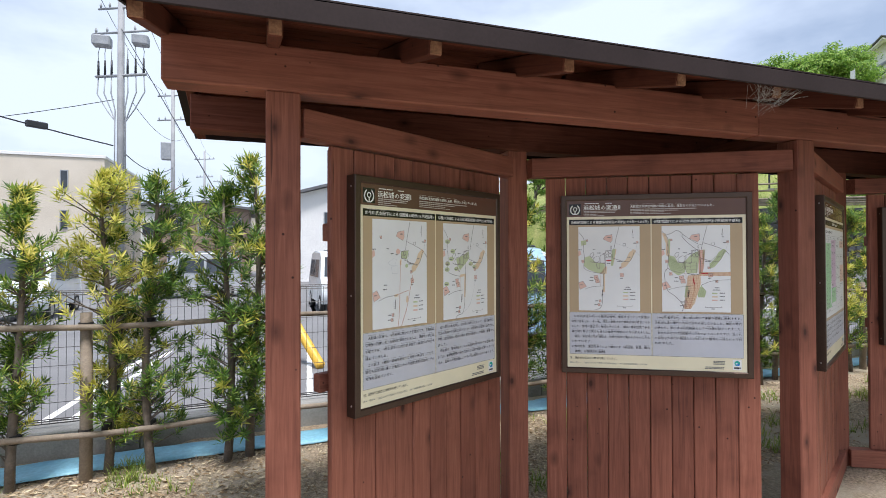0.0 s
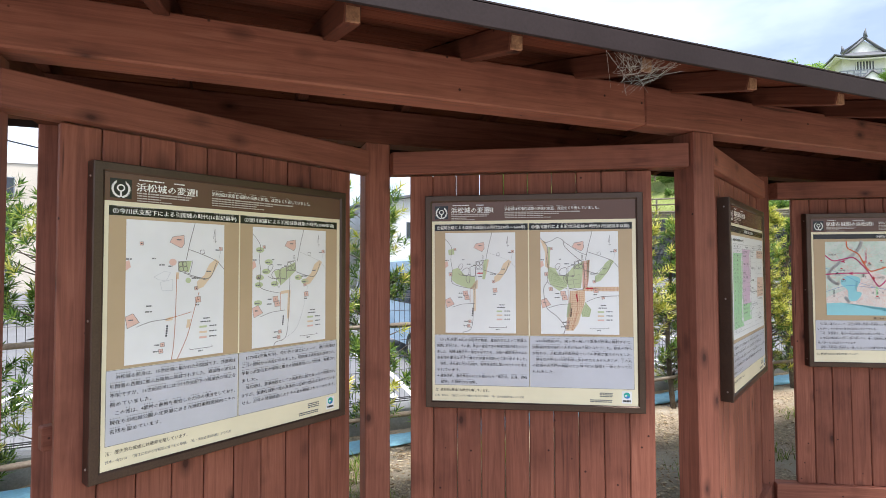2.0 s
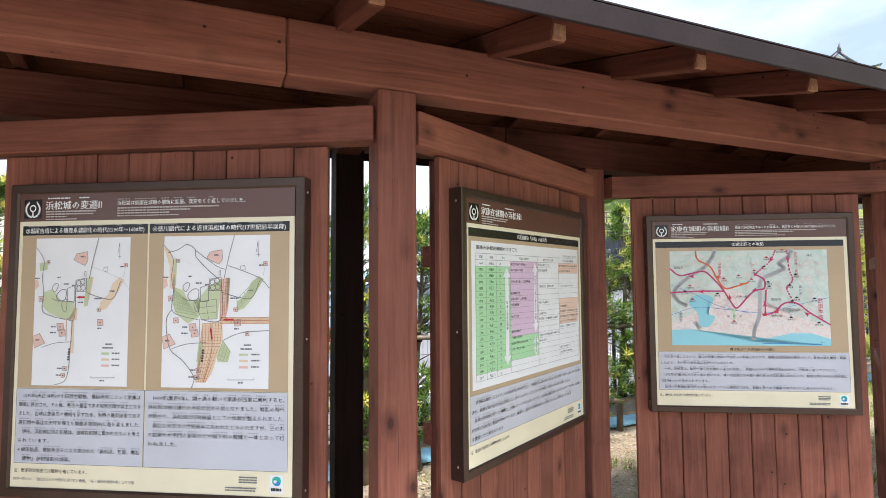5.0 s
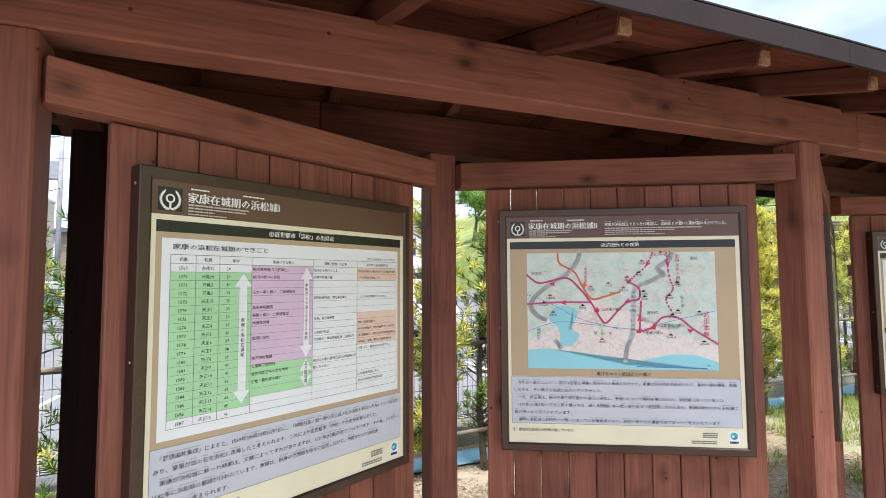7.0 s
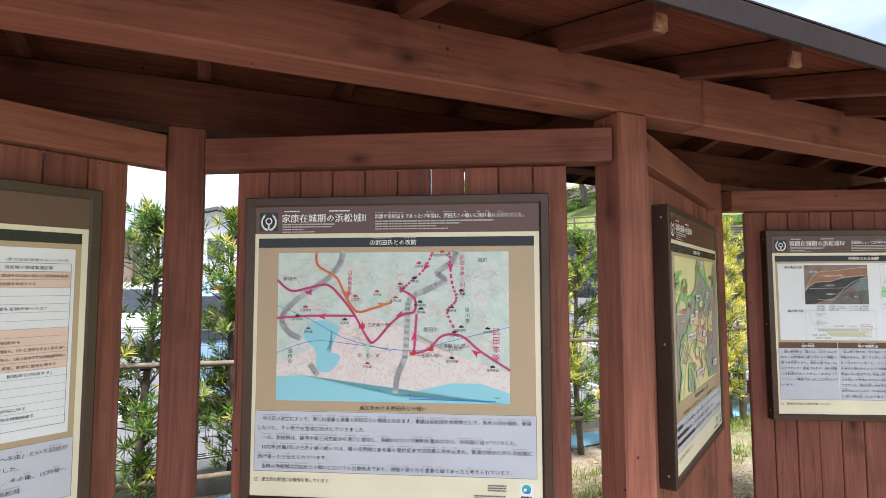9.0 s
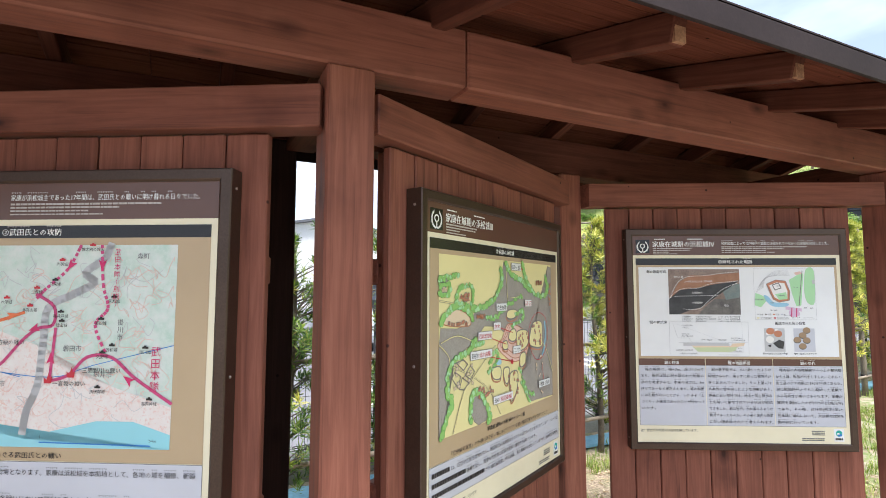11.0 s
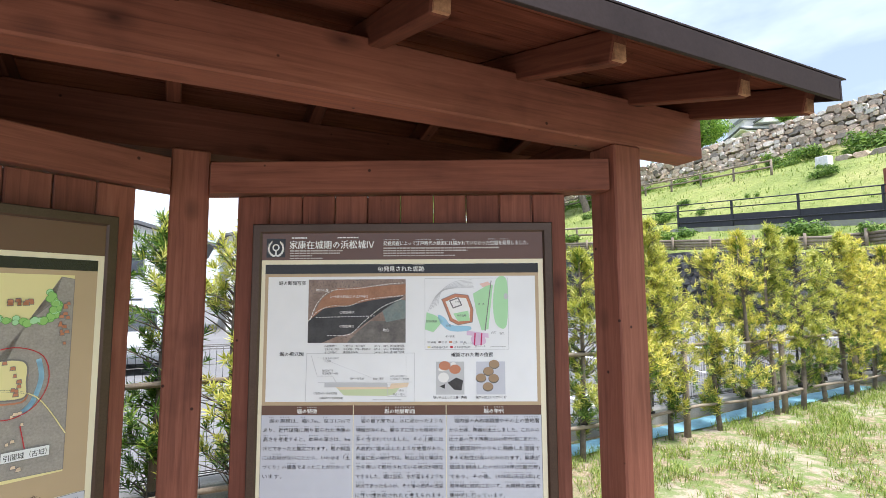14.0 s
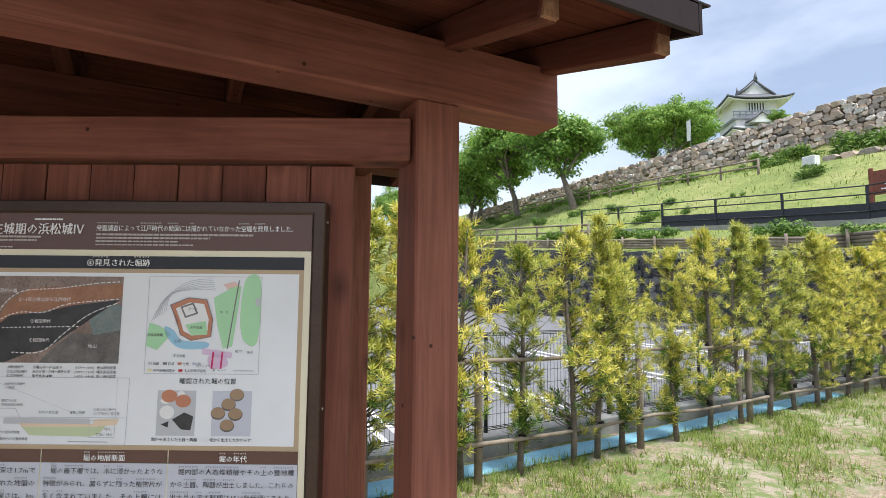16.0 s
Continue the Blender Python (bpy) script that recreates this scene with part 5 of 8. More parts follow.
for a, b, w, wd, split, tip in ((0.6, 0.04, 0.09, "犀ヶ崖", 0, (0.67, 0.05)), (0.46, 0.31, 0.09, "作左曲輪", 0, None), (0.72, 0.29, 0.07, "深沼", 9, None), (0.42, 0.43, 0.06, "本丸", 9, (0.56, 0.48)), (0.32, 0.48, 0.11, "西端城曲輪", 9, (0.5, 0.55)), (0.29, 0.59, 0.17, "現在地(清水曲輪)", 3, (0.55, 0.67)), (0.6, 0.6, 0.07, "二ノ丸", 0, None), (0.47, 0.89, 0.17, "出丸（鳥居曲輪）", 3, None), (0.89, 0.88, 0.13, "引間城（古城）", 0, (0.87, 0.74))):
    (u, v), = mq((a, b))
    hw = w * (MU1 - MU0) / 2
    if tip:
        sh.line("map_pointer", I_RED, [(u, v), mq(tip)[0]], 0.28, 11)
    sh.rect("map_label_edge", I_ROAD, u - hw - 0.15, v - 1.65, u + hw + 0.15, v + 1.35, 12)
    sh.rect("map_label", I_WHITE, u - hw, v - 1.5, u + hw, v + 1.2, 13)
    w1 = 2 * hw * 0.9
    if split == 3:
        n1 = 3 / len(wd) if wd[0] == "現" else 2 / len(wd)
        cut = 3 if wd[0] == "現" else 2
        sh.text("map_lettering", I_INK, wd[:cut], u - hw * 0.92, v + 0.7, 1.9, w1 * n1, layer=14)
        sh.text("map_lettering", I_RED, wd[cut:], u - hw * 0.92 + w1 * n1 + 0.2, v + 0.7, 1.9, w1 * (1 - n1) - 0.2, layer=14)
    else:
        sh.text("map_lettering", I_RED if split == 9 else I_INK, wd, u, v + 0.7, 1.9, w1, layer=14, align="c")
sh.disc("map_dot", I_RED, *mq((0.55, 0.67))[0], 1.0, 15)
sh.text("caption_lettering", I_INK, "家康在城時の浜松城のイメージ図", 50.0, 76.2, 1.75, 29.0, bold=0.012, align="c")
sh.text("caption_lettering", I_INK, "『武徳編年集成』の永禄12年正月の項にあげられている城の推定位置を赤字で示しました。", 50.0, 79.2, 1.6, 74.0, align="c")
sh.rect("text_panel", I_GREY, 1.4, 80.2, 98.2, 91.8, 1)
sh.line("panel_rule", I_DIM, [(1.4, 80.2), (98.2, 80.2), (98.2, 91.8), (1.4, 91.8)], 0.12, 2, closed=True)
for i, (wd, ub, w) in enumerate((("は、石垣や瓦葺き建物がない、戦国時代の実用的な土づくりの城であったと考えられています。イメージ図", 13.0, 83.8), ("曲輪を配し、簡素な物見櫓と板葺き屋根の建物を表現しています。", 22.0, 53.0), ("が元城町東照宮、作左曲輪、清水曲輪から出土していますが、旧元城小学校内", 34.0, 62.5))):
    sh.bars("body_lettering", I_INK, 2.6, 82.1 + i * 3.0, ub - 3.2, 1.4)
    sh.text("body_lettering", I_INK, wd, ub, 83.5 + i * 3.0, 1.62, w, ruby=I_MARK)
sh.text("note_lettering", I_INK, NOTE, 1.5, 94.9, 1.5, 27.0)
sh.done()

# board with the dig
sh = make_board(5, "家康在城期の浜松城Ⅳ", 1, "発掘調査によって江戸時代の絵図には描かれていなかった空堀を発見しました。", "bronze-framed board with dig photograph, plan and pottery pictures")
title_bar(sh, "④発見された堀跡", 1.4, 98.2)
sh.rect("backing_tint", I_TAN, 1.4, 14.5, 98.2, 60.2, 1)
sh.rect("picture_sheet", I_WHITE, 2.6, 15.6, 97.0, 59.0, 2)
sh.text("picture_lettering", I_INK, "堀の断面写真", 6.4, 18.4, 1.6, 9.6, bold=0.012)
sh.text("picture_lettering", I_INK, "堀の模式図", 7.2, 43.2, 1.6, 8.4, bold=0.012)
MU0, MU1, MV0, MV1 = 17.0, 51.4, 16.6, 38.8
sh.rect("photograph", I_EARTH, MU0, MV0, MU1, MV1, 3)
sh.poly("photo_area", I_CLAY, mq((0.03, 0.62), (0.14, 0.30), (0.30, 0.14), (0.62, 0.12), (1.0, 0.08), (1.0, 0.24), (0.62, 0.34), (0.44, 0.40), (0.16, 0.46)), 4)
sh.poly("photo_area", I_PEAT, mq((0.0, 0.66), (0.16, 0.46), (0.44, 0.41), (0.62, 0.34), (0.98, 0.27), (0.78, 0.46), (0.62, 0.66), (0.46, 0.84), (0.30, 0.90), (0.14, 1.0), (0.0, 1.0)), 4)
sh.poly("photo_area", I_TEALR, mq((0.76, 0.50), (0.94, 0.32), (1.0, 0.34), (1.0, 0.62), (0.80, 0.68)), 5)
sh.poly("photo_area", I_STONE, mq((0.64, 0.66), (0.80, 0.66), (1.0, 0.62), (1.0, 1.0), (0.40, 1.0), (0.50, 0.84)), 4)
for ps in (((0.02, 0.64), (0.10, 0.36), (0.24, 0.18), (0.52, 0.14), (0.80, 0.08), (0.98, 0.06)), ((0.0, 0.66), (0.10, 0.50), (0.24, 0.42), (0.42, 0.42), (0.60, 0.32), (0.98, 0.26)), ((0.08, 0.60), (0.70, 0.58)), ((0.20, 0.88), (0.42, 0.87), (0.58, 0.66), (0.76, 0.44), (0.98, 0.30))):
    sh.line("photo_dash", I_PALE, mq(*ps), 0.24, 6, True, dash=1.1)
for a, b, wd, w in ((0.14, 0.19, "現代の層", 4.4), (0.42, 0.29, "2～3安土桃山から江戸時代", 13.5), (0.40, 0.54, "①戦国時代", 5.2), (0.40, 0.76, "①戦国時代", 5.2), (0.80, 0.82, "地山", 2.2)):
    sh.text("photo_lettering", I_PALE, wd, *mq((a, b))[0], 1.15, w, layer=7, align="c")
for i, wds in enumerate((("①戦国時代", "元亀元年～天正前半", "(1570～1580)", "徳川家康段階"), ("②安土桃山時代", "天正末期・文禄～慶長前半", "(1590～1600)", "堀尾吉晴段階"), ("③江戸時代", "慶長後半以降", "(1603～1868)", "徳川譜代段階"))):
    for u, wd, w in zip((23.0, 29.6, 40.4, 46.0), wds, (5.2, 9.6, 5.0, 5.0)):
        sh.text("table_lettering", I_INK, wd, u, 40.2 + i * 1.1, 0.85, min(w, len(wd) * 0.85), layer=5)
# section drawing
sh.line("drawing_edge", I_LITE, [(16.8, 42.4), (54.6, 42.4), (54.4, 59.0), (16.6, 59.0)], 0.14, 4, closed=True)
sh.rect("section_layer", I_LITE, 23.2, 52.6, 45.0, 54.0, 4)
sh.poly("section_layer", I_ORANGE, [(27.0, 53.9), (46.0, 53.9), (46.4, 52.8), (52.6, 52.5), (52.0, 54.0), (46.4, 54.6), (28.6, 54.8)], 5)
sh.poly("section_layer", I_GREEN, [(27.6, 54.4), (49.4, 54.2), (47.6, 56.4), (45.0, 57.0), (30.0, 56.8)], 4)
sh.line("drawing_line", I_LITE, [(18.4, 43.2), (20.6, 50.2), (26.0, 50.2), (28.4, 54.2)], 0.14, 5)
sh.line("drawing_line", I_LITE, [(20.6, 43.6), (44.0, 52.4)], 0.12, 5, dash=0.9)
sh.line("drawing_line", I_LITE, [(51.6, 42.6), (51.6, 55.0)], 0.12, 5, dash=0.9)
sh.line("drawing_line", I_LITE, [(21.0, 52.4), (54.0, 52.3)], 0.12, 5)
sh.line("drawing_line", I_LITE, [(45.2, 53.0), (51.6, 53.0), (51.6, 57.2), (45.2, 57.2)], 0.14, 5, closed=True)
sh.line("drawing_line", I_ROAD, [(40.0, 58.3), (50.0, 58.3)], 0.14, 5)
for u, v, wd, w in ((22.6, 44.4, "②安土桃山時代", 5.4), (23.0, 45.4, "の石垣", 2.4), (22.4, 48.6, "想定される", 3.8), (22.4, 49.6, "家康段階の地形", 5.6), (32.0, 51.4, "現代の層乱層", 5.0), (40.0, 51.4, "建物の基礎", 3.8), (46.0, 50.6, "②安土桃山時代～", 6.0), (46.0, 51.6, "③江戸時代の整地層", 6.6), (19.4, 56.4, "①戦国時代の最終堆積層", 8.2), (21.4, 58.0, "①戦国時代の初期堆積層", 8.2), (49.0, 55.4, "地山", 1.8), (47.0, 56.8, "写真の部分", 4.2)):
    sh.text("drawing_lettering", I_DIM, wd, u, v, 0.82, w, layer=6)
# plan
MU0, MU1, MV0, MV1 = 58.2, 87.4, 16.4, 41.2
sh.line("drawing_edge", I_LITE, mq((0, 0), (1, 0), (1, 1), (0, 1)), 0.14, 4, closed=True)
for i in range(7):
    sh.line("drawing_line", I_LITE, mq((0.04 + 0.02 * i, 0.46 - 0.015 * i), (0.14 + 0.012 * i, 0.24 - 0.01 * i), (0.34 + 0.02 * i, 0.06 + 0.012 * i), (0.56 + 0.006 * i, 0.02 + 0.02 * i)), 0.14, 4, True)
sh.poly("plan_area", I_ROW1, mq((0.58, 0.22), (0.70, 0.14), (0.76, 0.08), (0.82, 0.10), (0.76, 0.72), (0.68, 0.74), (0.62, 0.50)), 4)
sh.poly("plan_area", I_ROW1, mq((0.86, 0.02), (0.99, 0.04), (0.98, 0.66), (0.86, 0.66), (0.82, 0.40)), 4, True)
sh.poly("plan_area", I_ROW1, mq((0.02, 0.48), (0.12, 0.52), (0.22, 0.60), (0.10, 0.76), (0.0, 0.72)), 4)
sh.poly("plan_area", I_LAKE, mq((0.16, 0.52), (0.24, 0.56), (0.32, 0.66), (0.54, 0.68), (0.52, 0.74), (0.30, 0.74), (0.18, 0.62)), 4, True)
RING = ((0.20, 0.30), (0.36, 0.22), (0.52, 0.24), (0.58, 0.44), (0.57, 0.62), (0.40, 0.66), (0.30, 0.60), (0.26, 0.44))
sh.poly("plan_area", I_TERRA, mq(*RING), 5)
sh.poly("plan_area", I_PALE, mq(*[(0.42 + (a - 0.42) * 0.78, 0.44 + (b - 0.44) * 0.78) for a, b in RING]), 6)
sh.poly("plan_area", I_ROW1, mq((0.34, 0.50), (0.52, 0.46), (0.54, 0.60), (0.40, 0.61)), 7)
sh.line("drawing_line", I_ROAD, mq((0.30, 0.32), (0.40, 0.28), (0.44, 0.38), (0.34, 0.42)), 0.45, 7, closed=True)
sh.line("drawing_line", I_ROAD, mq(*RING), 0.2, 7, closed=True)
sh.line("drawing_line", I_ROAD, mq((0.80, 0.04), (0.72, 0.74)), 0.3, 6)
sh.poly("plan_area", I_ROW2, mq((0.50, 0.74), (0.76, 0.78), (0.76, 0.84), (0.50, 0.80)), 5)
sh.poly("plan_area", I_ROW2, mq((0.56, 0.82), (0.70, 0.82), (0.72, 0.92), (0.58, 0.94)), 5, True)
for a in (0.60, 0.68):
    sh.line("plan_trench", I_MAG, mq((a, 0.78), (a - 0.01, 0.94)), 0.45, 7)
sh.poly("plan_area", I_PINK, mq((0.66, 0.08), (0.76, 0.05), (0.80, 0.09), (0.70, 0.13)), 6)
sh.disc("plan_area", I_LITE, *mq((0.975, 0.26))[0], 0.7, 6, ry=1.1)
for a, b, wd, w in ((0.08, 0.62, "西端城曲輪", 4.0), (0.44, 0.54, "天守曲輪", 3.2), (0.40, 0.35, "天守台", 2.2), (0.68, 0.38, "本　丸", 2.2), (0.28, 0.68, "空堀", 1.6), (0.30, 0.83, "清水曲輪", 3.2), (0.52, 0.93, "西トレンチ", 3.6), (0.66, 0.97, "東トレンチ", 3.6), (0.82, 0.78, "前門", 1.6), (0.92, 0.79, "番所", 1.6)):
    sh.text("drawing_lettering", I_DIM, wd, *mq((a, b))[0], 0.85, w, layer=8, align="c")
for i, (mat, wd) in enumerate(((I_LITE, "曲輪"), (I_ROAD, "石垣"), (I_TERRA, "土塁"), (I_GREY, "堀"))):
    sh.rect("plan_key", mat, *mq((0.03 + 0.13 * i, 0.885))[0], *mq((0.065 + 0.13 * i, 0.91))[0], 5)
    sh.text("drawing_lettering", I_DIM, wd, *mq((0.075 + 0.13 * i, 0.912))[0], 0.85, layer=5)
for a, mat, wd in ((0.03, I_YELLOW, "天守曲輪調査地"), (0.30, I_RED, "本丸南側調査地")):
    sh.rect("plan_key", mat, *mq((a, 0.955))[0], *mq((a + 0.035, 0.98))[0], 5)
    sh.text("drawing_lettering", I_DIM, wd, *mq((a + 0.05, 0.982))[0], 0.85, 5.6, layer=5)
sh.line("drawing_line", I_ROAD, mq((0.78, 0.965), (0.96, 0.965)), 0.14, 5)
sh.text("picture_lettering", I_INK, "確認された堀の位置", 74.6, 43.6, 1.6, 14.5, bold=0.012, align="c")
# finds
sh.rect("photo_ground", I_LITE, 62.0, 45.4, 71.8, 56.6, 3)
sh.rect("photo_ground", I_GREY, 76.0, 45.4, 86.0, 56.6, 3)
for u, v, r, ry, mat in ((65.0, 46.8, 2.0, 1.6, I_TERRA), (64.2, 48.0, 1.4, 0.7, I_PALE), (68.6, 48.0, 2.0, 1.6, I_TERRA), (68.6, 48.2, 1.2, 0.9, I_CLAY), (64.6, 50.8, 1.9, 1.7, I_PALE), (64.6, 50.6, 1.2, 1.0, I_STONE), (68.0, 46.2, 0.9, 0.7, I_PALE)):
    sh.disc("find_picture", mat, u, v, r, 4 + r * 0.1, ry=ry)
sh.poly("find_picture", I_PEAT, [(66.0, 52.6), (69.0, 50.8), (71.4, 51.8), (70.8, 55.2), (68.4, 55.0)], 5)
sh.poly("find_picture", I_PEAT, [(63.2, 53.8), (65.2, 53.0), (65.0, 54.6)], 5)
for u, v in ((82.2, 46.2), (80.2, 48.6), (77.6, 50.8), (82.0, 51.0), (80.0, 53.8)):
    sh.disc("find_picture", I_STONE, u, v + 0.25, 1.85, 4, ry=1.55)
    sh.disc("find_picture", I_BEIGE, u, v, 1.75, 5, ry=1.35)
sh.text("picture_lettering", I_INK, "堀から出土した土器・陶器", 66.8, 57.9, 1.0, 11.6, align="c", bold=0.01)
sh.text("picture_lettering", I_INK, "堀から出土したかわらけ", 81.0, 57.9, 1.0, 10.6, align="c", bold=0.01)
for (u0, u1), head, lines in (((1.4, 33.2), "堀の特徴", ("　堀の規模は、幅9.7m、深さ1.7mで", "あり、近代以降に削り取られた地盤の", "高さを考慮すると、本来の深さは、3m", "ほどであったと推定されます。堀の斜面", "には石垣がないことから、いわゆる「土", "づくり」の構造であったことが分かって", "います。")),
                              ((33.5, 65.3), "堀の地層断面", ("　堀の最下層では、水に浸かったような", "特徴がみられ、腐らずに残った植物片が", "多く含まれていました。その上層には", "人為的に埋め戻したような地層があり、", "表面に近い部分では、地山と同じ精良な", "土を用いて整地されている状況が確認", "できました。堀は当初、水が溜まるような", "状況であったものが、その後の城内の改変", "に伴い埋め戻されたと考えられます。")),
                              ((65.6, 98.2), "堀の年代", ("　堀内部の人為堆積層やその上の整地層", "から土器、陶器が出土しました。これらの", "出土品の示す時期は1560年代頃にあたり、", "堀は戦国時代のうちに廃絶した遺構で", "ある可能性が高いとみられます。家康が", "築城を開始したのが1570年(元亀元年)", "であり、その後、1578年(天正6年)と", "翌年頃に城内において、大規模な改築を", "集中的に行っています。"))):
    sh.rect("column_head", I_BROWN, u0, 60.2, u1, 63.4, 2)
    sh.text("column_lettering", I_PALE, head, (u0 + u1) / 2, 62.8, 1.75, len(head) * 1.75, align="c", bold=0.015, ruby=I_SOFT)
    sh.rect("text_panel", I_GREY, u0, 63.4, u1, 92.0, 1)
    sh.block(lines, u0 + 0.9, 66.0, u1 - u0 - 1.8, 3.08, 1.62, full=18.0)
sh.line("panel_rule", I_DIM, [(1.4, 63.4), (98.2, 63.4), (98.2, 92.0), (1.4, 92.0)], 0.12, 2, closed=True)
sh.text("note_lettering", I_INK, NOTE, 1.5, 94.9, 1.5, 27.0)
sh.done()


# ---------------------------------------------------------------- outdoor materials
def ground_material():
    """Leaf litter and pale soil with grass in patches; asphalt and hill turf have sheets of their own."""
    m, n, l, b = material("soil_litter_and_grass")
    t = n.new("ShaderNodeTexCoord")
    v = t.outputs["Object"]
    big = tex_noise(n, l, v, 0.9, 5, 0.62)
    mid = tex_noise(n, l, v, 7.0, 5, 0.65)
    fine = tex_noise(n, l, v, 55.0, 4, 0.7)
    chip = n.new("ShaderNodeTexVoronoi")
    chip.inputs["Scale"].default_value = 60.0
    l.new(v, chip.inputs["Vector"])
    r1 = ramp(n, [(0.25, (0.13, 0.095, 0.065)), (0.42, (0.29, 0.23, 0.165)), (0.6, (0.44, 0.37, 0.28)), (0.8, (0.60, 0.53, 0.43))])
    l.new(fine.outputs["Fac"], r1.inputs["Fac"])
    r2 = ramp(n, [(0.0, (0.55, 0.5, 0.45)), (1.0, (1.25, 1.2, 1.15))])
    l.new(chip.outputs["Color"], r2.inputs["Fac"])
    col = blend(n, l, 1.0, r1.outputs["Color"], r2.outputs["Color"], "MULTIPLY")
    sand = blend(n, l, fine.outputs["Fac"], (0.34, 0.285, 0.215), (0.48, 0.42, 0.33))
    rs = ramp(n, [(0.50, (0, 0, 0)), (0.62, (1, 1, 1))])
    l.new(big.outputs["Fac"], rs.inputs["Fac"])
    col = blend(n, l, rs.outputs["Color"], col, sand)
    sep = n.new("ShaderNodeSeparateXYZ")
    l.new(v, sep.inputs["Vector"])
    near = n.new("ShaderNodeMapRange")                  # unseen pale grit added on the walker's side to bounce light under the roof
    near.inputs["From Min"].default_value, near.inputs["From Max"].default_value = 2.2, 1.0
    l.new(sep.outputs["Y"], near.inputs["Value"])
    col = blend(n, l, near.outputs["Result"], col, blend(n, l, fine.outputs["Fac"], (0.27, 0.24, 0.20), (0.37, 0.335, 0.285)))
    rg = ramp(n, [(0.43, (0, 0, 0)), (0.57, (0.85, 0.85, 0.85))])
    l.new(mid.outputs["Fac"], rg.inputs["Fac"])
    far = n.new("ShaderNodeMapRange")
    far.inputs["From Min"].default_value, far.inputs["From Max"].default_value = 7.5, 11.0
    l.new(sep.outputs["X"], far.inputs["Value"])
    fm = n.new("ShaderNodeMath")
    fm.operation = "MULTIPLY_ADD"
    fm.inputs[1].default_value, fm.inputs[2].default_value = 0.92, 0.08
    l.new(far.outputs["Result"], fm.inputs[0])
    gm = n.new("ShaderNodeMath")
    gm.operation = "MULTIPLY"
    l.new(rg.outputs["Color"], gm.inputs[0])
    l.new(fm.outputs["Value"], gm.inputs[1])
    col = blend(n, l, gm.outputs["Value"], col, blend(n, l, fine.outputs["Fac"], (0.07, 0.13, 0.025), (0.20, 0.29, 0.06)))
    l.new(col, b.inputs["Base Color"])
    b.inputs["Roughness"].default_value = 0.95
    bump(n, l, fine.outputs["Fac"], b, 0.8, 0.02)
    return m


def turf_material(name, a, b_, c):
    m, n, l, b = material(name)
    t = n.new("ShaderNodeTexCoord")
    v = t.outputs["Object"]
    big = tex_noise(n, l, v, 0.35, 5, 0.6)
    fine = tex_noise(n, l, v, 5.0, 5, 0.7)
    r = ramp(n, [(0.3, a), (0.5, b_), (0.72, c)])
    l.new(big.outputs["Fac"], r.inputs["Fac"])
    r2 = ramp(n, [(0.25, (0.6, 0.62, 0.55)), (0.75, (1.25, 1.2, 1.15))])
    l.new(fine.outputs["Fac"], r2.inputs["Fac"])
    l.new(blend(n, l, 1.0, r.outputs["Color"], r2.outputs["Color"], "MULTIPLY"), b.inputs["Base Color"])
    b.inputs["Roughness"].default_value = 0.9
    bump(n, l, fine.outputs["Fac"], b, 0.9, 0.12)
    return m


def leaf_material(name, cols, trans=0.35, rough=0.42):
    m, n, l, b = material(name)
    geo = n.new("ShaderNodeNewGeometry")
    info = n.new("ShaderNodeObjectInfo")
    r = ramp(n, cols)
    l.new(geo.outputs["Random Per Island"], r.inputs["Fac"])
    rv = ramp(n, [(0.0, (0.80, 0.86, 0.80)), (1.0, (1.18, 1.10, 1.0))])
    l.new(info.outputs["Random"], rv.inputs["Fac"])
    col = blend(n, l, 1.0, r.outputs["Color"], rv.outputs["Color"], "MULTIPLY")
    l.new(col, b.inputs["Base Color"])
    b.inputs["Roughness"].default_value = rough
    tr = n.new("ShaderNodeBsdfTranslucent")
    l.new(col, tr.inputs["Color"])
    mx = n.new("ShaderNodeMixShader")
    mx.inputs[0].default_value = trans
    l.new(b.outputs["BSDF"], mx.inputs[1])
    l.new(tr.outputs["BSDF"], mx.inputs[2])
    l.new(mx.outputs["Shader"], n["Material Output"].inputs["Surface"])
    return m


GROUND = ground_material()
ASPHALT = speckled("worn_asphalt", (0.15, 0.15, 0.155), (0.20, 0.20, 0.205), 0.6, 0.85, 220, 0.3)
TURF = turf_material("hill_turf", (0.13, 0.19, 0.04), (0.24, 0.29, 0.08), (0.35, 0.35, 0.14))
PAINT = speckled("road_paint", (0.70, 0.70, 0.69), (0.80, 0.80, 0.79), 3, 0.7, 60, 0.1)
CONCRETE = speckled("stained_concrete", (0.23, 0.225, 0.21), (0.38, 0.375, 0.36), 2.5, 0.9, 60, 0.3)
TARP = speckled("blue_sheet", (0.17, 0.40, 0.52), (0.27, 0.53, 0.63), 3.0, 0.5, 30, 0.3)
BARK = speckled("grey_bark", (0.10, 0.08, 0.062), (0.23, 0.19, 0.155), 9, 0.95, 70, 0.8)
BAMBOO = speckled("weathered_pole_wood", (0.17, 0.135, 0.10), (0.32, 0.265, 0.205), 6, 0.85, 80, 0.4)
TWINE = speckled("black_palm_twine", (0.012, 0.010, 0.009), (0.03, 0.026, 0.022), 40, 0.9, 160, 0.6)
FENCE = speckled("dark_coated_wire", (0.016, 0.016, 0.018), (0.028, 0.027, 0.028), 10, 0.45, 80, 0.0)
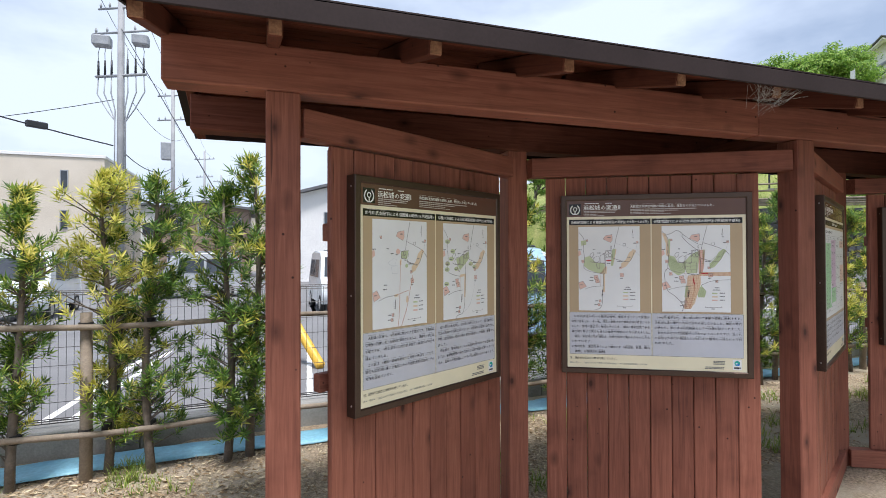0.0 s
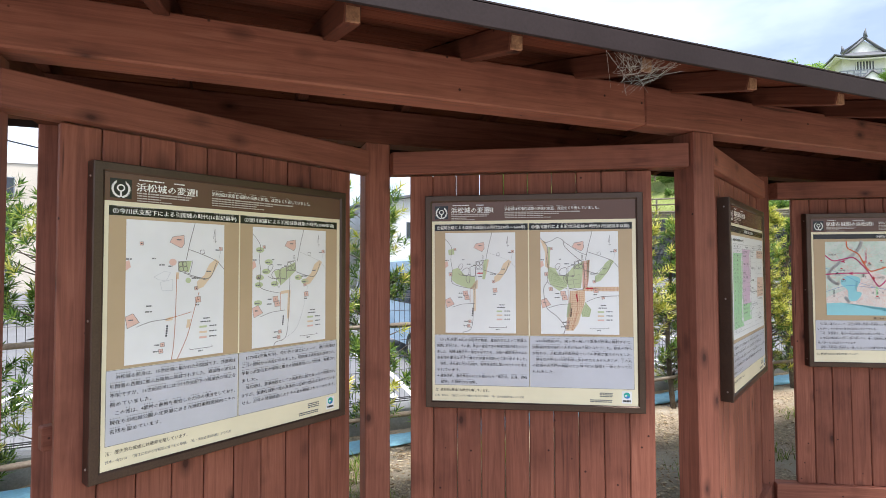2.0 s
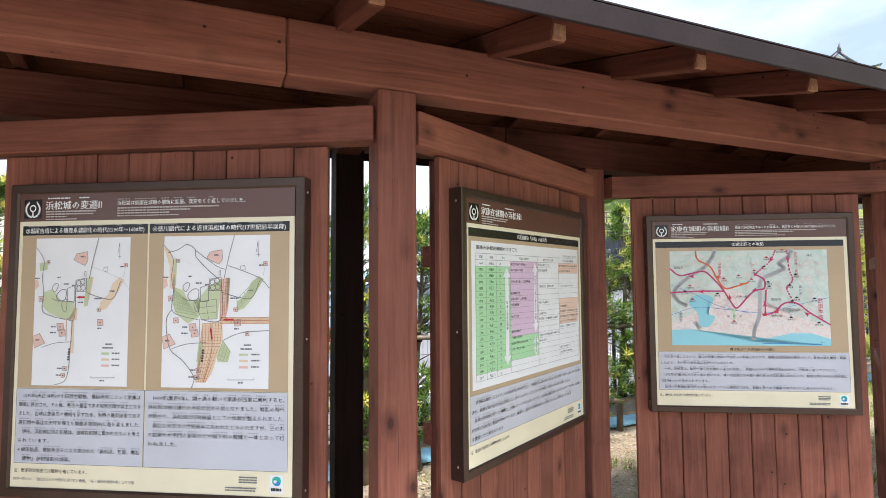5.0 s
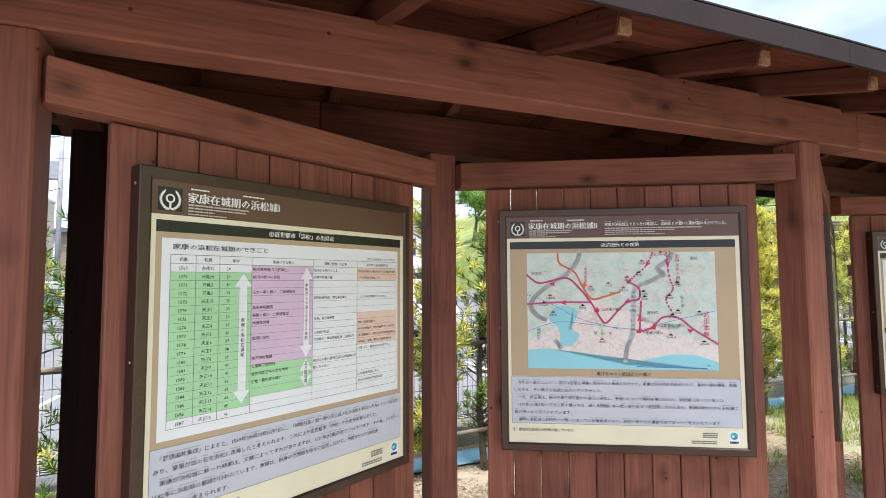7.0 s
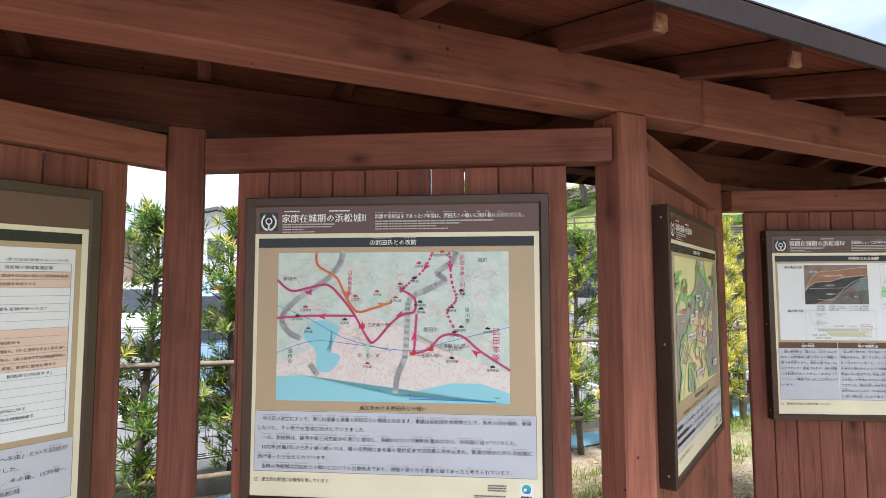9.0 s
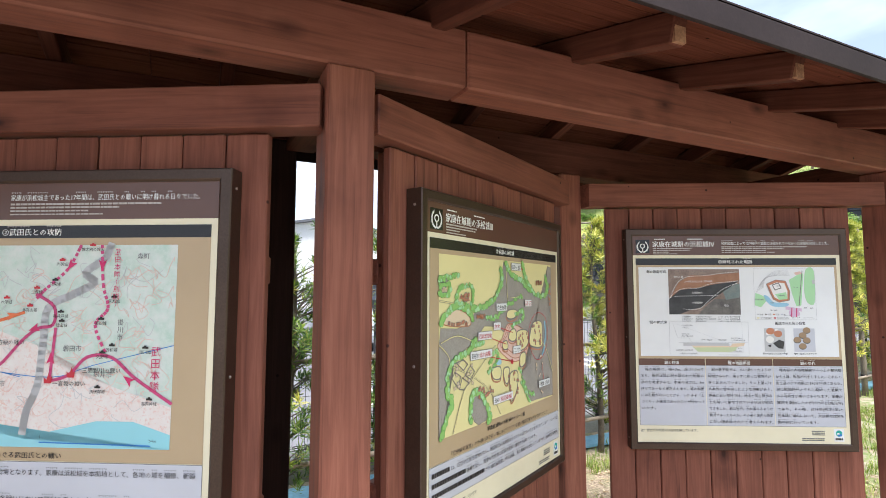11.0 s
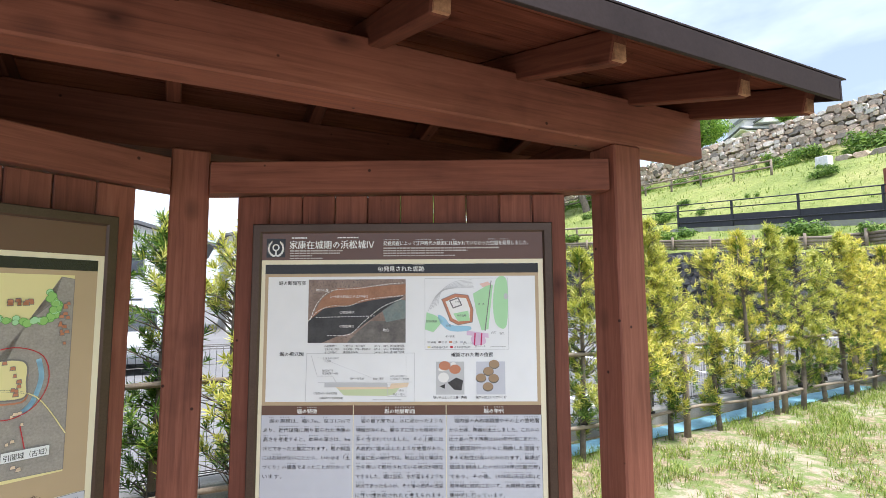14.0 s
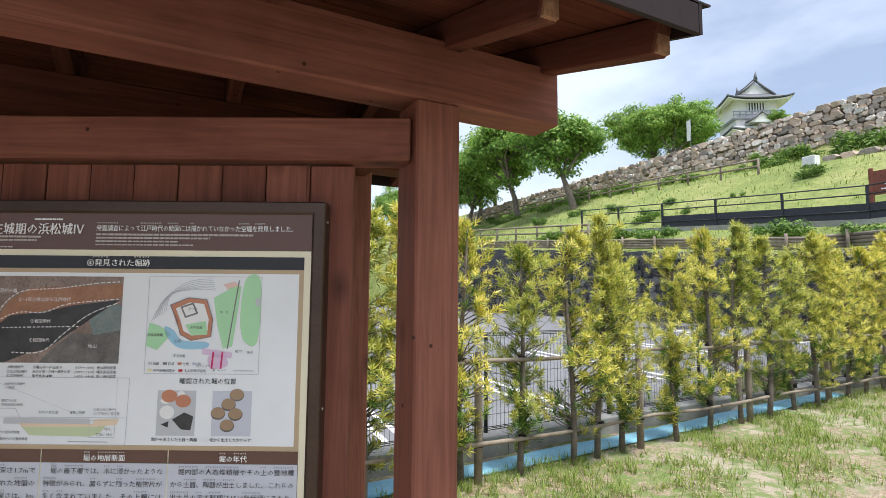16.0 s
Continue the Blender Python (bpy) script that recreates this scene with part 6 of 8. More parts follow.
LEAF_G = leaf_material("podocarp_leaf_green", [(0.0, (0.045, 0.105, 0.020)), (0.5, (0.11, 0.22, 0.035)), (0.85, (0.24, 0.35, 0.055)), (1.0, (0.42, 0.50, 0.11))], 0.4)
LEAF_Y = leaf_material("podocarp_leaf_yellow", [(0.0, (0.28, 0.33, 0.045)), (0.35, (0.52, 0.52, 0.08)), (0.7, (0.72, 0.66, 0.14)), (1.0, (0.86, 0.78, 0.30))], 0.4)
LEAF_T = leaf_material("broad_tree_leaf", [(0.0, (0.09, 0.20, 0.04)), (0.5, (0.24, 0.42, 0.08)), (1.0, (0.46, 0.60, 0.16))], 0.45, 0.6)
GRASS = leaf_material("grass_blade", [(0.0, (0.10, 0.17, 0.025)), (0.6, (0.22, 0.33, 0.05)), (1.0, (0.42, 0.44, 0.14))], 0.3, 0.7)
LITTER = leaf_material("dry_leaf", [(0.0, (0.18, 0.115, 0.065)), (0.5, (0.40, 0.29, 0.18)), (1.0, (0.66, 0.56, 0.42))], 0.1, 0.9)
BLACK = speckled("black_steel", (0.016, 0.017, 0.024), (0.028, 0.029, 0.038), 6, 0.5, 60, 0.0)
STONES = speckled("wall_stone", (0.19, 0.165, 0.14), (0.42, 0.37, 0.31), 1.4, 0.9, 9, 0.6)
DARKWALL = speckled("dark_retaining_stone", (0.035, 0.036, 0.040), (0.095, 0.095, 0.10), 5, 0.9, 26, 0.8)
PLASTER = speckled("white_plaster", (0.72, 0.72, 0.72), (0.80, 0.80, 0.79), 0.8, 0.8, 12, 0.1)
CREAMW = speckled("cream_render_wall", (0.56, 0.50, 0.42), (0.66, 0.60, 0.51), 0.5, 0.85, 14, 0.1)
TILE = speckled("grey_roof_tile", (0.085, 0.09, 0.10), (0.15, 0.155, 0.17), 2, 0.6, 20, 0.3)
GLASS = speckled("dark_window_glass", (0.03, 0.035, 0.045), (0.06, 0.07, 0.085), 2, 0.08, 30, 0.0)
POLE = speckled("grey_concrete_pole", (0.27, 0.28, 0.30), (0.38, 0.39, 0.41), 2, 0.8, 40, 0.2)
DEVICE = speckled("grey_device_paint", (0.26, 0.28, 0.31), (0.36, 0.38, 0.41), 5, 0.5, 40, 0.0)
YELLOWP = speckled("yellow_cover", (0.70, 0.40, 0.04), (0.80, 0.50, 0.07), 4, 0.45, 40, 0.0)
RUBBER = speckled("tyre_rubber", (0.012, 0.012, 0.012), (0.022, 0.022, 0.022), 8, 0.8, 60, 0.1)


def car_paint(name, c):
    m = speckled(name, tuple(x * 0.93 for x in c), c, 1.5, 0.25, 60, 0.0)
    m.node_tree.nodes["Principled BSDF"].inputs["Coat Weight"].default_value = 0.6
    return m


# ---------------------------------------------------------------- ground, car park, hill
def smoothstep(a, b, x):
    t = max(0.0, min(1.0, (x - a) / (b - a)))
    return t * t * (3 - 2 * t)


def kerb_y(x):
    return hedge_y(x) + 0.62


def lot_z(x, y):
    """The car park, lower than the bed and rising towards the hill."""
    return -0.20 + 0.085 * max(0.0, x - 9.0) * smoothstep(9, 14, x)


WALL_X, RAIL_X, FENCE_X, STONE_X = 22.0, 25.5, 31.0, 35.0


def hill_z(x, y):
    rise = 0.085 * max(0.0, min(y, 30.0) - 9.0)
    prof = ((22.2, 2.85), (22.9, 3.05), (25.0, 3.75), (25.8, 3.95), (28.0, 5.3), (31.0, 7.0), (34.9, 8.55), (36.0, 10.5), (48.0, 13.7), (66.0, 20.0), (90.0, 24.0), (400.0, 26.0))
    for (xa, za), (xb, zb) in zip(prof, prof[1:]):
        if x <= xb:
            break
    z = za + (zb - za) * max(0.0, (x - xa)) / (xb - xa)
    return z + rise * (1.0 if x < 26 else max(0.25, 1 - (x - 26) / 12))


def in_lot(x, y):
    return y > kerb_y(x) + 0.30


def sheet_z(x, y):
    z = GZ
    if in_lot(x, y):
        z = lot_z(x, y)
    if y < kerb_y(x) and x > 10:
        z = GZ + 0.012 * (x - 10) * smoothstep(10, 16, x)
    if x > WALL_X + 0.1:
        z = hill_z(x, y)
    if -3 < x < 20 and 1 < y < 5.2:
        z += 0.025 * (noise.noise(Vector((x * 1.3, y * 1.3, 0.3)))) * (1 if y > 3.1 else 0.3)
    return z


def axis(stops):
    out = []
    for a, b, s in stops:
        k = max(1, round((b - a) / s))
        out += [a + (b - a) * i / k for i in range(k)]
    return out + [stops[-1][1]]


GX = axis(((-400, -60, 85), (-60, -8, 6.5), (-8, 21.9, 0.45), (21.9, 22.3, 0.2), (22.3, 36.4, 0.5), (36.4, 100, 4), (100, 400, 60)))
GY = axis(((-400, -60, 85), (-60, 0, 6), (0, 30, 0.45), (30, 90, 3), (90, 400, 60)))
bm = bmesh.new()
grid = [[bm.verts.new((x, y, sheet_z(x, y))) for y in GY] for x in GX]
for i in range(len(GX) - 1):
    for j in range(len(GY) - 1):
        f = bm.faces.new((grid[i][j], grid[i + 1][j], grid[i + 1][j + 1], grid[i][j + 1]))
        cx, cy = (GX[i] + GX[i + 1]) / 2, (GY[j] + GY[j + 1]) / 2
        f.material_index = 2 if cx > WALL_X else 1 if cy > kerb_y(cx) + 0.2 else 0
        f.smooth = True
tagged(part("ground", bm, [GROUND, ASPHALT, TURF]), "litter-strewn soil, grey asphalt car park and grassy hillside", "ground", kind="structure")


# kerb wall under the mesh fence
def ribbon(x0, x1, step, section):
    """A bar that follows the hedge line; section: (offset from the hedge, z) corners."""
    b_ = bmesh.new()
    n_ = max(1, round((x1 - x0) / step))
    rings = []
    for i in range(n_ + 1):
        x = x0 + (x1 - x0) * i / n_
        rings.append([b_.verts.new((x, hedge_y(x) + o, z)) for o, z in section])
    k = len(section)
    for a, c in zip(rings, rings[1:]):
        for j in range(k):
            b_.faces.new((a[j], a[(j + 1) % k], c[(j + 1) % k], c[j]))
    b_.faces.new(rings[0])
    b_.faces.new(rings[-1][::-1])
    bmesh.ops.recalc_face_normals(b_, faces=b_.faces)
    return b_


kerb = thing("kerb_wall", "low stained concrete kerb wall under the mesh fence", "kerb", m=pose(0, 0, 0), kind="structure")
for i in range(16):
    xa = -9.0 + 2.0 * i
    part("kerb_block", ribbon(xa + 0.004, xa + 1.996, 1.0, ((0.62, GZ - 0.05), (0.62, 0.108), (0.635, 0.12), (0.90, 0.12), (0.915, 0.10), (0.915, -0.3))), CONCRETE, kerb)
part("lot_kerb", ribbon(-9, 21.8, 2.0, ((1.20, -0.3), (1.20, 0.02), (1.34, 0.02), (1.34, -0.3))), CONCRETE, None)
tagged(bpy.data.objects["lot_kerb"], "narrow grey concrete edging of the car park", "kerb", kind="structure")

# blue sheet laid along the bed
rs = random.Random(3)
bm = bmesh.new()
prev = None
for i in range(241):
    x = -6.0 + 0.1 * i
    y0, y1 = hedge_y(x) + 0.12 + 0.05 * noise.noise(Vector((x * 1.1, 0, 7))), hedge_y(x) + 0.47 + 0.05 * noise.noise(Vector((x * 0.9, 3, 1)))
    row = []
    for j in range(7):
        y = y0 + (y1 - y0) * j / 6
        z = sheet_z(x, y) + 0.022 + 0.012 * noise.noise(Vector((x * 6, y * 9, 2))) + (0.01 if 0 < j < 6 else -0.004)
        row.append(bm.verts.new((x, y, z)))
    if prev:
        for j in range(6):
            bm.faces.new((prev[j], row[j], row[j + 1], prev[j + 1])).smooth = True
    prev = row
ob = part("ground_sheet", bm, TARP)
mod = ob.modifiers.new("thickness", "SOLIDIFY")
mod.thickness = 0.004
tagged(ob, "crinkled light blue plastic sheet along the hedge bed", "sheet")

# painted bay lines
lines = thing("bay_markings", "white painted parking bay lines on asphalt", "road marking", m=pose(0, 0, 0), kind="structure")


def lot_strip(xa, ya, xb, yb, w):
    b_ = bmesh.new()
    d = Vector((xb - xa, yb - ya)).normalized()
    nx, ny = -d.y * w / 2, d.x * w / 2
    n_ = max(1, int(math.hypot(xb - xa, yb - ya) / 0.6))
    rows = []
    for i in range(n_ + 1):
        x, y = xa + (xb - xa) * i / n_, ya + (yb - ya) * i / n_
        rows.append([b_.verts.new((x + s * nx, y + s * ny, lot_z(x + s * nx, y) + 0.006)) for s in (-1, 1)])
    for a, c in zip(rows, rows[1:]):
        b_.faces.new((a[0], c[0], c[1], a[1]))
    bmesh.ops.recalc_face_normals(b_, faces=b_.faces)
    for f in b_.faces:
        if f.normal.z < 0:
            f.normal_flip()
    part("bay_line", b_, PAINT, lines)


for i in range(13):
    x = -7.0 + 2.45 * i
    for o in (-0.13, 0.13):
        lot_strip(x + o, kerb_y(x) + 0.95, x + 0.35 + o, kerb_y(x) + 5.6, 0.09)
for o in (0, 1):
    for i in range(11):
        x = -9.0 + 2.6 * i
        lot_strip(x, 15.5 + 0.0 * o, x + 0.2, 20.3, 0.12)


# ---------------------------------------------------------------- mesh fence
fence = thing("mesh_fence", "dark coated welded wire mesh fence on a concrete kerb", "fence", m=pose(0, 0, 0))
FX0, FX1, FOFF = -8.0, 21.5, 0.76


def fy(x):
    return hedge_y(x) + FOFF


for i in range(15):
    x = -7.2 + 2.0 * i
    bm = bmesh.new()
    tube(bm, [(x, fy(x) + 0.03, 0.10), (x, fy(x) + 0.03, 1.24)], [0.024, 0.024], 10)
    part("post", bm, FENCE, fence)
WZ = [0.17 + 0.15 * k for k in range(8)]
for p in range(15):
    xa, xb = FX0 + 2.0 * p, min(FX1, FX0 + 2.0 * p + 1.99)
    verts, faces = [], []

    def wire(a, b_, r):
        a, b_ = Vector(a), Vector(b_)
        d = (b_ - a).normalized()
        u = d.cross(Vector((0, 1, 0))).normalized()
        w = d.cross(u)
        i0 = len(verts)
        for q in (a, b_):
            for k in range(3):
                an = 2 * math.pi * k / 3
                verts.append(q + r * (math.cos(an) * u + math.sin(an) * w))
        for k in range(3):
            faces.append((i0 + k, i0 + (k + 1) % 3, i0 + 3 + (k + 1) % 3, i0 + 3 + k))

    x = xa
    while x < xb:
        wire((x, fy(x), 0.15), (x, fy(x), 1.22), 0.0024)
        x += 0.055
    for z in [0.15, 0.185] + WZ + [1.20, 1.235]:
        wire((xa, fy(xa) - 0.004, z), (xb, fy(xb) - 0.004, z), 0.0032 if 0.2 < z < 1.19 else 0.006)
    me = bpy.data.meshes.new("mesh_panel")
    me.from_pydata([tuple(v) for v in verts], [], faces)
    put("mesh_panel", me, FENCE, fence)

# ---------------------------------------------------------------- hedge stakes and rails
trellis = thing("hedge_support", "weathered wooden stakes with two lashed rails along the hedge", "fence", m=pose(0, 0, 0))
for i in range(12):
    x = -5.77 + 2.28 * i
    bm = bmesh.new()
    y = hedge_y(x) - 0.02
    tube(bm, [(x, y, GZ - 0.1), (x + 0.004, y, 0.5), (x, y, 1.12)], [0.042, 0.040, 0.037], 10)
    part("stake", bm, BAMBOO, trellis)
    for z in (0.27, 1.03):
        bm = bmesh.new()
        tube(bm, [(x, y - 0.004, z - 0.022), (x, y - 0.004, z + 0.022)], [0.047, 0.047], 10)
        part("lashing", bm, TWINE, trellis)
for z0, r in ((0.27, 0.021), (1.03, 0.020)):
    for i in range(7):
        xa = -6.0 + 4.0 * i
        bm = bmesh.new()
        pts = [(xa + 0.45 * k, hedge_y(xa + 0.45 * k) - 0.065 + 0.012 * math.sin(k * 1.7 + i), z0 + 0.015 * math.sin(k * 1.1 + i * 2)) for k in range(10)]
        tube(bm, pts, [r * (1.12 - 0.03 * k) for k in range(10)], 8)
        part("rail", bm, BAMBOO, trellis)


# ---------------------------------------------------------------- hedge trees
def leaf_blade(verts, faces, base, d, up, L, w):
    """A narrow pointed leaf, folded along its midrib and bowed."""
    side = d.cross(up)
    if side.length < 1e-4:
        side = Vector((1, 0, 0))
    side.normalize()
    nrm = side.cross(d).normalized()
    i = len(verts)
    m1, m2 = base + d * L * 0.38 + nrm * L * 0.03, base + d * L - nrm * L * 0.10
    verts += [base, m1 + side * w - nrm * w * 0.35, m1, m1 - side * w - nrm * w * 0.35, m2]
    faces += [(i, i + 1, i + 2), (i, i + 2, i + 3), (i + 2, i + 1, i + 4), (i + 3, i + 2, i + 4)]


def podocarp_mesh(seed, height, radius, tufts, young):
    """Trunk mesh and crown mesh of one narrow clipped tree: dense whorls at the twig ends, older leaves
    dark green, the season's shoots paler; young: the share of new shoots."""
    r = random.Random(seed)
    tb = bmesh.new()
    pts, rad = [], []
    for k in range(9):
        t = k / 8
        pts.append(Vector((0.035 * math.sin(t * 5 + seed), 0.03 * math.cos(t * 4 + seed * 2), -0.06 + t * (height - 0.1))))
        rad.append(0.029 * (1 - t) ** 0.7 + 0.006)
    tube(tb, pts, rad, 8)
    verts, faces, slots = [], [], []
    lobes = [(0.15 + 0.82 * (k + r.uniform(0, 1)) / 19, r.uniform(0, 2 * math.pi), r.uniform(0.55, 1.15)) for k in range(19)]
    lobes += [(0.95, 0, 0.5), (0.99, 1, 0.4)]
    for _ in range(tufts):
        t0, a0, s0 = r.choice(lobes)
        t = min(1.02, max(0.12, r.gauss(t0, 0.034)))
        a = r.gauss(a0, 0.6)
        prof = (0.62 + 0.55 * math.sin(min(1, t * 1.05) * math.pi) ** 0.8 + 0.22 * t) * (0.75 if t > 0.95 else 1)
        reach = r.uniform(0.2, 1.1)
        rr = radius * prof * s0 * reach
        k = min(7, int(t * 8))
        axis_p = pts[k].lerp(pts[k + 1], t * 8 - k) if t < 1 else pts[8]
        out = Vector((math.cos(a), math.sin(a), 0))
        end = axis_p + out * rr + Vector((0, 0, rr * r.uniform(0.15, 0.75)))
        if rr > 0.07 and r.random() < 0.5:
            tube(tb, [axis_p - Vector((0, 0, 0.03)), axis_p.lerp(end, 0.55) - Vector((0, 0, 0.01)), end], [0.0065, 0.0045, 0.002], 4, False)
        d0 = (out * r.uniform(0.4, 1.0) + Vector((r.uniform(-0.3, 0.3), r.uniform(-0.3, 0.3), r.uniform(0.5, 1.2)))).normalized()
        ref = d0.orthogonal().normalized()
        ref2 = d0.cross(ref)
        n_leaf = r.randint(15, 22)
        shoot = r.random() < young * (0.45 + 0.9 * t) * (0.6 + 0.75 * reach)
        stem = r.uniform(0.045, 0.085)
        for j in range(n_leaf):
            an = j * 2.4 + r.uniform(-0.3, 0.3)
            f = j / n_leaf
            spread = 0.30 + 0.95 * (1 - f) ** 0.8
            d = (d0 * math.cos(spread) + (ref * math.cos(an) + ref2 * math.sin(an)) * math.sin(spread)).normalized()
            leaf_blade(verts, faces, end - d0 * stem * (1 - f), d, d0, r.uniform(0.055, 0.098), r.uniform(0.0052, 0.0080))
            slots += [1 if shoot and f > 0.12 else 0] * 4
    tm = bpy.data.meshes.new("trunk")
    tb.to_mesh(tm)
    tb.free()
    tm.materials.append(BARK)
    cm = bpy.data.meshes.new("crown")
    cm.from_pydata([tuple(v) for v in verts], [], faces)
    cm.materials.append(LEAF_G)
    cm.materials.append(LEAF_Y)
    cm.polygons.foreach_set("material_index", slots)
    return tm, cm


VARIANTS = {"g": [podocarp_mesh(11 + k, 2.34 + 0.09 * (k % 2), 0.27 + 0.03 * (k % 3), 300 - 22 * k, 0.16) for k in range(4)],
            "y": [podocarp_mesh(31 + k, 2.46 + 0.10 * (k % 3), 0.31 + 0.04 * (k % 2), 390 - 22 * k, 0.95) for k in range(4)]}
HEDGE_X = [-5.6, -4.9, -4.3, -3.7, -3.1, -2.55, -2.1, -1.62, -1.10, -0.80, -0.28, -0.08]
x = 0.92
rh = random.Random(21)
while x < 9.7:
    HEDGE_X.append(x)
    x += rh.uniform(0.40, 0.58)
HEDGE_X += [10.05, 10.70, 11.36, 11.81, 12.21, 13.10, 13.86, 14.59, 15.2, 16.08, 16.6, 17.11, 17.9, 18.55, 19.2, 19.9, 20.6]
for i, x in enumerate(HEDGE_X):
    kind = "y" if x > 9.4 or i == 8 or rh.random() < 0.16 else "g"
    tm, cm = VARIANTS[kind][i % 4 if x > -1.2 else (i + 1) % 4]
    s = rh.uniform(0.93, 1.04) * (1.0 + 0.012 * max(0, x - 9))
    tree = thing("hedge_tree", "young podocarp with yellow-green whorled leaves tied to hedge rails" if kind == "y" else "young podocarp with dark green whorled leaves tied to hedge rails", "tree", "trees of the hedge",
                 pose(x, hedge_y(x) + rh.uniform(-0.05, 0.05), sheet_z(x, hedge_y(x)), 0, 0, rh.uniform(0, 360)) @ Matrix.Scale(s, 4))
    put("trunk", tm, BARK, tree)
    put("crown", cm, [LEAF_G, LEAF_Y], tree)
    if -6 < x < 21:
        for z in (0.27, 1.03):
            bm = bmesh.new()
            tube(bm, [(0.01, 0, (z - GZ) / s - 0.03), (0.01, 0, (z - GZ) / s + 0.03)], [0.042 - 0.008 * z, 0.041 - 0.008 * z], 8)
            part("tie", bm, TWINE, tree)


# ---------------------------------------------------------------- grass and litter on the bed
def scatter(name, label, count, spots, maker, mat):
    r = random.Random(len(name) * 7 + count)
    verts, faces = [], []
    done = 0
    while done < count:
        x0, x1, y0, y1, gate = spots[done % len(spots)]
        x, y = r.uniform(x0, x1), r.uniform(y0, y1)
        if y > hedge_y(x) + 0.14 or noise.noise(Vector((x * 1.6, y * 1.6, 4.0))) + r.uniform(-0.25, 0.25) < gate:
            done += 0 if r.random() < 0.7 else 1
            continue
        maker(verts, faces, x, y, sheet_z(x, y), r)
        done += 1
    me = bpy.data.meshes.new(name)
    me.from_pydata([tuple(v) for v in verts], [], faces)
    tagged(put(name, me, mat), label, name, kind="stuff")


def grass_tuft(verts, faces, x, y, z, r):
    for j in range(r.randint(4, 8)):
        a = r.uniform(0, 6.28)
        d = Vector((math.cos(a) * r.uniform(0.2, 0.9), math.sin(a) * r.uniform(0.2, 0.9), 1)).normalized()
        L, w = r.uniform(0.04, 0.15), r.uniform(0.0018, 0.004)
        b_ = Vector((x + r.uniform(-0.03, 0.03), y + r.uniform(-0.03, 0.03), z - 0.005))
        s = Vector((-math.sin(a), math.cos(a), 0)) * w
        i = len(verts)
        verts += [b_ + s, b_ - s, b_ + d * L * 0.6 + s * 0.7, b_ + d * L * 0.6 - s * 0.7, b_ + d * L + Vector((d.x, d.y, -0.4)) * L * 0.25]
        faces += [(i, i + 1, i + 3, i + 2), (i + 2, i + 3, i + 4)]


def litter_bit(verts, faces, x, y, z, r):
    a, L, w = r.uniform(0, 6.28), r.uniform(0.009, 0.032), r.uniform(0.003, 0.010)
    c, s = math.cos(a), math.sin(a)
    h = z + r.uniform(0.002, 0.016)
    i = len(verts)
    verts += [Vector((x - c * L, y - s * L, h)), Vector((x + s * w, y - c * w, h + r.uniform(0, 0.012))), Vector((x + c * L, y + s * L, h + r.uniform(0, 0.012))), Vector((x - s * w, y + c * w, h + r.uniform(0, 0.008)))]
    faces.append((i, i + 1, i + 2, i + 3))


scatter("grass", "uneven green grass and weeds on pale soil", 9500, ((8.3, 15.5, 2.6, 5.9, -0.12), (8.3, 20.0, 4.2, 6.2, -0.15), (0, 9, 3.0, 4.6, 0.30), (-4, 3, 3.2, 4.6, 0.58), (9, 20, 3.0, 6.0, 0.0)), grass_tuft, GRASS)
scatter("leaf_litter", "dry brown leaves and wood chips on the soil", 24000, ((-4, 9, 2.9, 4.9, -0.5), (-3, 4, 3.0, 4.7, -0.5), (8, 14, 2.6, 5.2, 0.05)), litter_bit, LITTER)


# ---------------------------------------------------------------- the hill: walls, railings, fences
def stone_block(bm, x, y, z, w, h, r, depth=0.28):
    """A rough stone with a bulging, uneven face towards -x."""
    n_ = r.randint(6, 8)
    ring = []
    for k in range(n_):
        a = 2 * math.pi * (k + r.uniform(-0.25, 0.25)) / n_
        c, s = math.cos(a), math.sin(a)
        q = 1 / max(abs(c), abs(s)) ** 0.65
        ring.append((c * q * w * 0.47 * r.uniform(0.88, 1.06), s * q * h * 0.47 * r.uniform(0.88, 1.06)))
    tilt, tilt2 = r.uniform(-0.2, 0.2), r.uniform(-0.2, 0.2)
    rows = []
    for sc, dx in ((1.0, depth), (1.0, 0.06), (0.84, 0.0)):
        rows.append([bm.verts.new((x + dx + tilt * a * sc + tilt2 * b * sc, y + a * sc, z + b * sc)) for a, b in ring])
    for ra, rb in zip(rows, rows[1:]):
        for k in range(n_):
            bm.faces.new((ra[k], ra[(k + 1) % n_], rb[(k + 1) % n_], rb[k]))
    bm.faces.new(rows[-1])


